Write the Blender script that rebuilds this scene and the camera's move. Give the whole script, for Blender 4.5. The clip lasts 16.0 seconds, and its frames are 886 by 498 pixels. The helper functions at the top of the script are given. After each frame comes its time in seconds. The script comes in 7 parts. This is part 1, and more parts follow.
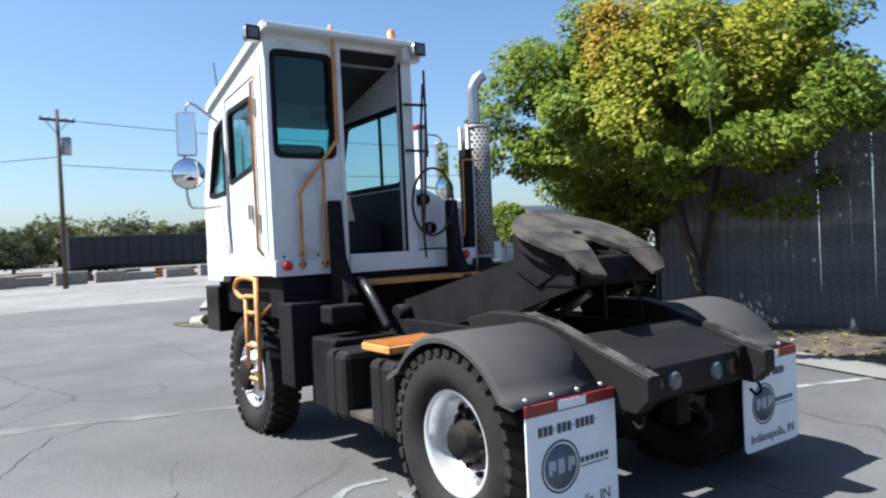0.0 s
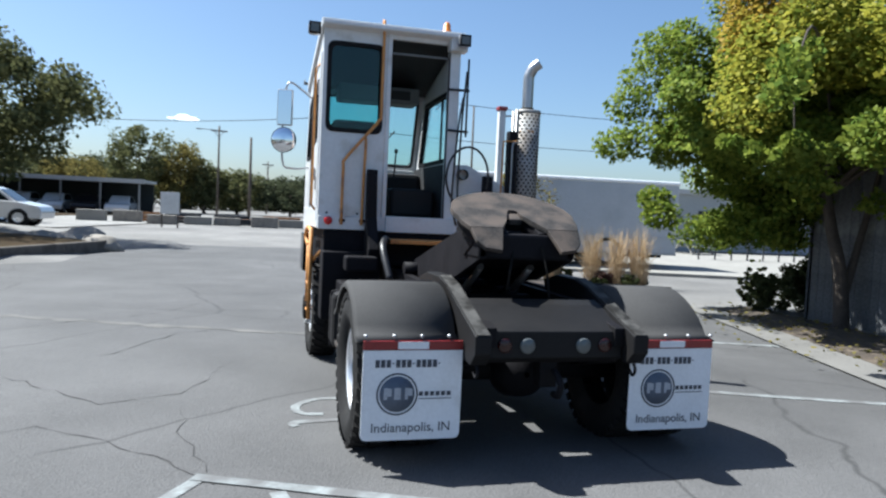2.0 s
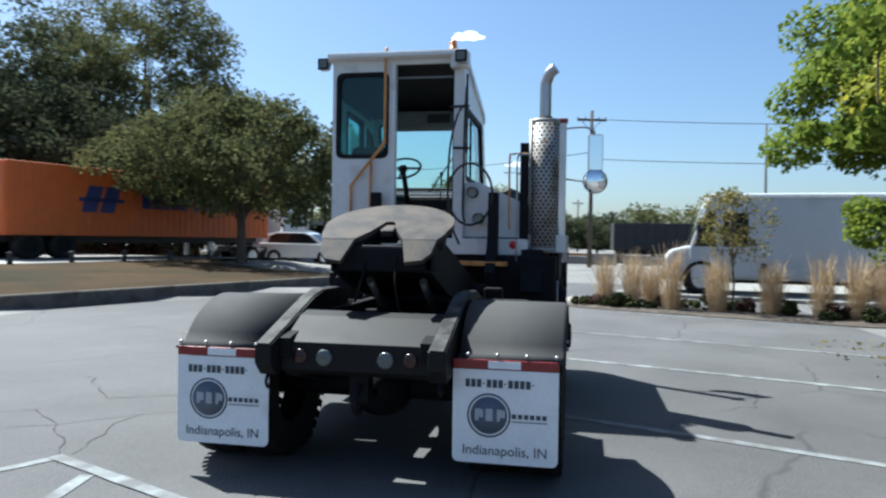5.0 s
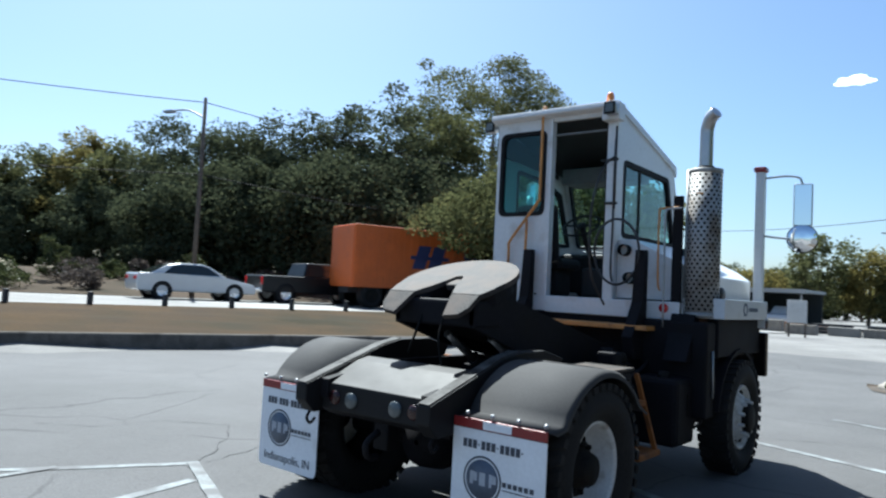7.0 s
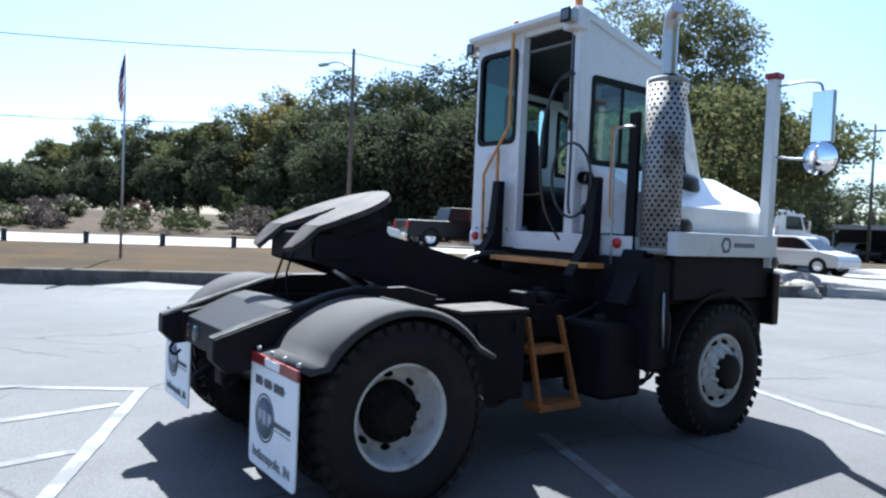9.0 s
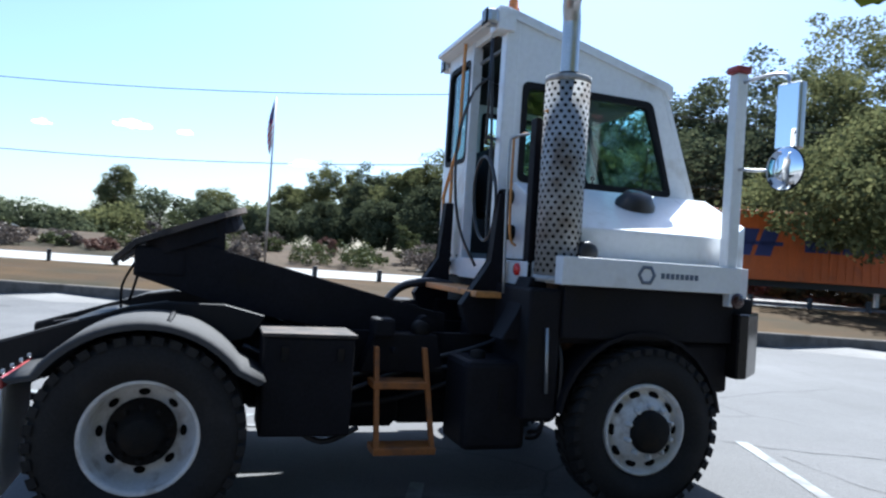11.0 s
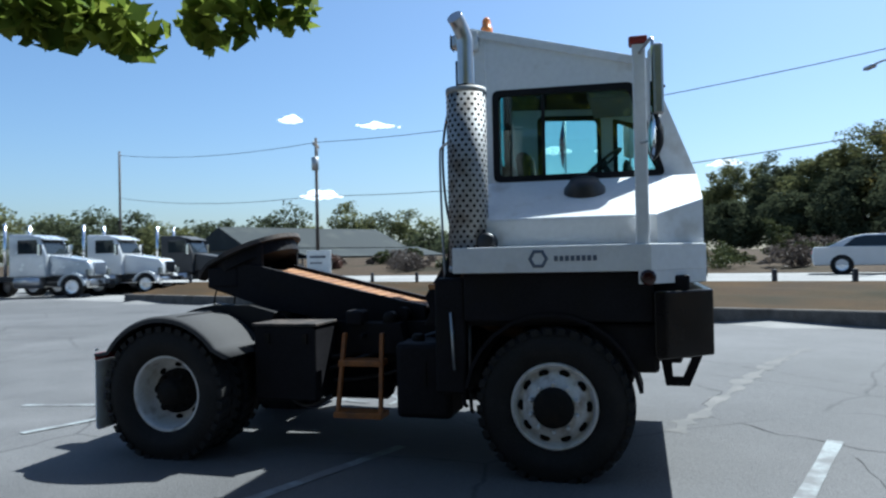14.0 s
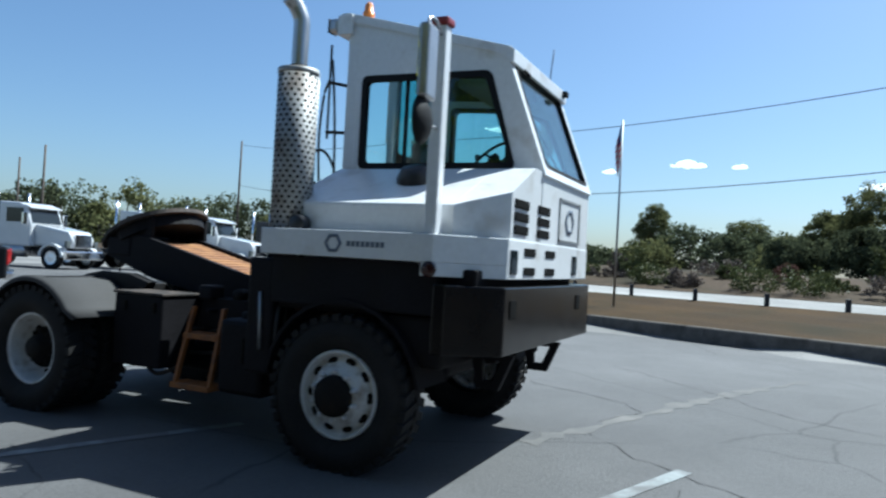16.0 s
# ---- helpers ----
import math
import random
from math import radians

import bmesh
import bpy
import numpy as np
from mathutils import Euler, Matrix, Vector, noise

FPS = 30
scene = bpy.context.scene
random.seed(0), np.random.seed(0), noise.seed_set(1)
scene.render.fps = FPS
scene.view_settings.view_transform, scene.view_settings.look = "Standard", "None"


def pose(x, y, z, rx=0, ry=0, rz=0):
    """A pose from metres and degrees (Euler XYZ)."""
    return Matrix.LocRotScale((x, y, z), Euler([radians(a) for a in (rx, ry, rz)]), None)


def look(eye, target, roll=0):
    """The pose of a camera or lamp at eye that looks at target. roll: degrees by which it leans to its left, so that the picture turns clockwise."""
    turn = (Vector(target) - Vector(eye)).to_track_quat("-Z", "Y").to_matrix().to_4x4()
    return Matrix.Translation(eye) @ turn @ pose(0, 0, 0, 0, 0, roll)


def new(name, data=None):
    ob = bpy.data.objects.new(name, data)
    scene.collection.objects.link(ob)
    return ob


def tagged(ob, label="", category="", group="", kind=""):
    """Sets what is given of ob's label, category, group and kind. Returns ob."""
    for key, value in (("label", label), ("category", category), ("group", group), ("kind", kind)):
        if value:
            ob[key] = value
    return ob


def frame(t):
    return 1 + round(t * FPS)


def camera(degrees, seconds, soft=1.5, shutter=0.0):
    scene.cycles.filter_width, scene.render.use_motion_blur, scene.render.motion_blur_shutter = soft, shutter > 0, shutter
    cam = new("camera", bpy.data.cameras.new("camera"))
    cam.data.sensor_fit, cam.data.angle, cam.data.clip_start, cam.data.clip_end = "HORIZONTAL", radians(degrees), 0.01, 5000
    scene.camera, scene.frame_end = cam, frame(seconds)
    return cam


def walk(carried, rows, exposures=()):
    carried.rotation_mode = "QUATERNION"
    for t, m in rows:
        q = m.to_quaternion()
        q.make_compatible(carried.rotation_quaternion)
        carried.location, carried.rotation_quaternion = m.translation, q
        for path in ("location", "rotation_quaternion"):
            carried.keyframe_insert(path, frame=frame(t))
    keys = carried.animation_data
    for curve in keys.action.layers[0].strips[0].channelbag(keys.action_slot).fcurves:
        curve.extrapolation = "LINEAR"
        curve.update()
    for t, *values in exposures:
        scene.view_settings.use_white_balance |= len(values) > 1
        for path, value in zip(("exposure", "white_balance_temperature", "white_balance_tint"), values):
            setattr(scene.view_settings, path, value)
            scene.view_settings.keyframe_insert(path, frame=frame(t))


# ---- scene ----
cam = camera(63.8, 16.0, 2.3, 0.3)
PATH = [
    (0, (-3.4, -3.129, 1.609), (-2.243, -1.498, 1.582), -2.7),
    (0.5, (-3.201, -3.676, 1.642), (-2.193, -1.95, 1.583), -1.3),
    (1, (-2.781, -4.134, 1.671), (-1.879, -2.351, 1.589), 0.3),
    (1.5, (-2.407, -4.531, 1.662), (-1.705, -2.661, 1.548), 1.1),
    (2, (-1.887, -4.771, 1.593), (-1.354, -2.846, 1.488), 2.7),
    (2.5, (-1.386, -5.054, 1.586), (-1.026, -3.086, 1.581), 0.2),
    (3, (-0.855, -5.14, 1.55), (-0.58, -3.16, 1.591), 0.7),
    (5.5, (1.783, -4.621, 1.504), (1.084, -2.747, 1.476), -0.5),
    (6, (2.219, -4.475, 1.522), (1.212, -2.748, 1.577), -0.1),
    (6.5, (2.649, -4.181, 1.505), (1.531, -2.524, 1.563), 2.6),
    (7, (3.11, -3.918, 1.522), (1.85, -2.369, 1.636), 3.0),
    (7.5, (3.477, -3.576, 1.519), (2.06, -2.165, 1.573), 2.7),
    (8, (3.836, -3.086, 1.535), (2.374, -1.722, 1.579), 1.5),
    (8.5, (4.163, -2.626, 1.541), (2.582, -1.404, 1.456), 1.8),
    (9, (4.353, -2.055, 1.536), (2.725, -0.893, 1.471), 2.5),
    (9.5, (4.627, -1.557, 1.556), (2.879, -0.588, 1.475), 1.2),
    (10, (4.753, -0.951, 1.517), (2.962, -0.061, 1.487), 3.5),
    (12.5, (5.643, 1.961, 1.51), (3.643, 1.984, 1.51), 0.8),
    (13, (5.793, 2.467, 1.527), (3.798, 2.337, 1.472), 1.1),
    (13.5, (5.796, 3.014, 1.502), (3.816, 2.746, 1.424), -0.1),
    (14, (5.885, 3.542, 1.507), (3.958, 3.009, 1.53), -1.2),
    (14.5, (5.805, 4.041, 1.484), (3.914, 3.393, 1.422), 2.5),
    (15, (5.674, 4.541, 1.422), (3.833, 3.762, 1.399), 3.8),
    (15.5, (5.422, 5.052, 1.405), (3.64, 4.145, 1.392), 2.7),
    (16, (5.047, 5.503, 1.415), (3.236, 4.653, 1.444), 3.2),
]
EXPOSURES = [(0.0, 1.55, 5900, 6), (1.5, 1.4, 5900, 6), (3.0, 1.35, 5800, 4), (7.0, 1.42, 5700, 2), (8.0, 1.5, 5550, 3), (8.5, 1.5, 5500, 3), (9.0, 2.0, 5550, 6), (10.0, 2.1, 5550, 8), (12.5, 1.45, 5600, 4), (13.5, 1.35, 5550, 3), (14.5, 1.17, 5500, 1), (16.0, 1.15, 5500, 0)]
walk(cam, [(t, look(*r)) for t, *r in PATH], EXPOSURES)

# ---- world, sun ----
SUN_TO = Vector((-0.60, 0.36, 1.0)).normalized()
SUN_EL, SUN_ROT = math.asin(SUN_TO.z), math.atan2(SUN_TO.x, SUN_TO.y) % (2 * math.pi)
world = bpy.data.worlds.new("sky")
scene.world = world
world.use_nodes = True
wn = world.node_tree.nodes
sky = wn.new("ShaderNodeTexSky")
sky.sky_type, sky.sun_disc = "NISHITA", False
sky.sun_elevation, sky.sun_rotation = SUN_EL, SUN_ROT
sky.air_density, sky.dust_density, sky.ozone_density = 1.0, 1.4, 3.8
world.node_tree.links.new(sky.outputs[0], wn["Background"].inputs[0])
wn["Background"].inputs[1].default_value = 0.06
sun = new("sun", bpy.data.lights.new("sun", "SUN"))
sun.data.energy, sun.data.angle, sun.data.color = 5.0, radians(0.55), (1.0, 0.95, 0.87)
sun.matrix_world = look(SUN_TO * 60, (0, 0, 0))


# ---- materials ----
def mat(name, col, rough=0.6, metal=0.0, var=0.25, scale=6.0, fine=60.0, bump=0.15, dirt_or_dapple=None, blotch_at=0.62, blotch_scale=1.4,
        rvar=0.1, spec=0.5, island=0.0, objvar=0.0, coat=0.0):
    """A surface with colour variation at two scales, fine relief and optional stains or painted sun dapples."""
    m = bpy.data.materials.new(name)
    m.use_nodes = True
    t = m.node_tree
    n, l = t.nodes, t.links
    p = n["Principled BSDF"]
    geo = n.new("ShaderNodeTexCoord")
    a = n.new("ShaderNodeTexNoise")
    a.inputs["Scale"].default_value, a.inputs["Detail"].default_value = scale, 5
    b = n.new("ShaderNodeTexNoise")
    b.inputs["Scale"].default_value, b.inputs["Detail"].default_value = fine, 3
    for x in (a, b):
        l.new(geo.outputs["Object"], x.inputs["Vector"])
    s = n.new("ShaderNodeMath")
    s.operation = "ADD"
    l.new(a.outputs[0], s.inputs[0])
    l.new(b.outputs[0], s.inputs[1])
    r = n.new("ShaderNodeMapRange")
    r.inputs[1].default_value, r.inputs[2].default_value = 0.7, 1.3
    r.inputs[3].default_value, r.inputs[4].default_value = 1 - var, 1 + var
    l.new(s.outputs[0], r.inputs[0])
    value = r.outputs[0]
    if island or objvar:
        src = n.new("ShaderNodeNewGeometry").outputs["Random Per Island"] if island else n.new("ShaderNodeObjectInfo").outputs["Random"]
        k = max(island, objvar)
        r2 = n.new("ShaderNodeMapRange")
        r2.inputs[3].default_value, r2.inputs[4].default_value = 1 - k, 1 + k
        l.new(src, r2.inputs[0])
        mu = n.new("ShaderNodeMath")
        mu.operation = "MULTIPLY"
        l.new(value, mu.inputs[0])
        l.new(r2.outputs[0], mu.inputs[1])
        value = mu.outputs[0]
    c = n.new("ShaderNodeVectorMath")
    c.operation = "SCALE"
    c.inputs[0].default_value = col
    l.new(value, c.inputs["Scale"])
    out = c.outputs[0]
    if dirt_or_dapple:
        d = n.new("ShaderNodeTexNoise")
        d.inputs["Scale"].default_value, d.inputs["Detail"].default_value = blotch_scale, 8
        l.new(geo.outputs["Object"], d.inputs["Vector"])
        f = n.new("ShaderNodeMapRange")
        f.inputs[1].default_value, f.inputs[2].default_value = blotch_at - 0.08, blotch_at + 0.12
        l.new(d.outputs[0], f.inputs[0])
        x = n.new("ShaderNodeMix")
        x.data_type = "RGBA"
        l.new(f.outputs[0], x.inputs[0])
        l.new(out, x.inputs[6])
        x.inputs[7].default_value = (*dirt_or_dapple, 1)
        out = x.outputs[2]
    l.new(out, p.inputs["Base Color"])
    q = n.new("ShaderNodeMapRange")
    q.inputs[3].default_value, q.inputs[4].default_value = max(0.02, rough - rvar), min(1, rough + rvar)
    l.new(a.outputs[0], q.inputs[0])
    l.new(q.outputs[0], p.inputs["Roughness"])
    p.inputs["Metallic"].default_value = metal
    p.inputs["Specular IOR Level"].default_value = spec
    p.inputs["Coat Weight"].default_value = coat
    if bump:
        h = n.new("ShaderNodeBump")
        h.inputs["Strength"].default_value, h.inputs["Distance"].default_value = bump, 0.01
        l.new(b.outputs[0], h.inputs["Height"])
        l.new(h.outputs[0], p.inputs["Normal"])
    return m


def leafy(name, dark, light, far=0.35, shine=0.015):
    """Foliage: each leaf of its own green, some light coming through."""
    m = bpy.data.materials.new(name)
    m.use_nodes = True
    t = m.node_tree
    n, l = t.nodes, t.links
    n.clear()
    g = n.new("ShaderNodeNewGeometry")
    r = n.new("ShaderNodeMix")
    r.data_type = "RGBA"
    r.inputs[6].default_value, r.inputs[7].default_value = (*dark, 1), (*light, 1)
    l.new(g.outputs["Random Per Island"], r.inputs[0])
    d, tr, gl, mx, ad, o = (n.new("ShaderNode" + k) for k in ("BsdfDiffuse", "BsdfTranslucent", "BsdfGlossy", "MixShader", "MixShader", "OutputMaterial"))
    for x in (d, tr):
        l.new(r.outputs[2], x.inputs["Color"])
    gl.inputs["Roughness"].default_value = 0.45
    mx.inputs[0].default_value, ad.inputs[0].default_value = far, shine
    l.new(d.outputs[0], mx.inputs[1])
    l.new(tr.outputs[0], mx.inputs[2])
    l.new(mx.outputs[0], ad.inputs[1])
    l.new(gl.outputs[0], ad.inputs[2])
    l.new(ad.outputs[0], o.inputs[0])
    return m


def glass(name, col=(0.55, 0.85, 0.82), rough=0.02):
    """Tinted pane: part clear, part mirror."""
    m = bpy.data.materials.new(name)
    m.use_nodes = True
    t = m.node_tree
    n, l = t.nodes, t.links
    n.clear()
    tr, gl, lw, mx, o = (n.new("ShaderNode" + k) for k in ("BsdfTransparent", "BsdfGlossy", "LayerWeight", "MixShader", "OutputMaterial"))
    tr.inputs[0].default_value = (*col, 1)
    gl.inputs["Color"].default_value, gl.inputs["Roughness"].default_value = (0.9, 0.95, 0.95, 1), rough
    pw, sc = n.new("ShaderNodeMath"), n.new("ShaderNodeMapRange")
    pw.operation, pw.inputs[1].default_value = "POWER", 4.0
    lw.inputs["Blend"].default_value = 0.5
    l.new(lw.outputs["Facing"], pw.inputs[0])
    l.new(pw.outputs[0], sc.inputs[0])
    sc.inputs[3].default_value, sc.inputs[4].default_value = 0.03, 0.75
    l.new(sc.outputs[0], mx.inputs[0])
    l.new(tr.outputs[0], mx.inputs[1])
    l.new(gl.outputs[0], mx.inputs[2])
    l.new(mx.outputs[0], o.inputs[0])
    return m


def asphalt(name, col, crack=True):
    m = mat(name, col, 0.88, 0, 0.30, 0.9, 75, 0.9, None)
    t = m.node_tree
    n, l = t.nodes, t.links
    p = n["Principled BSDF"]
    old = p.inputs["Base Color"].links[0].from_socket
    tc = n.new("ShaderNodeTexCoord")
    # wide faded patches
    w = n.new("ShaderNodeTexNoise")
    w.inputs["Scale"].default_value, w.inputs["Detail"].default_value = 0.13, 6
    l.new(tc.outputs["Object"], w.inputs["Vector"])
    wr = n.new("ShaderNodeMapRange")
    wr.inputs[1].default_value, wr.inputs[2].default_value, wr.inputs[3].default_value, wr.inputs[4].default_value = 0.3, 0.7, 0.70, 1.30
    l.new(w.outputs[0], wr.inputs[0])
    sc = n.new("ShaderNodeVectorMath")
    sc.operation = "SCALE"
    l.new(old, sc.inputs[0])
    l.new(wr.outputs[0], sc.inputs["Scale"])
    out = sc.outputs[0]
    if crack:
        wob = n.new("ShaderNodeTexNoise")
        wob.inputs["Scale"].default_value, wob.inputs["Detail"].default_value = 1.6, 5
        l.new(tc.outputs["Object"], wob.inputs["Vector"])
        mixv = n.new("ShaderNodeMix")
        mixv.data_type = "VECTOR"
        mixv.inputs[0].default_value = 0.22
        l.new(tc.outputs["Object"], mixv.inputs[4])
        l.new(wob.outputs["Color"], mixv.inputs[5])
        v = n.new("ShaderNodeTexVoronoi")
        v.feature = "DISTANCE_TO_EDGE"
        v.inputs["Scale"].default_value = 0.33
        l.new(mixv.outputs[1], v.inputs["Vector"])
        # cracks only here and there
        f = n.new("ShaderNodeMapRange")
        f.inputs[1].default_value, f.inputs[2].default_value, f.inputs[3].default_value, f.inputs[4].default_value = 0.0, 0.006, 1, 0
        l.new(v.outputs["Distance"], f.inputs[0])
        k = n.new("ShaderNodeTexNoise")
        k.inputs["Scale"].default_value = 0.45
        l.new(tc.outputs["Object"], k.inputs["Vector"])
        kr = n.new("ShaderNodeMapRange")
        kr.inputs[1].default_value, kr.inputs[2].default_value = 0.41, 0.50
        l.new(k.outputs[0], kr.inputs[0])
        mu = n.new("ShaderNodeMath")
        mu.operation = "MULTIPLY"
        l.new(f.outputs[0], mu.inputs[0])
        l.new(kr.outputs[0], mu.inputs[1])
        mu2 = n.new("ShaderNodeMath")
        mu2.operation = "MULTIPLY"
        mu2.inputs[1].default_value = 0.85
        l.new(mu.outputs[0], mu2.inputs[0])
        mx = n.new("ShaderNodeMix")
        mx.data_type = "RGBA"
        l.new(mu2.outputs[0], mx.inputs[0])
        l.new(out, mx.inputs[6])
        mx.inputs[7].default_value = (0.03, 0.03, 0.03, 1)
        out = mx.outputs[2]
    l.new(out, p.inputs["Base Color"])
    return m


M = {}
M["asphalt"] = asphalt("asphalt", (0.078, 0.0765, 0.077))
M["lot"] = asphalt("pale_gravel", (0.15, 0.145, 0.138), False)
M["road"] = asphalt("concrete_road", (0.21, 0.205, 0.195), False)
M["paint"] = mat("worn_line_paint", (0.20, 0.218, 0.22), 0.85, 0, 0.25, 3, 40, 0.2, (0.105, 0.105, 0.106), 0.46, 4)
M["kerb"] = mat("kerb_concrete", (0.12, 0.108, 0.095), 0.9, 0, 0.3, 2, 40, 0.3, (0.05, 0.045, 0.04), 0.6, 2, spec=0.1)
M["concrete"] = mat("concrete", (0.223, 0.214, 0.194), 0.9, 0, 0.2, 1.2, 40, 0.3)
M["lawn"] = mat("dry_lawn", (0.042, 0.0255, 0.0105), 0.95, 0, 0.45, 0.5, 25, 0.6, (0.022, 0.018, 0.008), 0.55, 0.35, spec=0.1)
M["bank"] = mat("dry_bank", (0.060, 0.042, 0.027), 0.95, 0, 0.4, 0.3, 6, 0.6, (0.026, 0.022, 0.013), 0.52, 0.3, spec=0.1)
M["mulch"] = mat("bark_mulch", (0.052, 0.040, 0.030), 0.95, 0, 0.5, 3, 30, 0.8, (0.115, 0.09, 0.065), 0.6, 6)
M["white"] = mat("white_truck_paint", (0.602, 0.611, 0.619), 0.36, 0, 0.06, 1.6, 26, 0.03, (0.40, 0.375, 0.34), 0.66, 3.5, coat=0.2)
M["black"] = mat("black_frame_paint", (0.009, 0.0085, 0.0105), 0.65, 0, 0.35, 4, 50, 0.12, (0.010, 0.009, 0.008), 0.63, 3, spec=0.12)
M["fender"] = mat("black_poly_fender", (0.042, 0.041, 0.041), 0.85, 0, 0.15, 5, 90, 0.08, spec=0.3)
M["blackgloss"] = mat("black_gloss_paint", (0.010, 0.0095, 0.010), 0.58, 0, 0.2, 4, 40, 0.05, (0.016, 0.014, 0.013), 0.64, 3, spec=0.2)
M["plate"] = mat("worn_steel_plate", (0.042, 0.038, 0.036), 0.72, 0.1, 0.45, 5, 60, 0.25, (0.085, 0.068, 0.058), 0.5, 5, spec=0.2)
M["rubber"] = mat("tyre_rubber", (0.015, 0.0145, 0.0145), 0.8, 0, 0.3, 5, 60, 0.2, (0.026, 0.025, 0.024), 0.64, 5, spec=0.2)
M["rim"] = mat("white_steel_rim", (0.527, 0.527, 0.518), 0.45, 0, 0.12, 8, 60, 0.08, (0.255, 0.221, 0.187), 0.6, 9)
M["alu"] = mat("bright_metal_rim", (0.78, 0.78, 0.79), 0.3, 0.6, 0.1, 6, 50, 0.05)
M["hub"] = mat("hub_iron", (0.010, 0.0095, 0.009), 0.7, 0, 0.3, 9, 60, 0.2, (0.02, 0.015, 0.011), 0.6, 9, spec=0.12)
M["orange"] = mat("safety_orange_paint", (0.50, 0.225, 0.06), 0.6, 0, 0.2, 6, 50, 0.15, (0.20, 0.09, 0.04), 0.62, 8)
# safety orange darkened for the shade on the side ladder, plus worn patches
M["ladder"] = mat("shaded_worn_orange", (0.25, 0.085, 0.014), 0.6, 0, 0.25, 7, 50, 0.15, (0.12, 0.05, 0.02), 0.58, 7)
M["rust"] = mat("rusty_deck", (0.202, 0.0892, 0.0357), 0.8, 0.1, 0.35, 5, 60, 0.4, (0.297, 0.149, 0.0536), 0.55, 5)
M["steel"] = mat("brushed_steel", (0.42, 0.42, 0.43), 0.36, 0.85, 0.12, 6, 80, 0.08)
M["muffler"] = mat("perforated_guard_steel", (0.31, 0.31, 0.305), 0.6, 0.3, 0.18, 5, 60, 0.1, (0.15, 0.12, 0.095), 0.58, 5)
# near-black for openings that are not cut: their inner shade as colour
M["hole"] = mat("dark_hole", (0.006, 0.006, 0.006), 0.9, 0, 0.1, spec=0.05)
M["flap"] = mat("white_mud_flap", (0.74, 0.75, 0.77), 0.5, 0, 0.06, 5, 40, 0.05, (0.50, 0.49, 0.46), 0.68, 3)
M["ink"] = mat("dark_print", (0.05, 0.055, 0.07), 0.6, 0, 0.1)
M["badgel"] = mat("pale_badge_print", (0.36, 0.38, 0.42), 0.6, 0, 0.15)
M["badge"] = mat("slate_badge", (0.09, 0.11, 0.15), 0.55, 0, 0.15)
M["red"] = mat("red_reflector", (0.21, 0.018, 0.018), 0.35, 0, 0.12, 30, 200, 0.1)
M["darkred"] = mat("dull_red_lens", (0.025, 0.004, 0.004), 0.25, 0, 0.1, 40, 200, 0.1)
M["redlamp"] = mat("red_lens", (0.5, 0.02, 0.02), 0.15, 0, 0.1, 40, 200, 0.1)
M["amber"] = mat("amber_lens", (0.6, 0.192, 0.032), 0.2, 0, 0.1, 30, 150, 0.1)
M["lens"] = mat("clear_lens", (0.10, 0.11, 0.11), 0.15, 0.1, 0.1, 40, 200, 0.1)
M["mirror"] = mat("mirror_glass", (0.85, 0.87, 0.9), 0.03, 1.0, 0.0, 2, 10, 0.0, rvar=0.01)
M["hose"] = mat("air_hose_rubber", (0.012, 0.012, 0.014), 0.45, 0, 0.2)
M["seat"] = mat("dark_seat_cloth", (0.008, 0.0085, 0.010), 0.9, 0, 0.3, 12, 90, 0.3)
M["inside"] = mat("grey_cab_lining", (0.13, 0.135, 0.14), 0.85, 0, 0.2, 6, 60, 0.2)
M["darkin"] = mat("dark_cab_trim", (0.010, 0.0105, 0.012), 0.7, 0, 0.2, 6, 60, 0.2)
M["gasket"] = mat("black_window_gasket", (0.008, 0.008, 0.009), 0.65, 0, 0.1, spec=0.15)
M["worn"] = mat("scuffed_black_edge", (0.06, 0.058, 0.055), 0.7, 0, 0.4, 14, 90, 0.15, (0.012, 0.011, 0.01), 0.52, 9, spec=0.2)
M["rustpipe"] = mat("rusty_exhaust_pipe", (0.10, 0.055, 0.032), 0.85, 0.1, 0.4, 8, 60, 0.4, (0.045, 0.028, 0.02), 0.55, 6, spec=0.2)
M["crack"] = mat("dark_crack", (0.05, 0.049, 0.049), 0.95, 0, 0.3, 6, 60, 0.2, spec=0.1)
M["seam"] = mat("worn_paving_seam", (0.108, 0.103, 0.097), 0.9, 0, 0.3, 3, 60, 0.3, (0.08, 0.078, 0.076), 0.5, 2.5)
M["bumper"] = mat("black_bumper_paint", (0.005, 0.0045, 0.005), 0.2, 0, 0.2, 4, 40, 0.04, (0.010, 0.008, 0.007), 0.62, 2.5, spec=0.2)
M["strip"] = mat("dull_edge_concrete", (0.135, 0.13, 0.122), 0.9, 0, 0.25, 1.2, 40, 0.3)
M["glassr"] = glass("dark_teal_glass", (0.50, 0.78, 0.77))
M["glass"] = glass("green_tinted_glass", (0.76, 0.895, 0.885))
M["wood"] = mat("weathered_pole_wood", (0.085, 0.068, 0.054), 0.9, 0, 0.3, 4, 50, 0.4)
M["galv"] = mat("galvanised_steel", (0.336, 0.344, 0.352), 0.45, 0.7, 0.15, 6, 60, 0.1)
M["bark"] = mat("tree_bark", (0.10, 0.075, 0.055), 0.95, 0, 0.4, 6, 40, 0.8)
M["leaf"] = leafy("maple_leaves", (0.068, 0.118, 0.020), (0.235, 0.275, 0.045), 0.42, 0.004)
M["leafw"] = leafy("orange_maple_leaves", (0.17, 0.16, 0.026), (0.44, 0.29, 0.045), 0.42, 0.004)
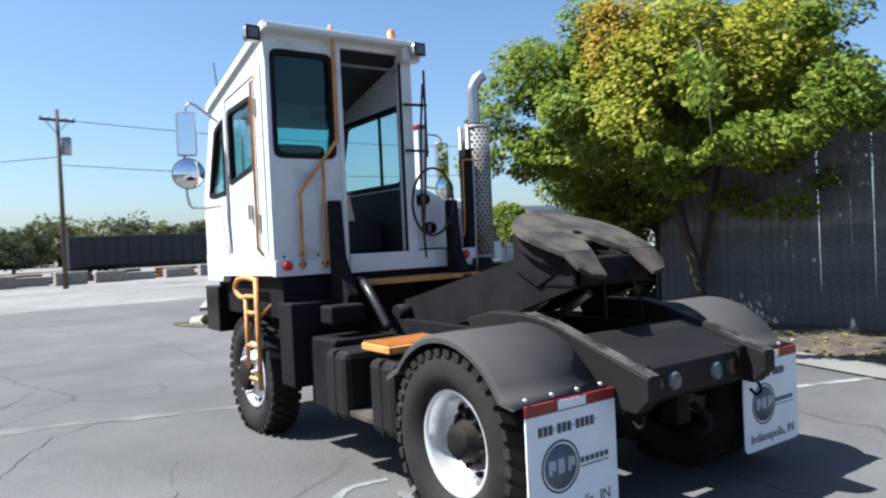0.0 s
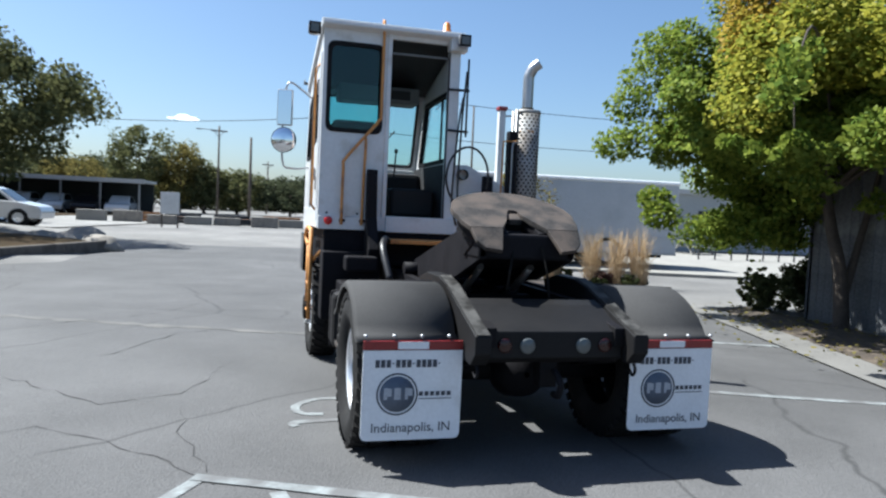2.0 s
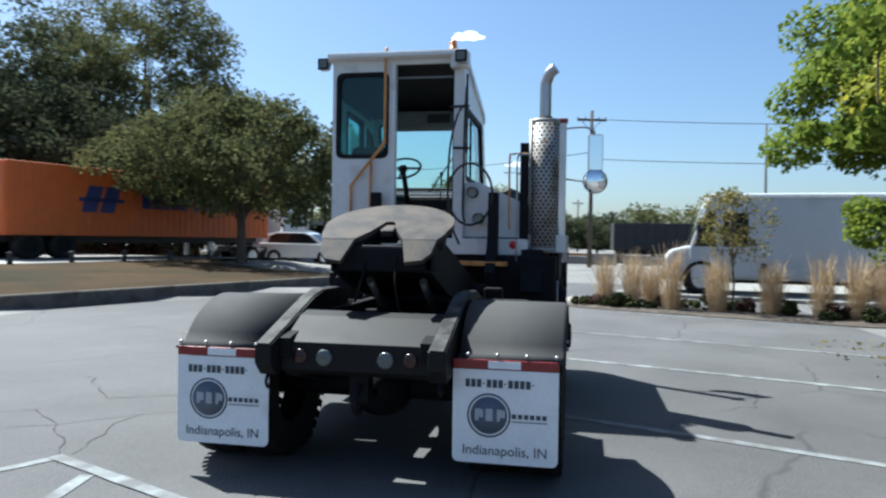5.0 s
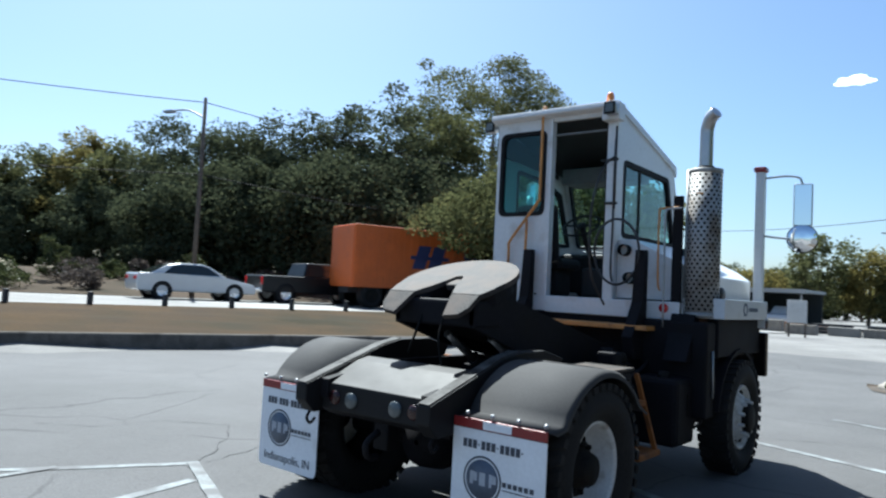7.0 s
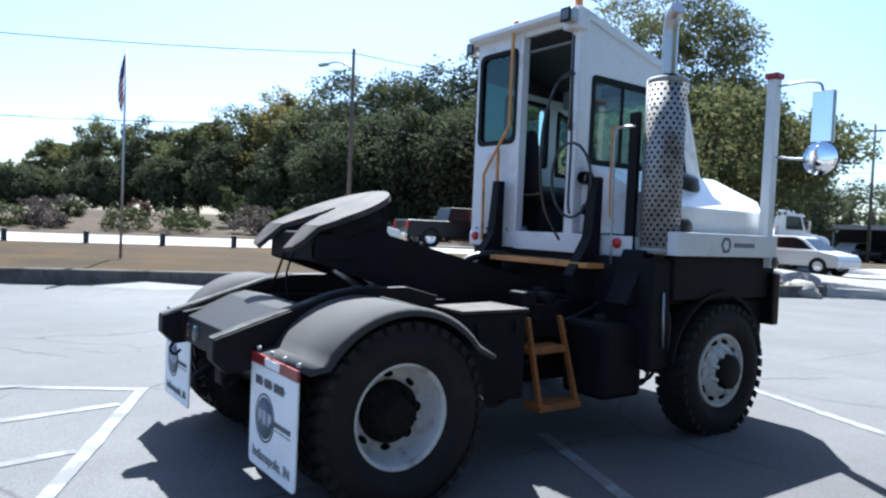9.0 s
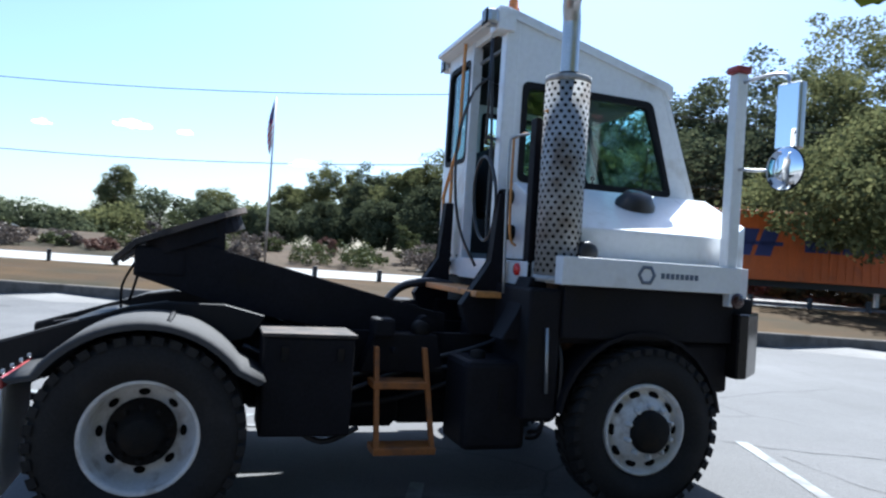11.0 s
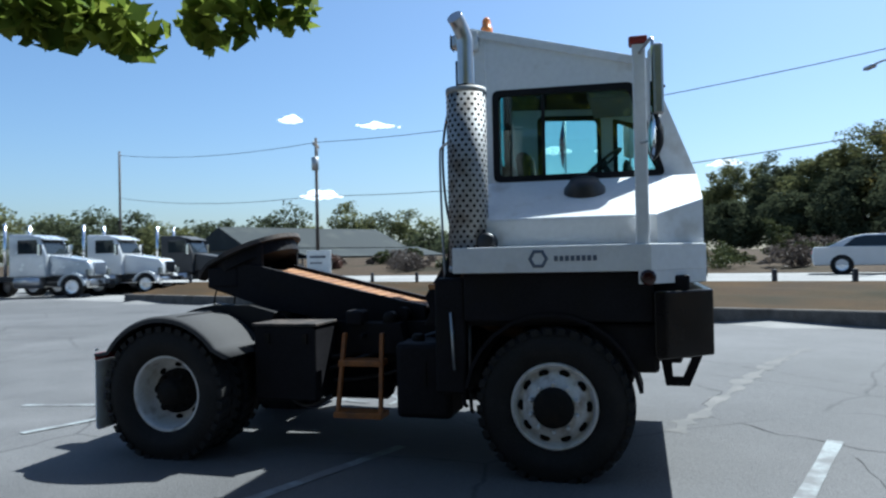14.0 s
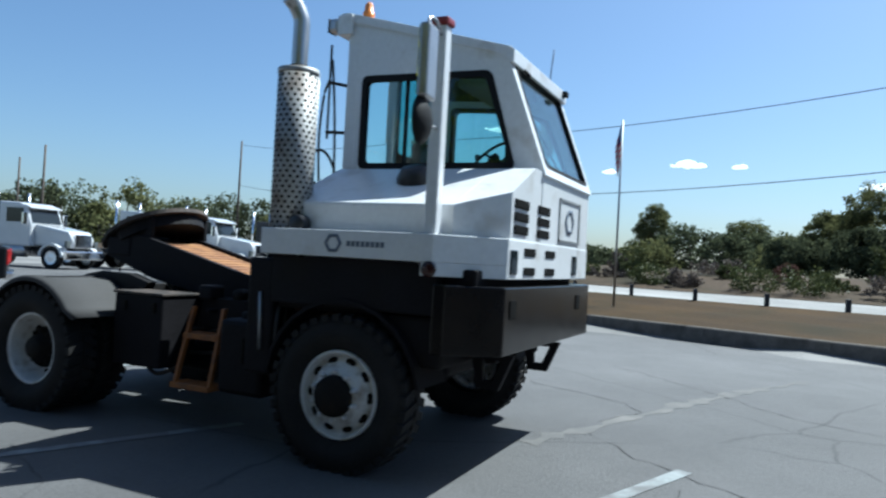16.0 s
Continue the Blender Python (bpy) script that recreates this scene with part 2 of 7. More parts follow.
# tree bark darkened to paint the shade inside the maple crown
M["barkd"] = mat("shaded_maple_bark", (0.055, 0.043, 0.034), 0.95, 0, 0.4, 6, 40, 0.8)
M["leafy"] = leafy("yellowing_leaves", (0.12, 0.16, 0.024), (0.38, 0.35, 0.05), 0.42, 0.004)
# greens pushed towards blue, so distance haze is part of the leaf colour
M["leafd"] = leafy("dark_hazed_leaves", (0.045, 0.055, 0.032), (0.090, 0.100, 0.056), 0.3, 0.0)
M["leafm"] = leafy("olive_leaves", (0.070, 0.080, 0.036), (0.150, 0.150, 0.066), 0.35, 0.0)
M["leafo"] = leafy("ochre_leaves", (0.10, 0.094, 0.034), (0.26, 0.215, 0.075), 0.35, 0.0)
M["straw"] = leafy("tan_ornamental_grass", (0.34, 0.245, 0.14), (0.64, 0.49, 0.315), 0.3)
M["shrub"] = leafy("grey_purple_shrub", (0.0525, 0.0447, 0.0393), (0.136, 0.111, 0.0945), 0.2)
M["shrubg"] = leafy("low_green_shrub", (0.0319, 0.0446, 0.016), (0.0892, 0.0952, 0.0382), 0.2)
M["shrubr"] = leafy("rust_red_shrub", (0.075, 0.040, 0.032), (0.15, 0.085, 0.065), 0.2)
M["tro"] = mat("orange_container_paint", (0.527, 0.111, 0.017), 0.55, 0, 0.12, 2, 20, 0.1, (0.34, 0.085, 0.0255), 0.68, 1.5)
M["trb"] = mat("navy_mark_paint", (0.02, 0.03, 0.12), 0.55, 0, 0.15)
M["vanw"] = mat("grey_white_van_paint", (0.42, 0.43, 0.45), 0.45, 0, 0.06, 0.8, 20, 0.02, (0.33, 0.34, 0.36), 0.62, 0.8)
M["carw"] = mat("white_car_paint", (0.51, 0.517, 0.524), 0.2, 0, 0.04, 3, 30, 0, coat=0.6)
M["cark"] = mat("black_car_paint", (0.006, 0.0065, 0.008), 0.35, 0, 0.1, 3, 30, 0, spec=0.3)
M["carglass"] = mat("dark_car_glass", (0.012, 0.016, 0.018), 0.06, 0, 0.1, 3, 30, 0, rvar=0.02)
M["silver"] = mat("silver_truck_paint", (0.4, 0.42, 0.44), 0.25, 0.3, 0.05, 3, 30, 0, coat=0.4)
M["chrome"] = mat("chrome", (0.75, 0.75, 0.76), 0.08, 1, 0.05, 3, 30, 0)
M["gwall"] = mat("grey_metal_siding", (0.27, 0.28, 0.305), 0.6, 0.0, 0.06, 0.3, 20, 0.05)
M["gtrim"] = mat("pale_roof_trim", (0.395, 0.395, 0.395), 0.5, 0, 0.1)
M["barn"] = mat("grey_barn_roof", (0.036, 0.041, 0.042), 0.8, 0, 0.15, 0.3, 10, 0.1, (0.055, 0.06, 0.056), 0.6, 0.4, spec=0.1)
M["barng"] = mat("grey_barn_wall", (0.12, 0.129, 0.132), 0.7, 0, 0.15, 0.4, 10, 0.1)
M["barnw"] = mat("pale_barn_wall", (0.3, 0.312, 0.312), 0.7, 0, 0.1, 0.4, 10, 0.1)
# pale blotches paint sun dapples through the leaves onto the boards
M["ivy"] = mat("dappled_grey_board", (0.115, 0.118, 0.122), 0.85, 0, 0.35, 2, 30, 0.3, (0.22, 0.22, 0.21), 0.6, 2.2, spec=0.2)
M["rock"] = mat("limestone_boulder", (0.224, 0.203, 0.175), 0.95, 0, 0.3, 3, 25, 0.6)
M["dumpster"] = mat("black_container_steel", (0.018, 0.019, 0.022), 0.6, 0, 0.3, 2, 20, 0.2)
M["cloud"] = leafy("glowing_cloud_vapour", (0.95, 0.95, 0.96), (0.97, 0.97, 0.97), 0.35, 0.0)
# added emission: clouds glow faintly to look white, in place of sunlight
cn = M["cloud"].node_tree
ce, ca = cn.nodes.new("ShaderNodeEmission"), cn.nodes.new("ShaderNodeAddShader")
ce.inputs[0].default_value, ce.inputs[1].default_value = (0.9, 0.95, 1.0, 1), 0.2
cn.links.new(cn.nodes["Material Output"].inputs[0].links[0].from_socket, ca.inputs[0])
cn.links.new(ce.outputs[0], ca.inputs[1])
cn.links.new(ca.outputs[0], cn.nodes["Material Output"].inputs[0])
M["flagr"] = mat("flag_red", (0.45, 0.03, 0.05), 0.8, 0, 0.1)
M["flagb"] = mat("flag_blue", (0.03, 0.04, 0.16), 0.8, 0, 0.1)
M["sign"] = mat("white_sign_panel", (0.576, 0.576, 0.56), 0.6, 0, 0.1, 1, 10, 0.05)


# ---- mesh helpers ----
def bm_new():
    return bmesh.new()


def box(bm, x0, x1, y0, y1, z0, z1, bevel=0.0, m=None):
    """Adds a box with optionally bevelled edges."""
    r = bmesh.ops.create_cube(bm, size=1)
    vs = r["verts"]
    for v in vs:
        v.co = Vector(((x0 + x1) / 2 + v.co.x * (x1 - x0), (y0 + y1) / 2 + v.co.y * (y1 - y0), (z0 + z1) / 2 + v.co.z * (z1 - z0)))
    if m is not None:
        for v in vs:
            v.co = m @ v.co
    if bevel:
        es = list({e for v in vs for e in v.link_edges})
        bmesh.ops.bevel(bm, geom=es, offset=bevel, segments=2, affect="EDGES", profile=0.5)
    return bm


def boxm(*a, bevel=0.0, m=None):
    return box(bm_new(), *a, bevel=bevel, m=m)


def prism(bm, pts, axis, a, b, bevel=0.0):
    """Extrudes a polygon along an axis from a to b. pts: the two other coordinates in xyz order."""
    def at(p, c):
        return {"x": (c, p[0], p[1]), "y": (p[0], c, p[1]), "z": (p[0], p[1], c)}[axis]
    lo = [bm.verts.new(at(p, a)) for p in pts]
    hi = [bm.verts.new(at(p, b)) for p in pts]
    k = len(pts)
    fs = [bm.faces.new(lo), bm.faces.new(hi[::-1])]
    for i in range(k):
        fs.append(bm.faces.new((lo[i], hi[i], hi[(i + 1) % k], lo[(i + 1) % k])))
    if bevel:
        es = list({e for f in fs for e in f.edges})
        bmesh.ops.bevel(bm, geom=es, offset=bevel, segments=2, affect="EDGES", profile=0.5)
    bmesh.ops.recalc_face_normals(bm, faces=bm.faces)
    return bm


def lathe(bm, prof, segs=40, centre=(0, 0, 0), axis="x", close=False):
    """Revolves (along, radius) points round an axis through centre."""
    c = Vector(centre)
    rings = []
    for al, rad in prof:
        ring = []
        for i in range(segs):
            w = 2 * math.pi * i / segs
            u, v = rad * math.cos(w), rad * math.sin(w)
            o = {"x": (al, u, v), "y": (u, al, v), "z": (u, v, al)}[axis]
            ring.append(bm.verts.new(c + Vector(o)))
        rings.append(ring)
    for a, b in zip(rings, rings[1:]):
        for i in range(segs):
            f = bm.faces.new((a[i], a[(i + 1) % segs], b[(i + 1) % segs], b[i]))
            f.smooth = True
    if close:
        bm.faces.new(rings[0][::-1])
        bm.faces.new(rings[-1])
    bmesh.ops.recalc_face_normals(bm, faces=bm.faces)
    return bm


def tube(bm, pts, r, segs=8, r_end=None):
    """A round bar through points, with closed ends."""
    pts = [Vector(p) for p in pts]
    rings = []
    up = Vector((0.13, 0.21, 0.97))
    for i, p in enumerate(pts):
        d = (pts[min(i + 1, len(pts) - 1)] - pts[max(i - 1, 0)]).normalized()
        if abs(d.dot(up)) > 0.95:
            up = Vector((0.97, 0.17, 0.1))
        s = d.cross(up).normalized()
        t = d.cross(s)
        k = r if r_end is None else r + (r_end - r) * i / (len(pts) - 1)
        rings.append([bm.verts.new(p + k * (math.cos(2 * math.pi * j / segs) * s + math.sin(2 * math.pi * j / segs) * t)) for j in range(segs)])
    for a, b in zip(rings, rings[1:]):
        for j in range(segs):
            f = bm.faces.new((a[j], a[(j + 1) % segs], b[(j + 1) % segs], b[j]))
            f.smooth = True
    bm.faces.new(rings[0])
    bm.faces.new(rings[-1][::-1])
    bmesh.ops.recalc_face_normals(bm, faces=bm.faces)
    return bm


def curve_pts(pts, n=6):
    """A smooth line through points."""
    pts = [Vector(p) for p in pts]
    out = []
    for i in range(len(pts) - 1):
        a, b, c, d = pts[max(i - 1, 0)], pts[i], pts[i + 1], pts[min(i + 2, len(pts) - 1)]
        for k in range(n):
            t = k / n
            out.append(0.5 * ((2 * b) + (c - a) * t + (2 * a - 5 * b + 4 * c - d) * t * t + (3 * b - a - 3 * c + d) * t ** 3))
    return out + [pts[-1]]


def mesh_of(name, bm, material):
    me = bpy.data.meshes.new(name)
    bm.to_mesh(me)
    bm.free()
    me.materials.append(material)
    return me


def part(name, bm, material, parent, label=""):
    ob = new(name, mesh_of(name, bm, material))
    ob.parent = parent
    return tagged(ob, label) if label else ob


def thing(name, label, category, at=(0, 0, 0), turn=0, group="", kind=""):
    e = new(name)
    e.empty_display_size = 0.2
    e.matrix_world = pose(*at, 0, 0, turn)
    return tagged(e, label, category, group, kind)


def solid(name, bm, material, label, category, at=(0, 0, 0), turn=0, group="", kind=""):
    ob = new(name, mesh_of(name, bm, material))
    ob.matrix_world = pose(*at, 0, 0, turn)
    return tagged(ob, label, category, group, kind)


def raw(name, verts, faces, material):
    me = bpy.data.meshes.new(name)
    me.from_pydata(verts, [], faces)
    me.materials.append(material)
    return me


def words(name, text, size, material, parent, m, thick=0.002, label=""):
    cu = bpy.data.curves.new(name, "FONT")
    cu.body, cu.size, cu.extrude = text, size, thick
    cu.align_x, cu.align_y = "CENTER", "CENTER"
    tmp = bpy.data.objects.new("tmp_text", cu)
    scene.collection.objects.link(tmp)
    dg = bpy.context.evaluated_depsgraph_get()
    me = bpy.data.meshes.new_from_object(tmp.evaluated_get(dg))
    bpy.data.objects.remove(tmp)
    me.materials.clear()
    me.materials.append(material)
    me.transform(m)
    ob = new(name, me)
    ob.parent = parent
    return tagged(ob, label) if label else ob


# ---- ground and setting ----
def kerb_x(y):
    return -12.0 + 0.36 * y


def road_x(y):
    return -18.3 + 0.25 * y


ROAD_Z, ROAD_W = 0.60, 9.0


def rise(y):
    """1 along the car park, falling to 0 where road and bank run out level with the lot."""
    k = min(1.0, max(0.0, (y - 24) / 8))
    return 1 - k * k * (3 - 2 * k)


def road_z(y):
    return 0.03 + (ROAD_Z - 0.03) * rise(y)


def ground_z(x, y):
    """The lot is flat; past the kerb the verge climbs to the road, and beyond it a low bank."""
    k, r = kerb_x(y) - 0.3, road_x(y)
    if y > 17.5:
        k = min(k, r + 4)
    if x >= k or y < -16:
        return 0.0
    if x >= r:
        return max(0.0, road_z(y) - 0.38) + (min(road_z(y), 0.38) - 0.04) * (k - x) / max(0.5, k - r) if y <= 17.5 else (road_z(y) - 0.05) * (k - x) / (k - r)
    if x >= r - ROAD_W:
        return road_z(y) - 0.06
    return road_z(y) - 0.05 + rise(y) * min(1, (r - ROAD_W - x) / 12)


gx = sorted(set([-3000, -1200, -500, -220, -120, -80, 40, 80, 160, 500, 1200, 3000] + [i * 1.5 for i in range(-40, 21)]))
gy = sorted(set([-3000, -1200, -500, -220, -120, -70, -40, 120, 220, 500, 1200, 3000] + [i * 1.5 for i in range(-18, 56)]))
gv = [(x, y, ground_z(x, y) - (0.02 if ground_z(x, y) > 0.01 else 0)) for y in gy for x in gx]
gf = [(j * len(gx) + i, j * len(gx) + i + 1, (j + 1) * len(gx) + i + 1, (j + 1) * len(gx) + i) for j in range(len(gy) - 1) for i in range(len(gx) - 1)]
ground = tagged(new("ground", raw("ground", gv, gf, M["lot"])), "pale dusty gravel and worn paving reaching to the horizon", "ground", kind="structure")


def sheet(name, outline_rows, material, label, cat, lift=0.0):
    """A strip of surface from rows of left/right edges, draped with its own heights."""
    bm = bm_new()
    rows = [[bm.verts.new((x, y, z + lift)) for x, y, z in row] for row in outline_rows]
    for a, b in zip(rows, rows[1:]):
        for i in range(len(a) - 1):
            bm.faces.new((a[i], a[i + 1], b[i + 1], b[i]))
    bmesh.ops.recalc_face_normals(bm, faces=bm.faces)
    for f in bm.faces:
        if f.normal.z < 0:
            f.normal_flip()
        f.smooth = True
    return solid(name, bm, material, label, cat, kind="structure")


def strip_x(y):
    """Near side of the pale strip along the bed."""
    return 4.13 + (0.28 * y if y > 0 else 0.1 * y)


# the near paving is darker asphalt than the open lot behind
rows = []
for i in range(44):
    y = -30 + i * 1.2
    x0 = kerb_x(min(y, 18)) - 0.1
    x1 = strip_x(min(max(y, -8), 6.5)) + 0.3
    rows.append([(x0 + (x1 - x0) * k / 12, y, 0.006) for k in range(13)])
sheet("pavement", rows, M["asphalt"], "worn grey asphalt car park with fine cracks", "pavement")

rows = []
for i in range(90):
    y = -30 + i
    r = road_x(y)
    rows.append([(r - ROAD_W * k / 4, y, road_z(y)) for k in range(5)])
sheet("road", rows, M["road"], "pale concrete road running past the car park", "road")

rows = []
for i in range(48):
    y = -16 + i * 0.8
    k, r = kerb_x(y) - 0.16, road_x(y) + 0.02
    if y > 17.4:
        k = max(r + 0.05, kerb_x(17.4) - 0.16 - 1.1 * (y - 17.4) ** 1.3)
    rows.append([(k + (r - k) * j / 10, y, 0.285 + (ROAD_Z - 0.285 + 0.02) * (j / 10) + 0.03 * math.sin(j * 2.1 + i * 0.7) * (0 < j < 10)) for j in range(11)])
sheet("lawn", rows, M["lawn"], "sun-dried brown grass verge between kerb and road", "lawn")

# kerb in cast lengths
bm_k = bm_new()
prism(bm_k, [(-0.08, 0.0), (0.10, 0.0), (0.08, 0.30), (0.05, 0.33), (-0.08, 0.33)], "y", -1.19, 1.19, 0.008)
kerb_mesh = mesh_of("kerb_stone", bm_k, M["kerb"])
kerb = thing("kerb", "tall grey concrete kerb edging the dry lawn", "kerb", kind="structure")
ky = -16.0
while ky < 16.8:
    o = new("kerb_stone", kerb_mesh)
    o.parent = kerb
    o.matrix_local = pose(kerb_x(ky + 1.2), ky + 1.2, -0.005, 0, 0, -math.degrees(math.atan(0.36)))
    ky += 2.24
for q in range(5):
    w = radians(25 + q * 38)
    o = new("kerb_stone", kerb_mesh)
    o.parent = kerb
    o.matrix_local = pose(-8.0 + 2.2 * math.cos(w * 0.9), 18.2 + 1.6 * math.sin(w * 0.9), -0.02, 0, 0, math.degrees(w * 0.9)) @ Matrix.Diagonal((1, 0.6, 1, 1))


def painted(name, a, b, width, label="faded white parking line", z=0.011):
    a, b = Vector(a), Vector(b)
    d = (b - a).normalized()
    s = Vector((-d.y, d.x)) * width / 2
    bm = bm_new()
    n = max(2, int((b - a).length / 0.25))
    rnd = random.Random(int(a.x * 100 + b.y * 10))
    rows = []
    for i in range(n + 1):
        p = a.lerp(b, i / n)
        j = 1 + rnd.uniform(-0.12, 0.1)
        rows.append((bm.verts.new((p.x + s.x * j, p.y + s.y * j, z)), bm.verts.new((p.x - s.x * j, p.y - s.y * j, z))))
    for p, q in zip(rows, rows[1:]):
        bm.faces.new((p[0], p[1], q[1], q[0]))
    bmesh.ops.recalc_face_normals(bm, faces=bm.faces)
    for f in bm.faces:
        if f.normal.z < 0:
            f.normal_flip()
    return solid(name, bm, M["paint"], label, "line", kind="structure")


for a, b, w in (((1.1, 7.3), (5.3, 5.75), 0.10), ((-0.3, 4.98), (5.0, 3.1), 0.11), ((0.5, 1.68), (4.6, 0.1), 0.10),
                ((-2.14, -0.56), (0.75, -1.82), 0.10), ((-2.10, -0.58), (-3.1, -2.3), 0.09), ((-2.62, -1.42), (-2.6, -2.4), 0.07), ((-1.68, -0.84), (-1.36, -2.6), 0.09),
                ((-0.60, -1.31), (-0.3, -2.9), 0.09), ((2.1, 11.0), (4.6, 9.9), 0.1)):
    painted("parking_line", a, b, w, z=0.015 if b in ((0.75, -1.82), (-2.6, -2.4)) else 0.011)
# a hook-shaped painted mark by the left wheels
def paint_curl(pts, width, z):
    bm = bm_new()
    line = curve_pts([(*p, z) for p in pts], 5)
    rnd = random.Random(len(pts))
    rows = []
    for i, p in enumerate(line):
        d = (Vector(line[min(i + 1, len(line) - 1)]) - Vector(line[max(i - 1, 0)])).normalized()
        s = Vector((-d.y, d.x, 0)) * width * 0.5 * rnd.uniform(0.75, 1.15)
        rows.append((bm.verts.new(Vector(p) + s), bm.verts.new(Vector(p) - s)))
    for p, q in zip(rows, rows[1:]):
        bm.faces.new((p[1], q[1], q[0], p[0]))
    return solid("paint_mark", bm, M["paint"], "stray curl of white paint on asphalt", "line", kind="structure")


paint_curl(((-1.0, 1.03), (-1.19, 1.06), (-1.32, 1.03), (-1.45, 0.9), (-1.48, 0.75), (-1.42, 0.64), (-1.28, 0.62)), 0.07, 0.011)
paint_curl(((-1.5, 0.33), (-1.52, 0.42), (-1.3, 0.45), (-1.1, 0.46)), 0.075, 0.011)
paint_curl(((-1.13, 0.5), (-1.09, 0.62), (-1.06, 0.78)), 0.08, 0.015)


def crack(pts, seed, width=0.016, material="crack", label="long dark crack in the asphalt", z=0.0095):
    """A thin uneven line on the paving."""
    rnd = random.Random(seed)
    line = []
    for (x0, y0), (x1, y1) in zip(pts, pts[1:]):
        L = math.hypot(x1 - x0, y1 - y0)
        n = max(2, int(L / 0.14))
        for i in range(n):
            t = i / n
            line.append(Vector((x0 + (x1 - x0) * t + rnd.gauss(0, 0.022), y0 + (y1 - y0) * t + rnd.gauss(0, 0.022), z)))
    line.append(Vector((*pts[-1], z)))
    bm = bm_new()
    rows = []
    for i, p in enumerate(line):
        d = (line[min(i + 1, len(line) - 1)] - line[max(i - 1, 0)]).normalized()
        s = Vector((-d.y, d.x, 0)) * width * rnd.choice((0.06, 0.12, 0.2, 0.3, 0.36))
        rows.append((bm.verts.new(p + s), bm.verts.new(p - s)))
    for p, q in zip(rows, rows[1:]):
        bm.faces.new((p[1], q[1], q[0], p[0]))
    return solid("pavement_crack", bm, M[material], label, "crack", kind="structure")


for k, (w, pts) in enumerate(((0.02, ((-1.02, 4.11), (-0.49, 4.6), (-0.1, 5.1), (0.24, 5.7), (0.6, 6.6))), (0.016, ((0.16, 5.0), (0.84, 4.96), (1.31, 5.13), (1.5, 5.32))),
                               (0.018, ((-4.4, -0.9), (-3.95, -0.57), (-3.85, 0.16), (-3.23, 0.53), (-2.38, -0.15), (-2.02, -0.68))), (0.014, ((-2.04, -0.47), (-2.23, 0.16), (-2.33, 0.86))),
                               (0.02, ((-3.23, 2.86), (-2.96, 3.42), (-2.63, 4.11), (-2.26, 4.37), (-1.54, 4.09))), (0.018, ((-3.82, 2.0), (-2.93, 1.07), (-2.37, 1.31), (-1.97, 2.51))),
                               (0.02, ((-5.51, 3.37), (-4.61, 4.29), (-3.68, 5.13), (-2.97, 5.75), (-2.5, 6.8))), (0.016, ((1.9, 0.9), (2.3, 1.8), (2.9, 2.2), (3.1, 3.1))))):
    crack(pts, 30 + k, w)
crack(((-0.35, 3.76), (-1.43, 4.15), (-2.98, 4.66), (-4.51, 5.25), (-6.02, 5.97)), 60, 0.34, "seam", "pale worn seam in the asphalt", 0.009)


# ---- terminal tractor ----
truck = thing("terminal_tractor", "white yard tractor with black chassis parked on grey asphalt", "truck")


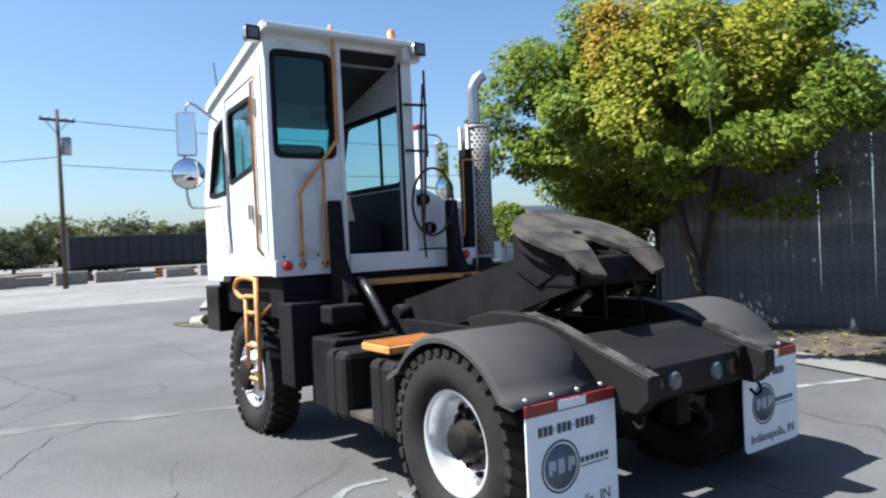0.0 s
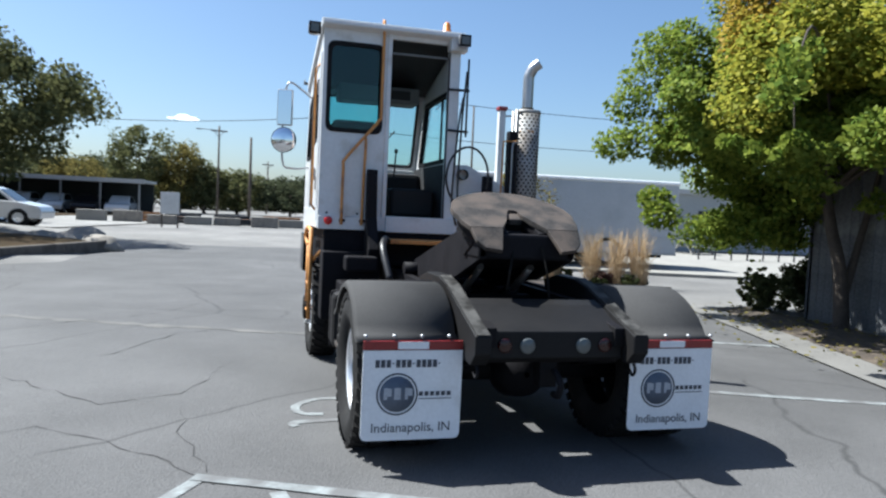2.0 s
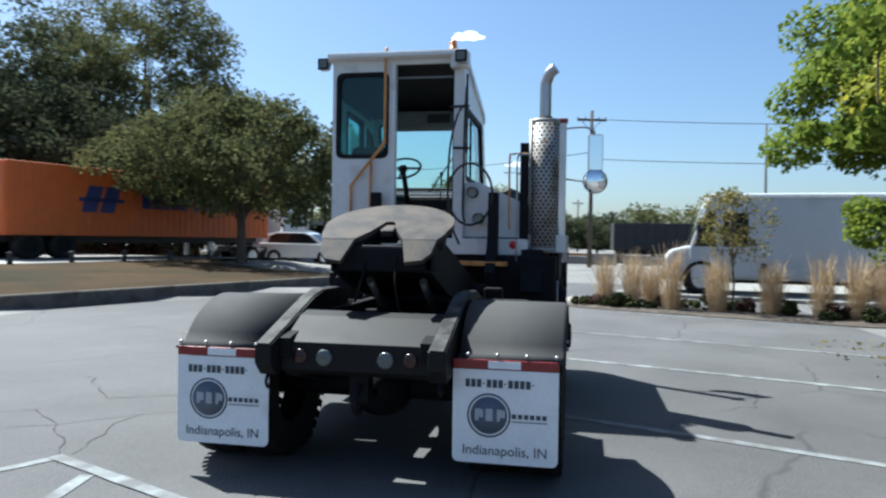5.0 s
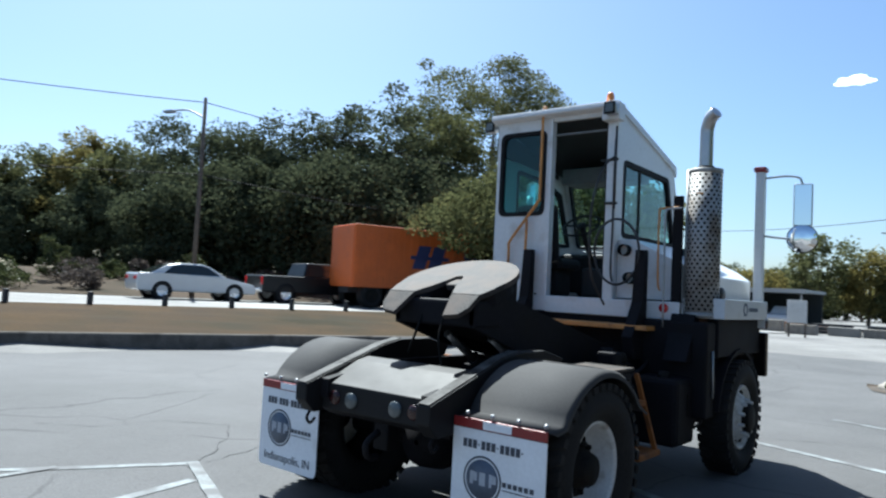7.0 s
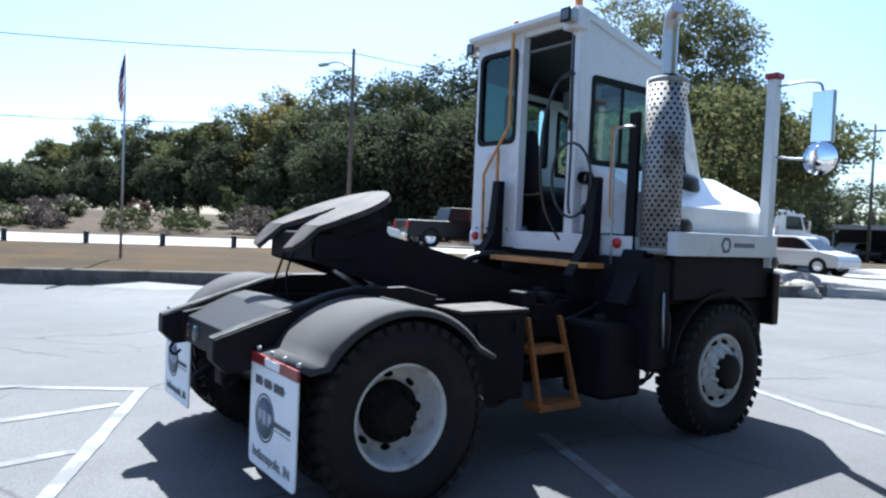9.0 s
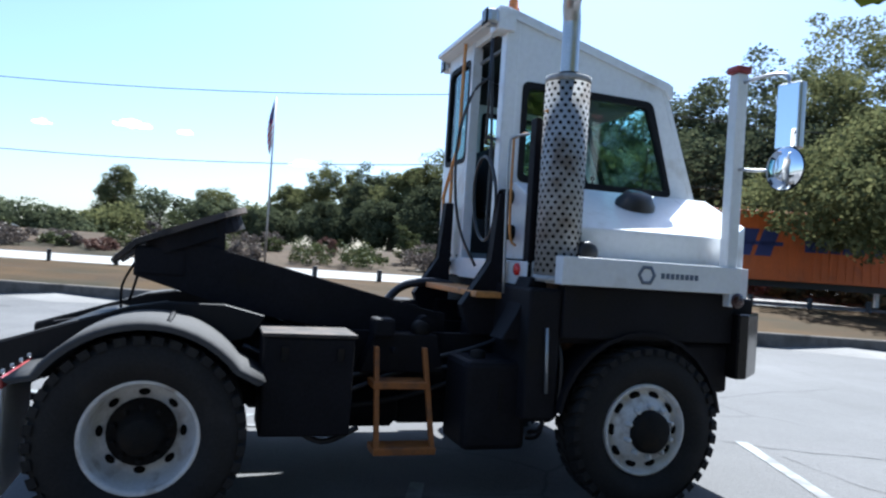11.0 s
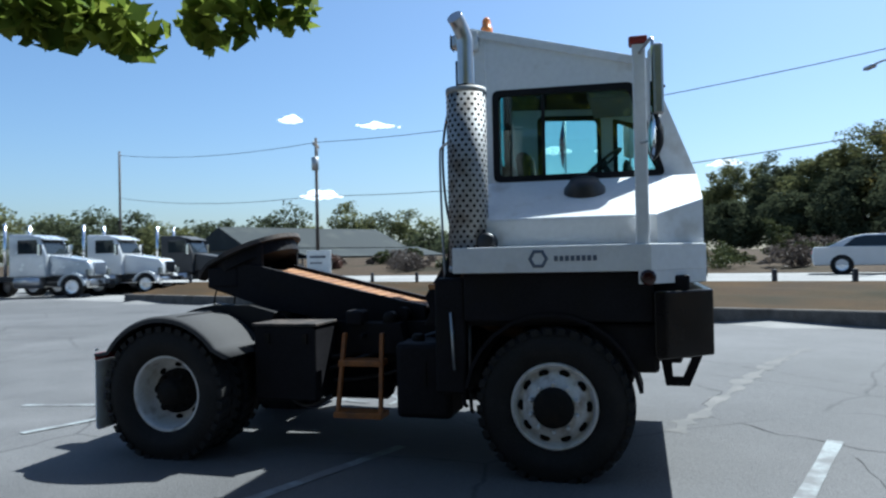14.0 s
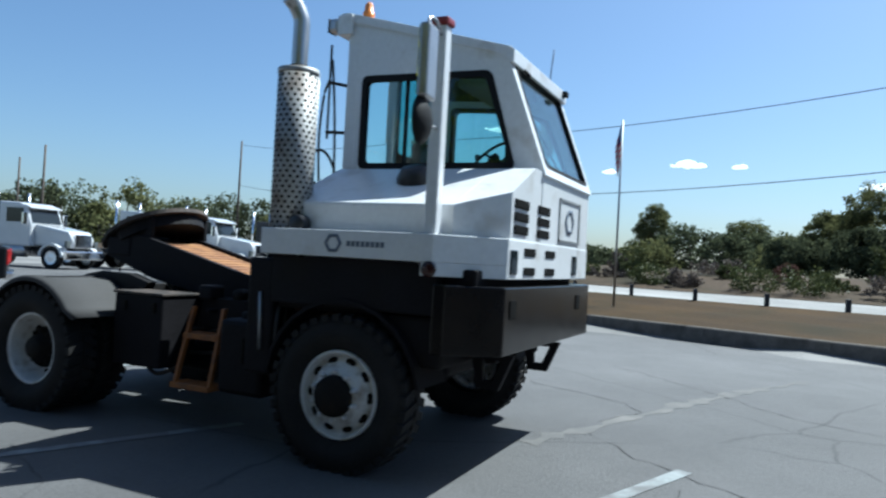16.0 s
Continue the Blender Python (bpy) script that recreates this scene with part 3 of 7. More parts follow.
def wheel(name, x_out, y, side, dual, parent_label):
    """side: +1 right, -1 left. x_out: outer tyre face."""
    w = new(name)
    w.parent = truck
    w.matrix_local = pose(0, y, 0.5)
    tagged(w, parent_label)
    R, W = 0.515, 0.27
    s = side

    def tyre_prof(xo):
        xi = xo - s * W
        pr = [(xo - s * 0.06, 0.285), (xo - s * 0.035, 0.31), (xo - s * 0.006, 0.36), (xo, 0.39), (xo - s * 0.002, 0.42), (xo - s * 0.014, 0.47), (xo - s * 0.03, R - 0.012), (xo - s * 0.05, R - 0.006)]
        return pr + [(xi - (p - xo), q) for p, q in reversed(pr)]
    xs = [x_out] + ([x_out - s * 0.33] if dual else [])
    for k, xo in enumerate(xs):
        ty = part("tyre", lathe(bm_new(), tyre_prof(xo), 56), M["rubber"], w, "black deep-lug truck tyre")
        # chevron tread lugs
        bm = bm_new()
        n = 36
        for i in range(n):
            for half in (0, 1):
                a0 = 2 * math.pi * (i + 0.5 * half) / n
                xa, xb = (xo - s * 0.006, xo - s * 0.125) if half == 0 else (xo - s * (W - 0.006), xo - s * (W - 0.125))
                vs = []
                for rr in (R - 0.03, R + 0.012):
                    for xx, sh in ((xa, 0.0), (xb, 0.09)):
                        for da in (0, 0.105):
                            rad = rr if xx != xa else rr - 0.006
                            vs.append(bm.verts.new((xx, rad * math.cos(a0 + sh + da), rad * math.sin(a0 + sh + da))))
                q = vs
                for f in ((4, 5, 7, 6), (0, 4, 6, 2), (1, 3, 7, 5), (0, 1, 5, 4), (2, 6, 7, 3)):
                    bm.faces.new([q[j] for j in f])
        bmesh.ops.recalc_face_normals(bm, faces=bm.faces)
        part("tread", bm, M["rubber"], ty)
    # left rims take the brighter, more metallic material, right rims the white one
    xo = x_out - s * (0.045 if dual else 0.03)
    if dual:
        # deep dished rear rim
        prof = [(xo - s * 0.03, 0.300), (xo - s * 0.008, 0.298), (xo - s * 0.008, 0.276), (xo - s * 0.03, 0.268), (xo - s * 0.10, 0.258), (xo - s * 0.165, 0.235),
                (xo - s * 0.185, 0.20), (xo - s * 0.17, 0.15), (xo - s * 0.165, 0.10)]
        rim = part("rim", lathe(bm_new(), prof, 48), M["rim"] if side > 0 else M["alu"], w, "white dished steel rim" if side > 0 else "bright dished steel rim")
        hub = part("hub", lathe(bm_new(), [(xo - s * 0.17, 0.175), (xo - s * 0.12, 0.17), (xo - s * 0.11, 0.12), (xo - s * 0.035, 0.095), (xo - s * 0.02, 0.085), (xo - s * 0.02, 0.001)], 28), M["hub"], w, "dark cast iron hub")
        nr, nx, nn = 0.14, xo - s * 0.115, 10
        hole_r, hole_x = 0.205, xo - s * 0.176
    else:
        prof = [(xo - s * 0.03, 0.292), (xo - s * 0.005, 0.29), (xo - s * 0.0, 0.272), (xo - s * 0.03, 0.262), (xo - s * 0.06, 0.245), (xo - s * 0.035, 0.215), (xo + s * 0.01, 0.175), (xo + s * 0.03, 0.14), (xo + s * 0.03, 0.09)]
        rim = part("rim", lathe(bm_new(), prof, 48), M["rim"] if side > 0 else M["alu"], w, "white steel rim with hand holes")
        hub = part("hub", lathe(bm_new(), [(xo + s * 0.02, 0.138), (xo + s * 0.05, 0.134), (xo + s * 0.075, 0.128), (xo + s * 0.085, 0.11), (xo + s * 0.088, 0.001)], 28), M["hub"], w, "dark oil-stained hub cap")
        nr, nx, nn = 0.158, xo + s * 0.03, 10
        hole_r, hole_x = 0.225, xo - s * 0.045
    for i in range(nn):
        a = 2 * math.pi * (i + 0.5) / nn
        bm = lathe(bm_new(), [(nx - s * 0.02, 0.017), (nx + s * 0.028, 0.017), (nx + s * 0.034, 0.011), (nx + s * 0.034, 0.001)], 6, (0, nr * math.cos(a), nr * math.sin(a)))
        part("wheel_nut", bm, M["hub"] if dual else M["rim"], hub)
    for i in range(8 if dual else 10):
        a = 2 * math.pi * i / (8 if dual else 10)
        c = Vector((hole_x, hole_r * math.cos(a), hole_r * math.sin(a)))
        bm = bm_new()
        lathe(bm, [(0.0, 0.024 if dual else 0.03), (s * 0.014, 0.022 if dual else 0.028), (s * 0.014, 0.001)], 12)
        for v in bm.verts:
            v.co = Matrix.Rotation(a, 3, "X") @ Vector((v.co.x, v.co.y * 0.75, v.co.z * 1.25)) + c
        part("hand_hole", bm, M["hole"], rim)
    return w


wheel("rear_wheel", 1.22, 0.0, 1, True, "dual rear wheel, dark tyre and white dished rim")
wheel("rear_wheel", -1.22, 0.0, -1, True, "dual rear wheel, dark tyre and bright dished rim")
wheel("front_wheel", 1.17, 2.97, 1, False, "front wheel with white slotted rim")
wheel("front_wheel", -1.22, 2.97, -1, False, "front wheel with white slotted rim")
part("rear_axle", tube(bm_new(), [(-0.8, 0, 0.5), (-0.25, 0, 0.5), (0.25, 0, 0.5), (0.8, 0, 0.5)], 0.09, 16), M["black"], truck)
part("differential", lathe(bm_new(), [(-0.22, 0.02), (-0.18, 0.16), (0, 0.21), (0.18, 0.16), (0.22, 0.02)], 20, (0, -0.05, 0.5), "y"), M["black"], truck)
part("front_axle", tube(bm_new(), [(-0.95, 2.95, 0.48), (-0.5, 2.95, 0.42), (0.5, 2.95, 0.42), (0.95, 2.95, 0.48)], 0.06, 10), M["black"], truck)
part("drive_shaft", tube(bm_new(), [(0, 0.2, 0.55), (0, 2.2, 0.75)], 0.05, 12), M["black"], truck)

# frame rails and cross members
for s in (-1, 1):
    bm = prism(bm_new(), [(-0.72, 0.78), (-0.72, 0.9), (-0.2, 1.0), (1.9, 1.0), (3.8, 1.0), (3.8, 0.72), (1.9, 0.68), (-0.3, 0.68)], "x", s * 0.40, s * 0.47, 0.006)
    part("frame_rail", bm, M["black"], truck)
for y in (0.75, 1.3, 1.95, 3.6):
    part("cross_member", boxm(-0.4, 0.4, y - 0.05, y + 0.05, 0.74, 0.94, bevel=0.01), M["black"], truck)
# suspension leaf packs
for s in (-1, 1):
    bm = bm_new()
    for k in range(4):
        L = 0.55 - 0.1 * k
        prism(bm, [(-L, 0.64 - 0.025 * k), (0, 0.58 - 0.025 * k), (L, 0.64 - 0.025 * k), (L, 0.662 - 0.025 * k), (0, 0.602 - 0.025 * k), (-L, 0.662 - 0.025 * k)], "x", s * 0.40, s * 0.5)
    part("leaf_spring", bm, M["black"], truck)

# rear end: sloping guide arms, deck plate, lamp panel
for s in (-1, 1):
    x0, x1 = s * 0.47, s * 0.575
    bm = prism(bm_new(), [(-0.84, 0.87), (-0.84, 0.76), (-0.76, 0.68), (-0.3, 0.72), (0.55, 0.95), (0.62, 1.08), (0.38, 1.14), (0.06, 1.14), (-0.14, 1.1)], "x", x0, x1, 0.008)
    part("guide_arm", bm, M["blackgloss"], truck, "black sloping steel guide arm with worn top")
    top = prism(bm_new(), [(-0.838, 0.873), (-0.838, 0.879), (-0.14, 1.109), (0.06, 1.147), (0.06, 1.142), (-0.14, 1.103)], "x", s * 0.482, s * 0.563)
    part("worn_edge", top, M["worn"], truck, "bright worn top of the guide arm")
    part("arm_hook", tube(bm_new(), curve_pts([(s * 0.53, -0.74, 0.69), (s * 0.53, -0.77, 0.64), (s * 0.53, -0.74, 0.60), (s * 0.53, -0.70, 0.63)], 4), 0.010, 8), M["black"], truck)
bm = prism(bm_new(), [(-0.70, 0.875), (-0.705, 0.71), (-0.64, 0.67), (-0.57, 0.67), (-0.57, 0.8), (-0.18, 0.92), (-0.18, 1.01), (-0.30, 1.03), (-0.40, 1.005)], "x", -0.465, 0.465, 0.006)
tail = part("tail_beam", bm, M["blackgloss"], truck, "black rear cross beam with worn bright top")
for x in (-0.19, 0.19):
    bm = lathe(bm_new(), [(-0.725, 0.001), (-0.722, 0.04), (-0.716, 0.05), (-0.66, 0.05)], 20, (x, 0, 0.787), "y")
    part("tail_lamp", bm, M["lens"], tail, "clear round reversing lamp")
for x in (-0.34, 0.34):
    bm = lathe(bm_new(), [(-0.722, 0.001), (-0.72, 0.035), (-0.715, 0.045), (-0.66, 0.045)], 20, (x, 0, 0.79), "y")
    part("brake_lamp", bm, M["darkred"], tail, "dull red round brake lamp")
part("glad_hand_bracket", boxm(-0.06, 0.06, -0.62, -0.5, 0.5, 0.7, bevel=0.01), M["black"], truck)
part("tow_hook", tube(bm_new(), curve_pts([(0.02, -0.66, 0.62), (0.02, -0.76, 0.56), (0.02, -0.74, 0.48), (0.02, -0.66, 0.47)], 4), 0.022, 8), M["black"], truck)
for s in (-1, 1):
    part("air_tank", lathe(bm_new(), [(-0.3, 0.001), (-0.29, 0.06), (-0.26, 0.1), (0.26, 0.1), (0.29, 0.06), (0.3, 0.001)], 20, (s * 0.2, 0.55, 0.62), "x"), M["black"], truck)


def fender(s):
    """Half-round fender over the rear duals."""
    n = 16
    bm = bm_new()
    xi, xo = s * 0.60, s * 1.235
    R0, cz = 0.605, 0.495
    prof = [(-0.618, 0.803)] + [(-R0 * math.cos(a), cz + R0 * math.sin(a)) for a in [radians(33 + (142 - 33) * i / n) for i in range(n + 1)]] + [(0.60, 0.80)]
    rows = []
    for y, z in prof:
        d = Vector((0, y, z - cz)).normalized() * 0.014
        row = [bm.verts.new((x, y, z)) for x in (xi, xi + (xo - xi) * 0.96)] + [bm.verts.new((xo, y - d.y * 1.5, z - d.z * 1.5))]
        low = [bm.verts.new((x, y - d.y, z - d.z)) for x in (xi, xi + (xo - xi) * 0.95)] + [bm.verts.new((xo, y - d.y * 3.2, z - d.z * 3.2))]
        rows.append((row, low))
    for (a, al), (b, bl) in zip(rows, rows[1:]):
        for i in range(2):
            bm.faces.new((a[i], a[i + 1], b[i + 1], b[i])).smooth = True
            bm.faces.new((al[i], bl[i], bl[i + 1], al[i + 1])).smooth = True
        bm.faces.new((a[0], b[0], bl[0], al[0]))
        bm.faces.new((a[2], al[2], bl[2], b[2]))
    for a, al in (rows[0], rows[-1]):
        for i in range(2):
            bm.faces.new((a[i], al[i], al[i + 1], a[i + 1]))
    bmesh.ops.recalc_face_normals(bm, faces=bm.faces)
    f = part("fender", bm, M["fender"], truck, "matt black half-round rear fender")
    for k in range(4):
        x = xi + (xo - xi) * (0.1 + 0.27 * k)
        part("fender_bolt", lathe(bm_new(), [(-0.672, 0.001), (-0.67, 0.01), (-0.655, 0.013)], 10, (x, 0.004, 0.838), "y"), M["galv"], f)
    # flap with its tape strip
    fi, fo = s * 0.575, s * 1.192
    strip = part("flap_bar", boxm(min(fi, fo), max(fi, fo), -0.668, -0.652, 0.757, 0.812, bevel=0.004), M["red"], f, "red and white reflective tape bar")
    part("white_tape", boxm((fi + fo) / 2 - 0.10, (fi + fo) / 2 + 0.09, -0.671, -0.667, 0.763, 0.806), M["flap"], strip)
    bm = bm_new()
    x0, x1, z0, z1, r = min(fi, fo), max(fi, fo), 0.21, 0.754, 0.035
    pts = [(x0, z1), (x0, z0 + r)] + [(x0 + r - r * math.cos(a), z0 + r - r * math.sin(a)) for a in (radians(30), radians(60), radians(90))]
    pts += [(x1 - r + r * math.sin(a), z0 + r - r * math.cos(a)) for a in (0, radians(30), radians(60), radians(90))] + [(x1, z1)]
    prism(bm, pts, "y", -0.664, -0.656, 0.0)
    flap = part("mud_flap", bm, M["flap"], f, "white mud flap with dark printed badge")
    cx = (x0 + x1) / 2
    yy = -0.666
    # a number line shown as bars
    bm = bm_new()
    u = x0 + 0.075
    for grp, wd in ((3, 0.034), (3, 0.034), (4, 0.034)):
        for i in range(grp):
            box(bm, u, u + 0.026, yy - 0.001, yy + 0.001, 0.652, 0.698)
            u += wd
        box(bm, u, u + 0.012, yy - 0.001, yy + 0.001, 0.672, 0.679)
        u += 0.024
    part("print", bm, M["ink"], flap)["kind"] = "stuff"
    bx = x0 + 0.215
    part("badge_ring", lathe(bm_new(), [(yy - 0.0012, 0.118), (yy - 0.0012, 0.128), (yy + 0.001, 0.128)], 40, (bx, 0, 0.49), "y"), M["ink"], flap)
    part("badge_disc", lathe(bm_new(), [(yy - 0.001, 0.001), (yy - 0.001, 0.108), (yy + 0.001, 0.108)], 40, (bx, 0, 0.49), "y"), M["badge"], flap)
    bm = bm_new()
    for u0, u1, sl in ((bx - 0.082, bx - 0.060, 0.0), (bx - 0.060, bx - 0.034, 0.02), (bx - 0.018, bx + 0.022, 0.0), (bx + 0.048, bx + 0.066, 0.0), (bx + 0.066, bx + 0.095, 0.022)):
        prism(bm, [(u0, 0.458 + sl), (u1, 0.458 + sl), (u1, 0.528 - 0.3 * sl), (u0, 0.528)], "y", yy - 0.0022, yy - 0.001)
    part("badge_mark", bm, M["badgel"], flap)["kind"] = "stuff"
    bm = bm_new()
    for i in range(6):
        box(bm, bx + 0.135 + 0.035 * i, bx + 0.16 + 0.035 * i, yy - 0.001, yy + 0.001, 0.478, 0.504)
    box(bm, bx + 0.135, bx + 0.34, yy - 0.001, yy + 0.001, 0.458, 0.463)
    part("print", bm, M["ink"], flap)["kind"] = "stuff"
    words("lettering", "Indianapolis, IN", 0.080, M["ink"], flap, Matrix.Translation((cx, yy, 0.285)) @ Matrix.Rotation(radians(90), 4, "X"), 0.001)["kind"] = "stuff"
    # the flap hangs close behind the tyre
    near = Matrix.Translation((s * 0.006, 0.04, 1.55)) @ Matrix.Diagonal((1, 1, 1.008, 1)) @ Matrix.Translation((0, 0, -1.55))
    for ob in f.children_recursive:
        ob.data.transform(near)
    # bracket from the guide arm
    part("fender_bracket", tube(bm_new(), [(s * 0.5, 0.1, 1.02), (s * 0.62, 0.1, 1.085), (s * 1.15, 0.1, 1.075)], 0.02, 8), M["black"], f)


fender(1)
fender(-1)

# lift boom and fifth wheel
for s in (-1, 1):
    bm = prism(bm_new(), [(1.85, 0.98), (1.85, 1.12), (1.63, 1.16), (0.32, 1.47), (0.0, 1.50), (-0.16, 1.40), (-0.16, 1.28), (0.42, 1.10), (1.1, 0.98)], "x", s * 0.30, s * 0.35, 0.006)
    part("boom_side", bm, M["black"], truck, "black tapered lift boom plate")
bm = prism(bm_new(), [(1.80, 1.06), (1.80, 1.09), (1.62, 1.125), (0.35, 1.43), (0.35, 1.40)], "x", -0.30, 0.30)
deck = part("boom_deck", bm, M["rust"], truck, "rusty orange deck plate between boom sides")
for i in range(14):
    y = 0.45 + i * 0.085
    z = 1.125 + (1.62 - y) * 0.24
    part("deck_rib", boxm(-0.29, 0.29, y - 0.008, y + 0.008, z - 0.006, z + 0.005), M["rust"], deck)
part("boom_floor", prism(bm_new(), [(1.4, 1.03), (0.42, 1.18), (-0.1, 1.32), (-0.1, 1.35), (0.42, 1.21), (1.4, 1.06)], "x", -0.30, 0.30), M["black"], truck)
for s in (-1, 1):
    cyl = part("lift_cylinder", tube(bm_new(), [(s * 0.2, 1.2, 0.76), (s * 0.2, 0.6, 1.0)], 0.055, 14), M["black"], truck)
    part("rod", tube(bm_new(), [(s * 0.2, 0.6, 1.0), (s * 0.2, 0.25, 1.2)], 0.03, 12), M["steel"], cyl)
    part("pivot_pin", tube(bm_new(), [(s * 0.27, 1.68, 1.05), (s * 0.47, 1.68, 1.05)], 0.06, 16), M["black"], truck)
# plate: local (u along, v across), tilted down to the rear
tilt = radians(22)
FW = Matrix.Translation((-0.02, 0.10, 1.565)) @ Matrix.Rotation(tilt, 4, "X")
out = []
for i in range(25):
    a = radians(-14 + 208 * i / 24)
    out.append((0.46 * math.cos(a), 0.03 + 0.40 * math.sin(a)))
left = [(-0.435, -0.16), (-0.40, -0.262), (-0.165, -0.262), (-0.10, -0.13), (-0.05, 0.0)]
slot = [(0.05 * math.cos(a), 0.03 + 0.05 * math.sin(a)) for a in [radians(180 - 36 * i) for i in range(1, 5)]]
right = [(-x, y) for x, y in reversed(left)]
poly = out + left + slot + right
bm = bm_new()
prism(bm, poly, "z", 0.0, 0.038, 0.006)
bmesh.ops.transform(bm, matrix=FW, verts=bm.verts)
fifth = part("fifth_wheel_plate", bm, M["plate"], truck, "worn steel fifth wheel plate tilted to the rear")
LIP = FW @ Matrix.Translation((0, -0.262, 0.018)) @ Matrix.Rotation(radians(22), 4, "X")
for s in (-1, 1):
    bm = prism(bm_new(), [(s * 0.165, 0.004), (s * 0.40, 0.004), (s * 0.38, -0.12), (s * 0.33, -0.185), (s * 0.215, -0.205)], "z", -0.016, 0.018, 0.005)
    bmesh.ops.transform(bm, matrix=LIP, verts=bm.verts)
    part("ramp_lip", bm, M["plate"], fifth, "bent-down ramp lip of the plate")
    bm = prism(bm_new(), [(-0.22, -0.004), (0.28, -0.004), (0.18, -0.26), (-0.06, -0.28), (-0.20, -0.12)], "x", s * 0.33 - 0.02, s * 0.33 + 0.02, 0.006)
    bmesh.ops.transform(bm, matrix=FW, verts=bm.verts)
    part("plate_bracket", bm, M["black"], fifth)
    bm = prism(bm_new(), [(-0.25, -0.004), (0.05, -0.004), (0.05, -0.13), (-0.22, -0.10)], "x", s * 0.13 - 0.015, s * 0.13 + 0.015, 0.004)
    bmesh.ops.transform(bm, matrix=FW, verts=bm.verts)
    part("throat_rib", bm, M["black"], fifth)
bm = prism(bm_new(), [(0.40 * math.cos(a), 0.03 + 0.35 * math.sin(a)) for a in [radians(180 * i / 14) for i in range(15)]] + [(-0.40, -0.1), (-0.34, -0.22), (-0.14, -0.24), (-0.08, 0.0), (0.08, 0.0), (0.14, -0.24), (0.34, -0.22), (0.40, -0.1)], "z", -0.10, -0.004)
bmesh.ops.transform(bm, matrix=FW, verts=bm.verts)
part("plate_skirt", bm, M["black"], fifth)
bm = boxm(-0.05, 0.05, -0.06, 0.06, -0.03, 0.02, bevel=0.012)
bmesh.ops.transform(bm, matrix=FW, verts=bm.verts)
part("lock_jaw", bm, M["plate"], fifth, "worn lock jaw in the throat")
part("boom_head", boxm(-0.36, 0.36, -0.16, 0.14, 1.28, 1.46, bevel=0.02), M["black"], truck)
part("safety_chain", tube(bm_new(), curve_pts([(0.1, -0.16, 1.38), (0.12, -0.24, 1.2), (0.15, -0.23, 1.02)], 5), 0.008, 6), M["hub"], truck)
part("pull_handle", tube(bm_new(), [(-0.1, -0.15, 1.36), (-0.16, -0.22, 1.08)], 0.009, 6), M["hub"], truck)

# side gear, right
bb = part("battery_box", boxm(0.49, 0.88, 0.60, 1.125, 0.42, 0.995, bevel=0.015), M["black"], truck, "black battery box with a bright worn lid")
part("lid", boxm(0.48, 0.892, 0.588, 1.137, 0.995, 1.018, bevel=0.006), M["plate"], bb, "worn lid")
for y in (0.72, 1.04):
    part("latch", boxm(0.88, 0.898, y - 0.02, y + 0.02, 0.86, 0.94, bevel=0.004), M["hub"], bb)
ld = part("step_ladder", prism(bm_new(), [(0.68, 0.93), (0.72, 0.93), (0.89, 0.31), (0.85, 0.31)], "y", 1.28, 1.31, 0.004), M["ladder"], truck, "orange ladder step with two treads")
bm = prism(bm_new(), [(0.68, 0.93), (0.72, 0.93), (0.89, 0.31), (0.85, 0.31)], "y", 0, 0.03, 0.004)
for v in bm.verts:
    v.co.y += 1.59 + 0.04 * (0.93 - v.co.z) / 0.62
part("rail", bm, M["ladder"], ld)
for x, y1, z in ((0.88, 1.64, 0.325), (0.77, 1.60, 0.70)):
    part("tread", boxm(x - 0.16, x + 0.02, 1.27, y1 + 0.02, z - 0.02, z + 0.025, bevel=0.006), M["ladder"], ld)
part("bracket", tube(bm_new(), [(0.45, 1.42, 0.90), (0.70, 1.42, 0.90)], 0.02, 8), M["black"], ld)
tk = part("hydraulic_tank", boxm(0.55, 0.97, 1.80, 2.22, 0.34, 0.89, bevel=0.04), M["black"], truck, "black steel hydraulic tank")
part("sight_glass", boxm(0.97, 0.977, 2.02, 2.04, 0.58, 0.76), M["hub"], tk)
part("filler_cap", lathe(bm_new(), [(0.88, 0.05), (0.93, 0.05), (0.94, 0.03), (0.94, 0.001)], 16, (0.8, 1.93, 0), "z"), M["hub"], tk)
part("drain_hose", tube(bm_new(), curve_pts([(0.72, 0.78, 0.46), (0.76, 0.98, 0.36), (0.74, 1.2, 0.44)], 6), 0.018, 8), M["hose"], truck)
for x, z, w in ((0.56, 0.80, 0.0), (0.60, 0.70, 0.06), (0.52, 0.62, -0.05)):
    part("side_hose", tube(bm_new(), curve_pts([(x, 0.5, z + 0.1), (x + 0.03, 1.0, z - 0.08), (x - 0.02, 1.5, z + w), (x, 2.0, z + 0.12), (x, 2.4, z + 0.3)], 6), 0.016, 7), M["hose"], truck)
part("frame_bracket", prism(bm_new(), [(1.22, 0.75), (1.78, 0.75), (1.72, 1.0), (1.3, 1.0)], "x", 0.47, 0.60, 0.01), M["black"], truck)
part("side_skirt", boxm(0.50, 1.08, 2.14, 2.36, 0.55, 1.36, bevel=0.02), M["black"], truck)
part("dip_tube", tube(bm_new(), [(1.09, 2.26, 1.12), (1.09, 2.28, 0.72)], 0.010, 8), M["galv"], truck)

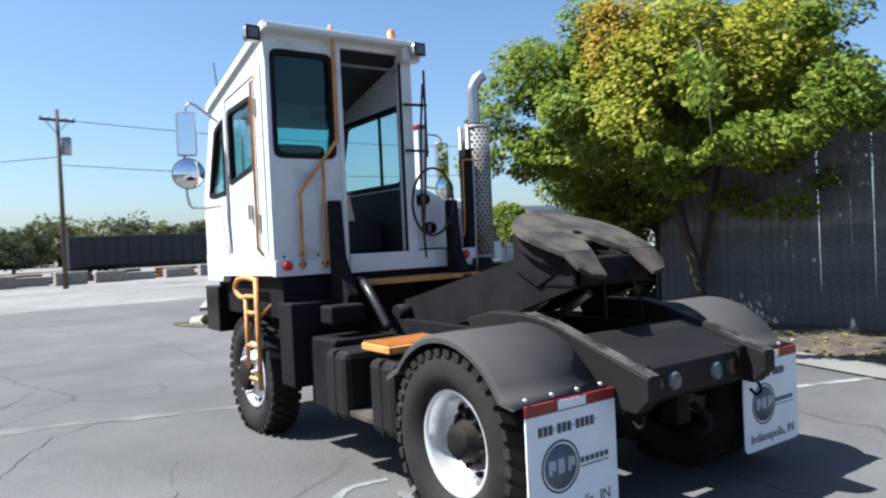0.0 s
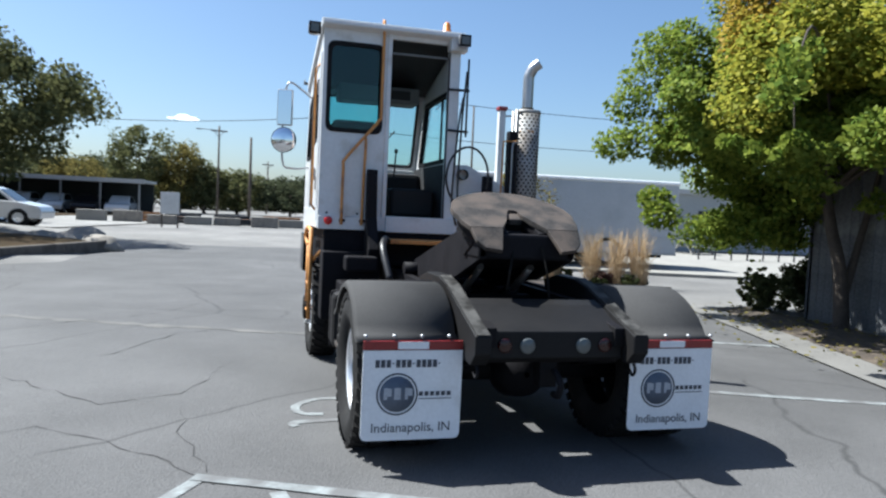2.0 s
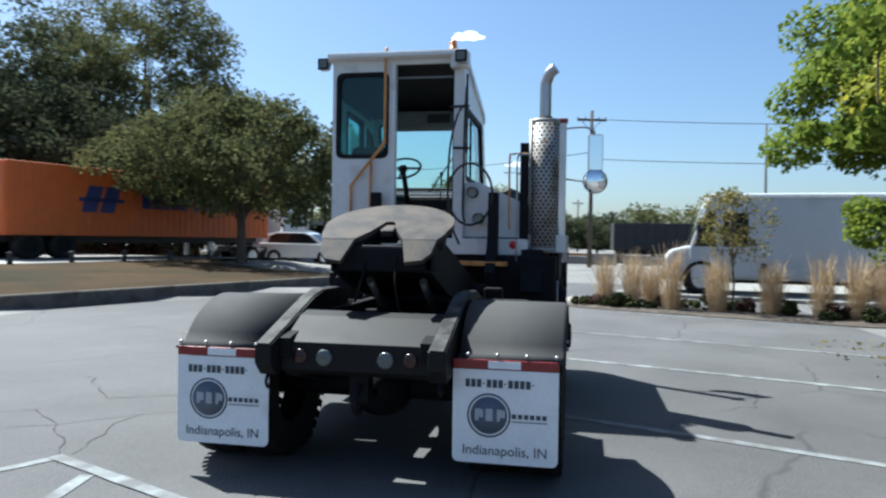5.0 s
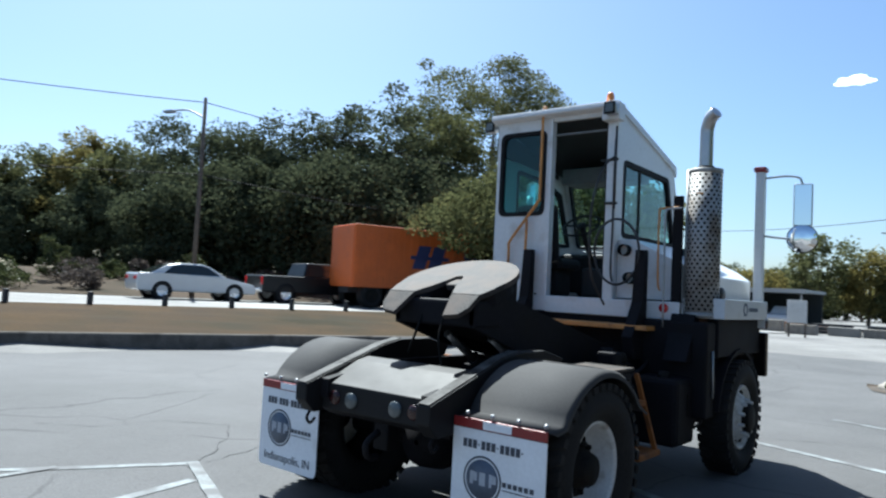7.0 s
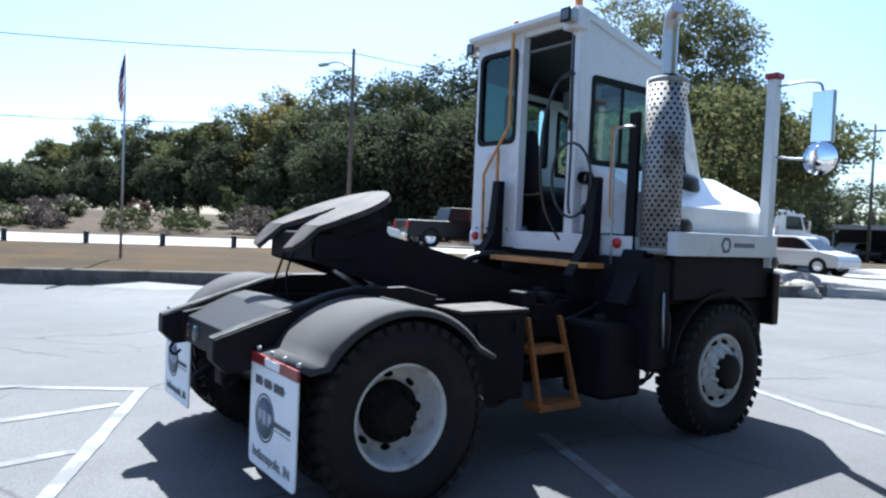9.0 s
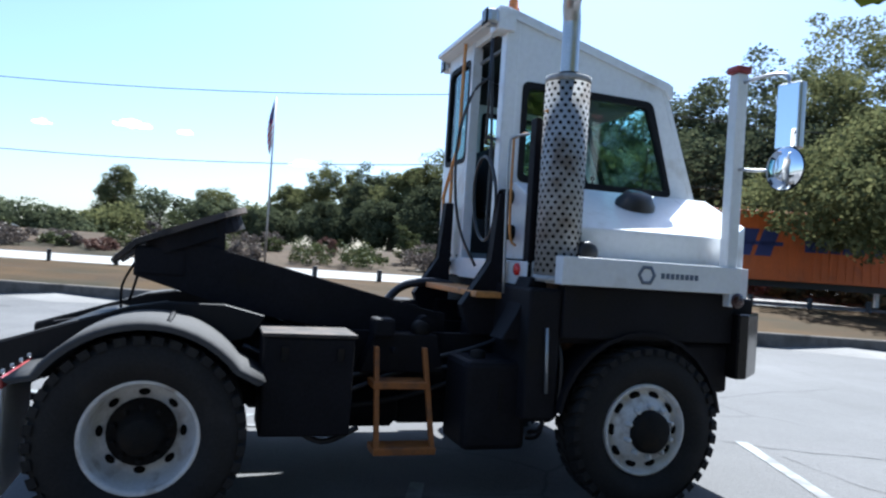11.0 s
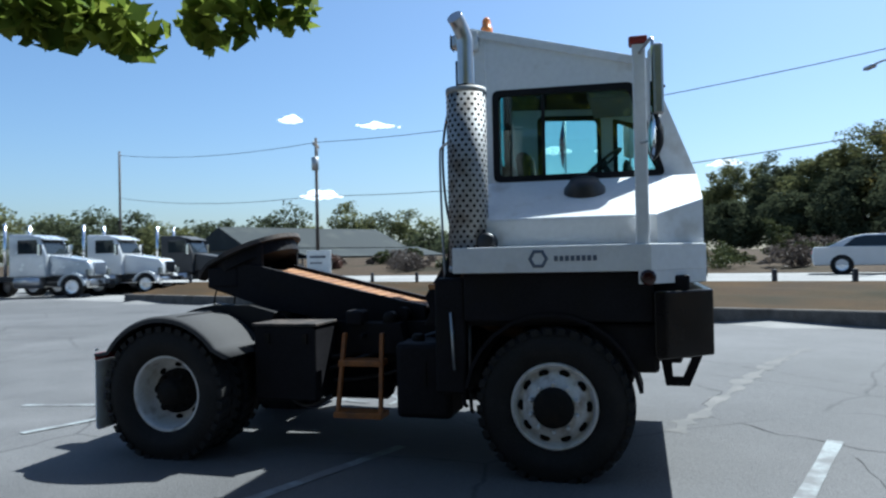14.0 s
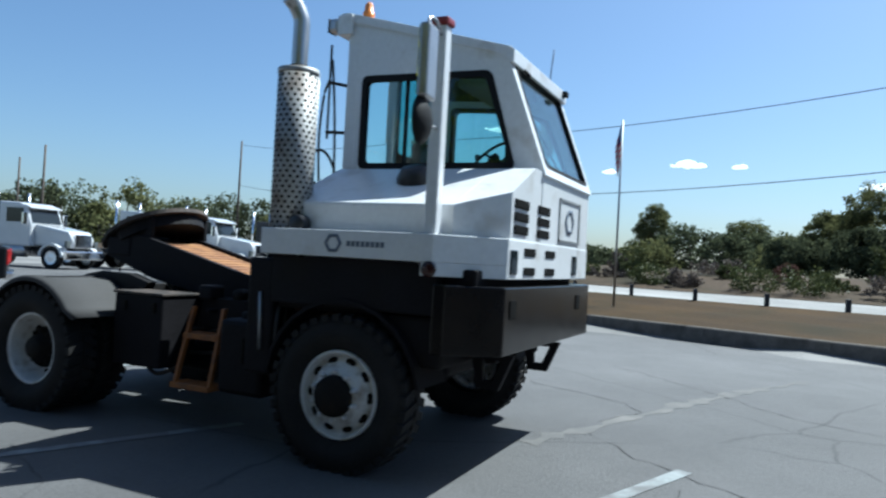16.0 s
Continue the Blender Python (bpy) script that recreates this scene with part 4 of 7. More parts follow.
for x, y0, z0, z1 in ((0.98, 2.30, 1.25, 0.42), (1.03, 2.36, 1.15, 0.5), (0.90, 2.33, 1.2, 0.36)):
    part("hanging_hose", tube(bm_new(), curve_pts([(x - 0.1, y0, z0), (x, y0 + 0.02, z0 - 0.15), (x + 0.03, y0 + 0.03, (z0 + z1) / 2), (x, y0 + 0.02, z1 + 0.08), (x - 0.15, y0, z1)], 5), 0.014, 7), M["hose"], truck)
part("frame_valve", boxm(0.50, 0.66, 1.28, 1.42, 0.98, 1.10, bevel=0.02), M["black"], truck)
part("frame_valve", lathe(bm_new(), [(0.48, 0.001), (0.48, 0.055), (0.58, 0.055), (0.60, 0.03), (0.60, 0.001)], 16, (0, 1.62, 1.03), "x"), M["hub"], truck)

# gear slung between the rails
part("transmission", lathe(bm_new(), [(1.0, 0.001), (1.0, 0.15), (1.12, 0.2), (1.4, 0.25), (2.1, 0.29), (2.3, 0.3), (2.3, 0.001)], 22, (0.0, 0, 0.66), "y"), M["black"], truck)
part("oil_pan", boxm(-0.24, 0.24, 1.55, 2.75, 0.33, 0.62, bevel=0.05), M["black"], truck)
part("long_air_tank", lathe(bm_new(), [(0.62, 0.001), (0.64, 0.09), (0.68, 0.13), (1.5, 0.13), (1.54, 0.09), (1.56, 0.001)], 20, (0.30, 0, 0.47), "y"), M["black"], truck, "black air tank below the frame rail")
part("long_air_tank", lathe(bm_new(), [(0.55, 0.001), (0.57, 0.09), (0.61, 0.13), (1.9, 0.13), (1.94, 0.09), (1.96, 0.001)], 20, (-0.36, 0, 0.45), "y"), M["black"], truck, "black air tank below the frame rail")
part("tool_box", boxm(-1.05, -0.52, 1.62, 2.06, 0.36, 0.90, bevel=0.02), M["black"], truck, "black steel tool box")

# side gear, left
for y0 in (0.62, 1.26):
    ft = part("fuel_tank", boxm(-1.16, -0.55, y0, y0 + 0.32, 0.38, 0.86, bevel=0.05), M["blackgloss"], truck, "black strapped fuel tank end")
    for yy in (y0 + 0.16,):
        part("strap", boxm(-1.166, -0.545, yy - 0.018, yy + 0.018, 0.374, 0.866, bevel=0.017), M["black"], ft)
part("tank_step", boxm(-1.14, -0.6, 0.94, 1.26, 0.42, 0.46, bevel=0.006), M["plate"], truck, "checker plate step between tanks")
part("tank_back", boxm(-0.70, -0.6, 0.94, 1.26, 0.40, 0.84), M["black"], truck)
tp = part("tank_top_step", boxm(-1.12, -0.62, 0.72, 1.08, 0.90, 0.945, bevel=0.006), M["orange"], truck, "orange perforated step plate")
for i in range(7):
    part("grip_bar", boxm(-1.11, -0.63, 0.75 + i * 0.05, 0.762 + i * 0.05, 0.945, 0.955), M["orange"], tp)
part("battery_panel", boxm(-1.18, -0.62, 2.08, 2.34, 0.5, 1.16, bevel=0.012), M["black"], truck, "black flat side panel behind the front wheel")
part("valve_box", boxm(-1.0, -0.7, 1.75, 1.95, 1.0, 1.14, bevel=0.02), M["black"], truck)
part("thick_hose", tube(bm_new(), curve_pts([(-0.62, 1.55, 0.95), (-0.66, 1.75, 1.22), (-0.6, 1.98, 1.30), (-0.55, 2.2, 1.28)], 6), 0.035, 8), M["hose"], truck)
# left entry ladder with grab loop
ll = part("entry_ladder", tube(bm_new(), [(-1.25, 2.62, 0.42), (-1.25, 2.62, 1.36)], 0.022, 8), M["orange"], truck, "orange tubular entry ladder")
part("rail", tube(bm_new(), [(-1.25, 2.88, 0.5), (-1.25, 2.88, 1.2)], 0.02, 8), M["orange"], ll)
for z in (0.5, 0.78, 1.06, 1.2):
    part("rung", tube(bm_new(), [(-1.25, 2.62, z), (-1.25, 2.88, z)], 0.018, 8), M["orange"], ll)
part("grab_loop", tube(bm_new(), curve_pts([(-1.25, 2.62, 1.34), (-1.26, 2.8, 1.36), (-1.26, 3.02, 1.34), (-1.26, 3.1, 1.26), (-1.25, 3.02, 1.19), (-1.25, 2.86, 1.19)], 5), 0.022, 8), M["orange"], ll)
part("brace", tube(bm_new(), [(-1.25, 2.66, 1.0), (-1.1, 2.5, 1.2)], 0.018, 8), M["orange"], ll)

# rear cab guards and deck
for x in (-0.72, 0.468):
    bm = prism(bm_new(), [(1.98, 1.0), (2.20, 1.0), (2.20, 1.97), (2.13, 1.97), (2.10, 1.5), (1.90, 1.2)], "x", x - 0.05, x + 0.05, 0.008)
    part("cab_guard_post", bm, M["black"], truck, "black tapered guard post behind the cab")
part("rear_deck", boxm(-0.55, 0.62, 1.96, 2.24, 1.26, 1.30, bevel=0.005), M["orange"], truck, "orange painted deck plate behind the cab")
part("under_cab_frame", boxm(-1.16, 1.02, 2.27, 3.85, 1.02, 1.36, bevel=0.015), M["black"], truck, "black steel sub-frame below the cab")
part("engine_block", boxm(-0.35, 0.6, 2.2, 3.5, 0.6, 1.03, bevel=0.04), M["black"], truck)
for s in (-1, 1):
    n = 12
    bm = bm_new()
    pr = [(2.95 + 0.60 * math.cos(radians(172 - i * 164 / n)), 0.52 + 0.60 * math.sin(radians(172 - i * 164 / n))) for i in range(n + 1)]
    pr2 = [(2.95 + 0.575 * (y - 2.95) / 0.6, 0.52 + 0.575 * (z - 0.52) / 0.6) for y, z in reversed(pr)]
    prism(bm, pr + pr2, "x", s * 0.72, s * 1.12)
    part("wheel_arch", bm, M["black"], truck)


# ---- tractor cab ----
def ring(bm, outer, inner, axis, a, b):
    """A slab with one opening: two outlines of the same number of points, extruded."""
    def at(p, c):
        return {"x": (c, p[0], p[1]), "y": (p[0], c, p[1]), "z": (p[0], p[1], c)}[axis]
    n = len(outer)
    V = [[bm.verts.new(at(p, c)) for p in pts] for c in (a, b) for pts in (outer, inner)]
    for i in range(n):
        j = (i + 1) % n
        bm.faces.new((V[0][i], V[0][j], V[1][j], V[1][i]))
        bm.faces.new((V[2][i], V[3][i], V[3][j], V[2][j]))
        bm.faces.new((V[0][i], V[2][i], V[2][j], V[0][j]))
        bm.faces.new((V[1][i], V[1][j], V[3][j], V[3][i]))
    bmesh.ops.recalc_face_normals(bm, faces=bm.faces)
    return bm


def rounded(pts, r, n=4):
    """A polygon with its corners rounded, n+1 points a corner."""
    out = []
    k = len(pts)
    for i in range(k):
        p, a, b = Vector(pts[i]), Vector(pts[i - 1]), Vector(pts[(i + 1) % k])
        u, v = (a - p).normalized(), (b - p).normalized()
        for j in range(n + 1):
            t = j / n
            q = p + u * r * (1 - t) ** 2 + v * r * t ** 2
            out.append((q.x, q.y))
    return out


def spread(pts, n=4):
    """The same polygon with each corner repeated close by, to pair with a rounded one."""
    return rounded(pts, 0.004, n)


def grow(pts, d):
    c = sum((Vector(p) for p in pts), Vector((0, 0))) / len(pts)
    return [tuple(Vector(p) + Vector((d if p[0] > c.x else -d, d if p[1] > c.y else -d))) for p in pts]


def window_panel(name, outer, hole, axis, a, b, parent, glass_at, r=0.06, label="", rim=0.028, tint="glass"):
    """Wall panel with a rounded window: panel, black gasket and pane."""
    w = part(name, ring(bm_new(), spread(outer), rounded(hole, r), axis, a, b), M["white"], parent, label)
    lo, hi = min(a, b) - 0.006, max(a, b) + 0.006
    g = part("gasket", ring(bm_new(), rounded(grow(hole, 0.014), r + 0.01), rounded(grow(hole, -rim), r), axis, lo, hi), M["gasket"], w, "black rubber window seal")
    bm = bm_new()
    prism(bm, rounded(grow(hole, -0.012), r), axis, glass_at - 0.003, glass_at + 0.003)
    p = part("pane", bm, M[tint], w, "green tinted window pane")
    p.visible_shadow = False
    return w


XL, XR, YR = -1.225, 0.15, 2.26
# rear
rearl = window_panel("rear_panel", [(XL, 1.50), (-0.57, 1.50), (-0.57, 3.33), (XL, 3.33)], [(-1.172, 2.335), (-0.64, 2.335), (-0.64, 3.185), (-1.172, 3.185)], "y", YR, YR + 0.04, truck, YR + 0.02, 0.07, "white rear cab panel with tinted window", tint="glassr")
for i in range(4):
    part("rivet", lathe(bm_new(), [(YR - 0.006, 0.001), (YR - 0.005, 0.009), (YR, 0.012)], 8, (-1.14 + i * 0.15, 0, 1.53), "y"), M["hub"], rearl)
part("door_post", boxm(-0.60, -0.555, YR - 0.015, YR + 0.07, 1.45, 3.33, bevel=0.008), M["white"], truck)
part("corner_post", boxm(0.045, XR + 0.003, YR - 0.01, YR + 0.10, 1.45, 3.335, bevel=0.012), M["white"], truck, "white rear corner post")
part("door_gasket", boxm(0.037, 0.045, YR - 0.004, YR + 0.03, 1.52, 3.3), M["gasket"], truck)
part("door_header", boxm(-0.565, 0.045, YR, YR + 0.04, 3.27, 3.33, bevel=0.005), M["white"], truck)
part("door_track", boxm(-0.565, 0.045, YR + 0.05, YR + 0.075, 3.135, 3.155), M["inside"], truck)
sill = part("rear_sill", boxm(XL, -0.56, YR - 0.02, YR + 0.06, 1.37, 1.50, bevel=0.008), M["white"], truck, "white rear sill with red marker lamp")
part("rear_sill", boxm(-0.56, 0.80, YR - 0.03, YR + 0.06, 1.36, 1.52, bevel=0.008), M["white"], truck, "white rear sill with red marker lamp")
for x, z in ((-1.125, 1.455), (0.66, 1.462)):
    part("marker_lamp", lathe(bm_new(), [(YR - 0.055, 0.001), (YR - 0.053, 0.03), (YR - 0.045, 0.04), (YR - 0.02, 0.042)], 18, (x, 0, z), "y"), M["redlamp"], truck, "round red marker lamp")
for x in (-1.02, -0.82):
    part("sill_slot", boxm(x, x + 0.06, YR - 0.026, YR - 0.018, 1.445, 1.475, bevel=0.003), M["hole"], sill)
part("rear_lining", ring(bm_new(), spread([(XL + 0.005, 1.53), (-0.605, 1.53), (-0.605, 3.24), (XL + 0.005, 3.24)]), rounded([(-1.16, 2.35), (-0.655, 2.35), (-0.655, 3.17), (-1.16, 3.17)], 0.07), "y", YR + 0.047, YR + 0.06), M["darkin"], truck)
# side walls
right_out = [(YR + 0.04, 1.50), (3.93, 1.50), (3.95, 2.07), (3.62, 2.955), (YR + 0.04, 3.325)]
right_hole = [(2.415, 2.12), (3.40, 2.117), (3.738, 2.117), (3.51, 2.83), (2.415, 2.848)]
rw = window_panel("side_wall_right", right_out, right_hole, "x", XR - 0.04, XR, truck, XR - 0.02, 0.05, "white cab side with long sliding window", 0.034)
part("slider_bar", boxm(XR - 0.03, XR - 0.008, 2.80, 2.825, 2.12, 2.84), M["gasket"], rw)
lw = window_panel("side_wall_left", [(YR + 0.04, 1.50), (3.26, 1.50), (3.26, 3.055), (YR + 0.04, 3.325)], [(2.60, 2.28), (3.19, 2.19), (3.19, 2.84), (2.60, 2.87)], "x", XL, XL + 0.04, truck, XL + 0.02, 0.05, "white cab side with door and tinted window")
window_panel("quarter_panel_left", [(3.26, 1.50), (3.93, 1.50), (3.95, 2.07), (3.62, 2.955), (3.26, 3.055)], [(3.33, 2.12), (3.62, 2.11), (3.80, 2.13), (3.56, 2.72), (3.33, 2.80)], "x", XL, XL + 0.04, truck, XL + 0.02, 0.02, "white front cab side with quarter light")
part("door_seam", ring(bm_new(), [(2.52, 1.5), (3.25, 1.5), (3.25, 2.95), (2.52, 3.03)], [(2.53, 1.51), (3.24, 1.51), (3.24, 2.94), (2.53, 3.02)], "x", XL - 0.004, XL + 0.001), M["gasket"], lw)
part("door_handle", boxm(XL - 0.035, XL - 0.002, 2.66, 2.70, 1.85, 1.98, bevel=0.008), M["steel"], lw, "steel door handle")
for z in (2.7, 1.75):
    part("hinge", boxm(XL - 0.02, XL - 0.002, 2.485, 2.52, z, z + 0.14, bevel=0.005), M["steel"], lw)
part("grab_rail", tube(bm_new(), [(XL - 0.01, 2.46, 3.0), (XL - 0.05, 2.46, 2.95), (XL - 0.05, 2.46, 1.6), (XL - 0.01, 2.46, 1.55)], 0.013, 8), M["orange"], lw, "thin orange grab rail")
part("door_post", boxm(XL - 0.012, XL, 2.35, 2.43, 1.45, 3.1, bevel=0.004), M["white"], lw)
# roof wedge
bm = prism(bm_new(), [(2.17, 3.32), (2.17, 3.385), (2.24, 3.39), (3.66, 3.01), (3.70, 2.985), (3.70, 2.885), (3.67, 2.885), (3.63, 2.95), (3.5, 2.985), (2.3, 3.31)], "x", XL - 0.03, XR + 0.02, 0.006)
roof = part("roof", bm, M["white"], truck, "white wedge roof sloping to a front visor")
part("rear_gutter", boxm(XL - 0.02, XR + 0.01, 2.14, 2.18, 3.325, 3.365, bevel=0.006), M["white"], roof)
part("visor_bracket", tube(bm_new(), [(-0.1, 3.69, 2.90), (-0.04, 3.76, 2.83)], 0.012, 6), M["gasket"], roof)
part("beacon", lathe(bm_new(), [(3.35, 0.05), (3.40, 0.05), (3.405, 0.038), (3.46, 0.036), (3.485, 0.02), (3.49, 0.001)], 18, (0.015, 2.34, 0.03), "z"), M["amber"], truck, "amber roof beacon")
for x, y, z in ((-1.32, 2.27, 3.29), (0.14, 2.12, 3.29)):
    wl = part("work_light", boxm(x - 0.06, x + 0.06, y - 0.05, y + 0.05, z - 0.06, z + 0.06, bevel=0.03), M["steel"], truck, "square work light in steel housing")
    part("lens_seal", boxm(x - 0.058, x + 0.058, y - 0.053, y - 0.048, z - 0.058, z + 0.058, bevel=0.002), M["gasket"], wl)
    part("lens", boxm(x - 0.040, x + 0.040, y - 0.060, y - 0.0535, z - 0.040, z + 0.040, bevel=0.003), M["lens"], wl)
    part("bracket", tube(bm_new(), [(x, y + 0.03, z + 0.06), (x * 0.9 if x < 0 else x, y + 0.1, z + 0.09)], 0.012, 6), M["hub"], wl)
part("light_box", boxm(0.02, 0.20, 2.16, 2.30, 3.20, 3.365, bevel=0.012), M["white"], truck)
part("aerial", tube(bm_new(), [(XL + 0.06, 3.56, 3.02), (XL + 0.03, 3.58, 3.38)], 0.005, 6), M["gasket"], truck)
part("clearance_lamp", boxm(XL + 0.02, XL + 0.1, 3.685, 3.74, 2.93, 2.98, bevel=0.01), M["gasket"], truck)
# windscreen
y0, z0, y1, z1 = 3.955, 2.08, 3.63, 2.94
def screen_m():
    u = Vector((0, y1 - y0, z1 - z0))
    L = u.length
    u.normalize()
    n = Vector((1, 0, 0)).cross(u)
    return Matrix(((1, 0, 0, 0), (0, u.y, n.y, y0), (0, u.z, n.z, z0), (0, 0, 0, 1))), L
SM, SL = screen_m()
bm = ring(bm_new(), spread([(XL - 0.003, -0.03), (XR + 0.003, -0.03), (XR + 0.003, SL + 0.02), (XL - 0.003, SL + 0.02)]), rounded([(XL + 0.09, 0.05), (XR - 0.09, 0.05), (XR - 0.1, SL - 0.06), (XL + 0.1, SL - 0.06)], 0.05), "z", -0.02, 0.02)
bmesh.ops.transform(bm, matrix=SM, verts=bm.verts)
ws = part("windscreen_frame", bm, M["white"], truck, "white windscreen surround")
bm = ring(bm_new(), rounded([(XL + 0.08, 0.04), (XR - 0.08, 0.04), (XR - 0.09, SL - 0.05), (XL + 0.09, SL - 0.05)], 0.05), rounded([(XL + 0.105, 0.065), (XR - 0.105, 0.065), (XR - 0.115, SL - 0.075), (XL + 0.115, SL - 0.075)], 0.05), "z", -0.026, 0.026)
bmesh.ops.transform(bm, matrix=SM, verts=bm.verts)
part("gasket", bm, M["gasket"], ws)
bm = prism(bm_new(), rounded([(XL + 0.1, 0.06), (XR - 0.1, 0.06), (XR - 0.11, SL - 0.07), (XL + 0.11, SL - 0.07)], 0.05), "z", -0.004, 0.002)
bmesh.ops.transform(bm, matrix=SM, verts=bm.verts)
wp = part("pane", bm, M["glass"], ws, "green tinted windscreen")
wp.visible_shadow = False
bm = tube(bm_new(), [(-0.55, 0.02, 0.03), (-0.2, 0.5, 0.035)], 0.008, 6)
bmesh.ops.transform(bm, matrix=SM, verts=bm.verts)
part("wiper", bm, M["gasket"], ws)
# nose under the screen, hood at the right, lower apron
part("nose", boxm(XL - 0.003, XR, 3.86, 3.965, 1.54, 2.075, bevel=0.012), M["white"], truck, "white nose panel")
bm = prism(bm_new(), [(XR + 0.003, 2.08), (0.30, 2.085), (0.98, 1.765), (0.985, 1.75), (0.985, 1.53), (XR + 0.003, 1.53)], "y", 2.33, 3.66, 0.008)
nose_bm = prism(bm_new(), [(XR + 0.003, 2.08), (0.30, 2.085), (0.98, 1.765), (0.985, 1.75), (0.985, 1.53), (XR + 0.003, 1.53)], "y", 3.657, 3.96)
for v in nose_bm.verts:
    if v.co.y > 3.9 and v.co.x > 0.9:
        v.co.x -= 0.222
        v.co.z += 0.104 if v.co.z > 1.6 else 0.0
part("hood_nose", nose_bm, M["white"], truck, "white hood nose with a cut corner")
hood = part("hood", bm, M["white"], truck, "white sloping engine hood")
for i in range(3):
    for j in range(2):
        x = 0.43 - j * 0.49
        z = 1.605 + i * 0.085
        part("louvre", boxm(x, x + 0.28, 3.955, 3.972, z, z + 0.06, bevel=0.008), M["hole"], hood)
bm = bm_new()
for a, b, c, d in ((-0.92, -0.30, 1.60, 1.618), (-0.92, -0.30, 1.922, 1.94), (-0.92, -0.90, 1.6, 1.94), (-0.32, -0.30, 1.6, 1.94)):
    box(bm, a, b, 3.962, 3.974, c, d)
part("nose_plate_frame", bm, M["galv"], hood)
bm = lathe(bm_new(), [(3.967, 0.06), (3.973, 0.062), (3.973, 0.085), (3.967, 0.088)], 6, (-0.61, 0, 1.77), "y")
bmesh.ops.scale(bm, vec=(1.5, 1, 1.3), space=Matrix.Translation((0.61, 0, -1.77)), verts=bm.verts)
part("nose_emblem", bm, M["badge"], hood)
# black rubber intake boot on the slope
bm = bm_new()
lathe(bm, [(-0.03, 0.155), (0.02, 0.15), (0.05, 0.12), (0.075, 0.10), (0.08, 0.001)], 24, axis="z")
bmesh.ops.transform(bm, matrix=Matrix.Translation((0.56, 3.16, 1.97)) @ Matrix.Rotation(radians(26), 4, "Y") @ Matrix.Diagonal((0.8, 1.0, 1.25, 1)), verts=bm.verts)
part("intake_boot", bm, M["hose"], hood, "black rubber intake boot on the hood")
bm = prism(bm_new(), [(0.80, 2.30), (1.165, 2.30), (1.165, 3.61), (0.815, 3.97), (0.80, 3.97)], "z", 1.392, 1.567, 0.006)
prism(bm, [(0.80, 3.53), (1.163, 3.53), (1.163, 3.61), (0.815, 3.968), (0.80, 3.968)], "z", 1.308, 1.393, 0.004)
apr = part("apron_right", bm, M["white"], truck, "white side apron with dark emblem")
bm = prism(bm_new(), [(2.30, 1.375), (3.50, 1.375), (3.52, 1.308), (3.97, 1.308), (3.97, 1.567), (2.30, 1.567)], "x", XL - 0.006, -0.9, 0.01)
part("apron_left", bm, M["white"], truck, "white side apron")
fr = part("apron_front", boxm(-0.9, 0.80, 3.62, 3.97, 1.308, 1.567, bevel=0.006), M["white"], truck, "white front apron with vent slots")
for x, z, w, h in ((0.26, 1.465, 0.24, 0.055), (-0.22, 1.465, 0.24, 0.055), (0.26, 1.335, 0.24, 0.055), (-0.22, 1.335, 0.24, 0.055)):
    part("vent_slot", boxm(x, x + w, 3.962, 3.978, z, z + h, bevel=0.006), M["hole"], fr)
for x in (0.64, -0.86):
    part("head_lamp", boxm(x, x + 0.13, 3.965, 3.98, 1.34, 1.50, bevel=0.006), M["carglass"], fr, "dark slot lamp")
# emblem and lettering bars on the right apron
bm = lathe(bm_new(), [(1.163, 0.042), (1.169, 0.045), (1.169, 0.066), (1.163, 0.068)], 6, (0, 2.89, 1.482), "x")
part("emblem", bm, M["badge"], apr, "dark hexagonal emblem")
bm = bm_new()
for i in range(8):
    box(bm, 1.163, 1.168, 2.995 + i * 0.036, 3.02 + i * 0.036, 1.465, 1.50)
part("lettering_bars", bm, M["badge"], apr)
part("side_marker", lathe(bm_new(), [(1.16, 0.05), (1.172, 0.05), (1.178, 0.03), (1.18, 0.001)], 20, (0, 3.59, 1.35), "x"), M["darkred"], apr, "round amber side marker")
part("breather_cap", lathe(bm_new(), [(1.0, 0.07), (1.07, 0.07), (1.085, 0.05), (1.085, 0.001)], 20, (0, 2.52, 1.60), "x"), M["hose"], truck, "black rubber elbow beside the exhaust")
# bumper
bm = prism(bm_new(), [(-1.25, 3.62), (1.16, 3.62), (1.16, 3.70), (0.91, 4.0), (-1.25, 4.0)], "z", 0.83, 1.262, 0.012)
bump = part("bumper", bm, M["bumper"], truck, "black steel box bumper")
for x in (0.70, -0.92):
    part("fog_pocket", boxm(x, x + 0.12, 3.995, 4.008, 1.06, 1.18, bevel=0.006), M["hole"], bump)
for x in (0.55, -0.55):
    bm = ring(bm_new(), [(3.70, 0.56), (3.86, 0.56), (3.96, 0.80), (3.66, 0.80)], [(3.75, 0.62), (3.82, 0.62), (3.88, 0.76), (3.74, 0.76)], "x", x - 0.025, x + 0.025)
    part("tow_bracket", bm, M["black"], bump)
part("chin", boxm(-0.9, 1.05, 3.2, 3.65, 0.72, 1.05, bevel=0.03), M["black"], truck)
part("wheel_well_panel", boxm(0.95, 1.10, 2.36, 3.62, 1.06, 1.385, bevel=0.01), M["black"], truck)
part("wheel_well_panel", boxm(-1.14, -0.95, 2.30, 3.62, 1.06, 1.36, bevel=0.01), M["black"], truck)

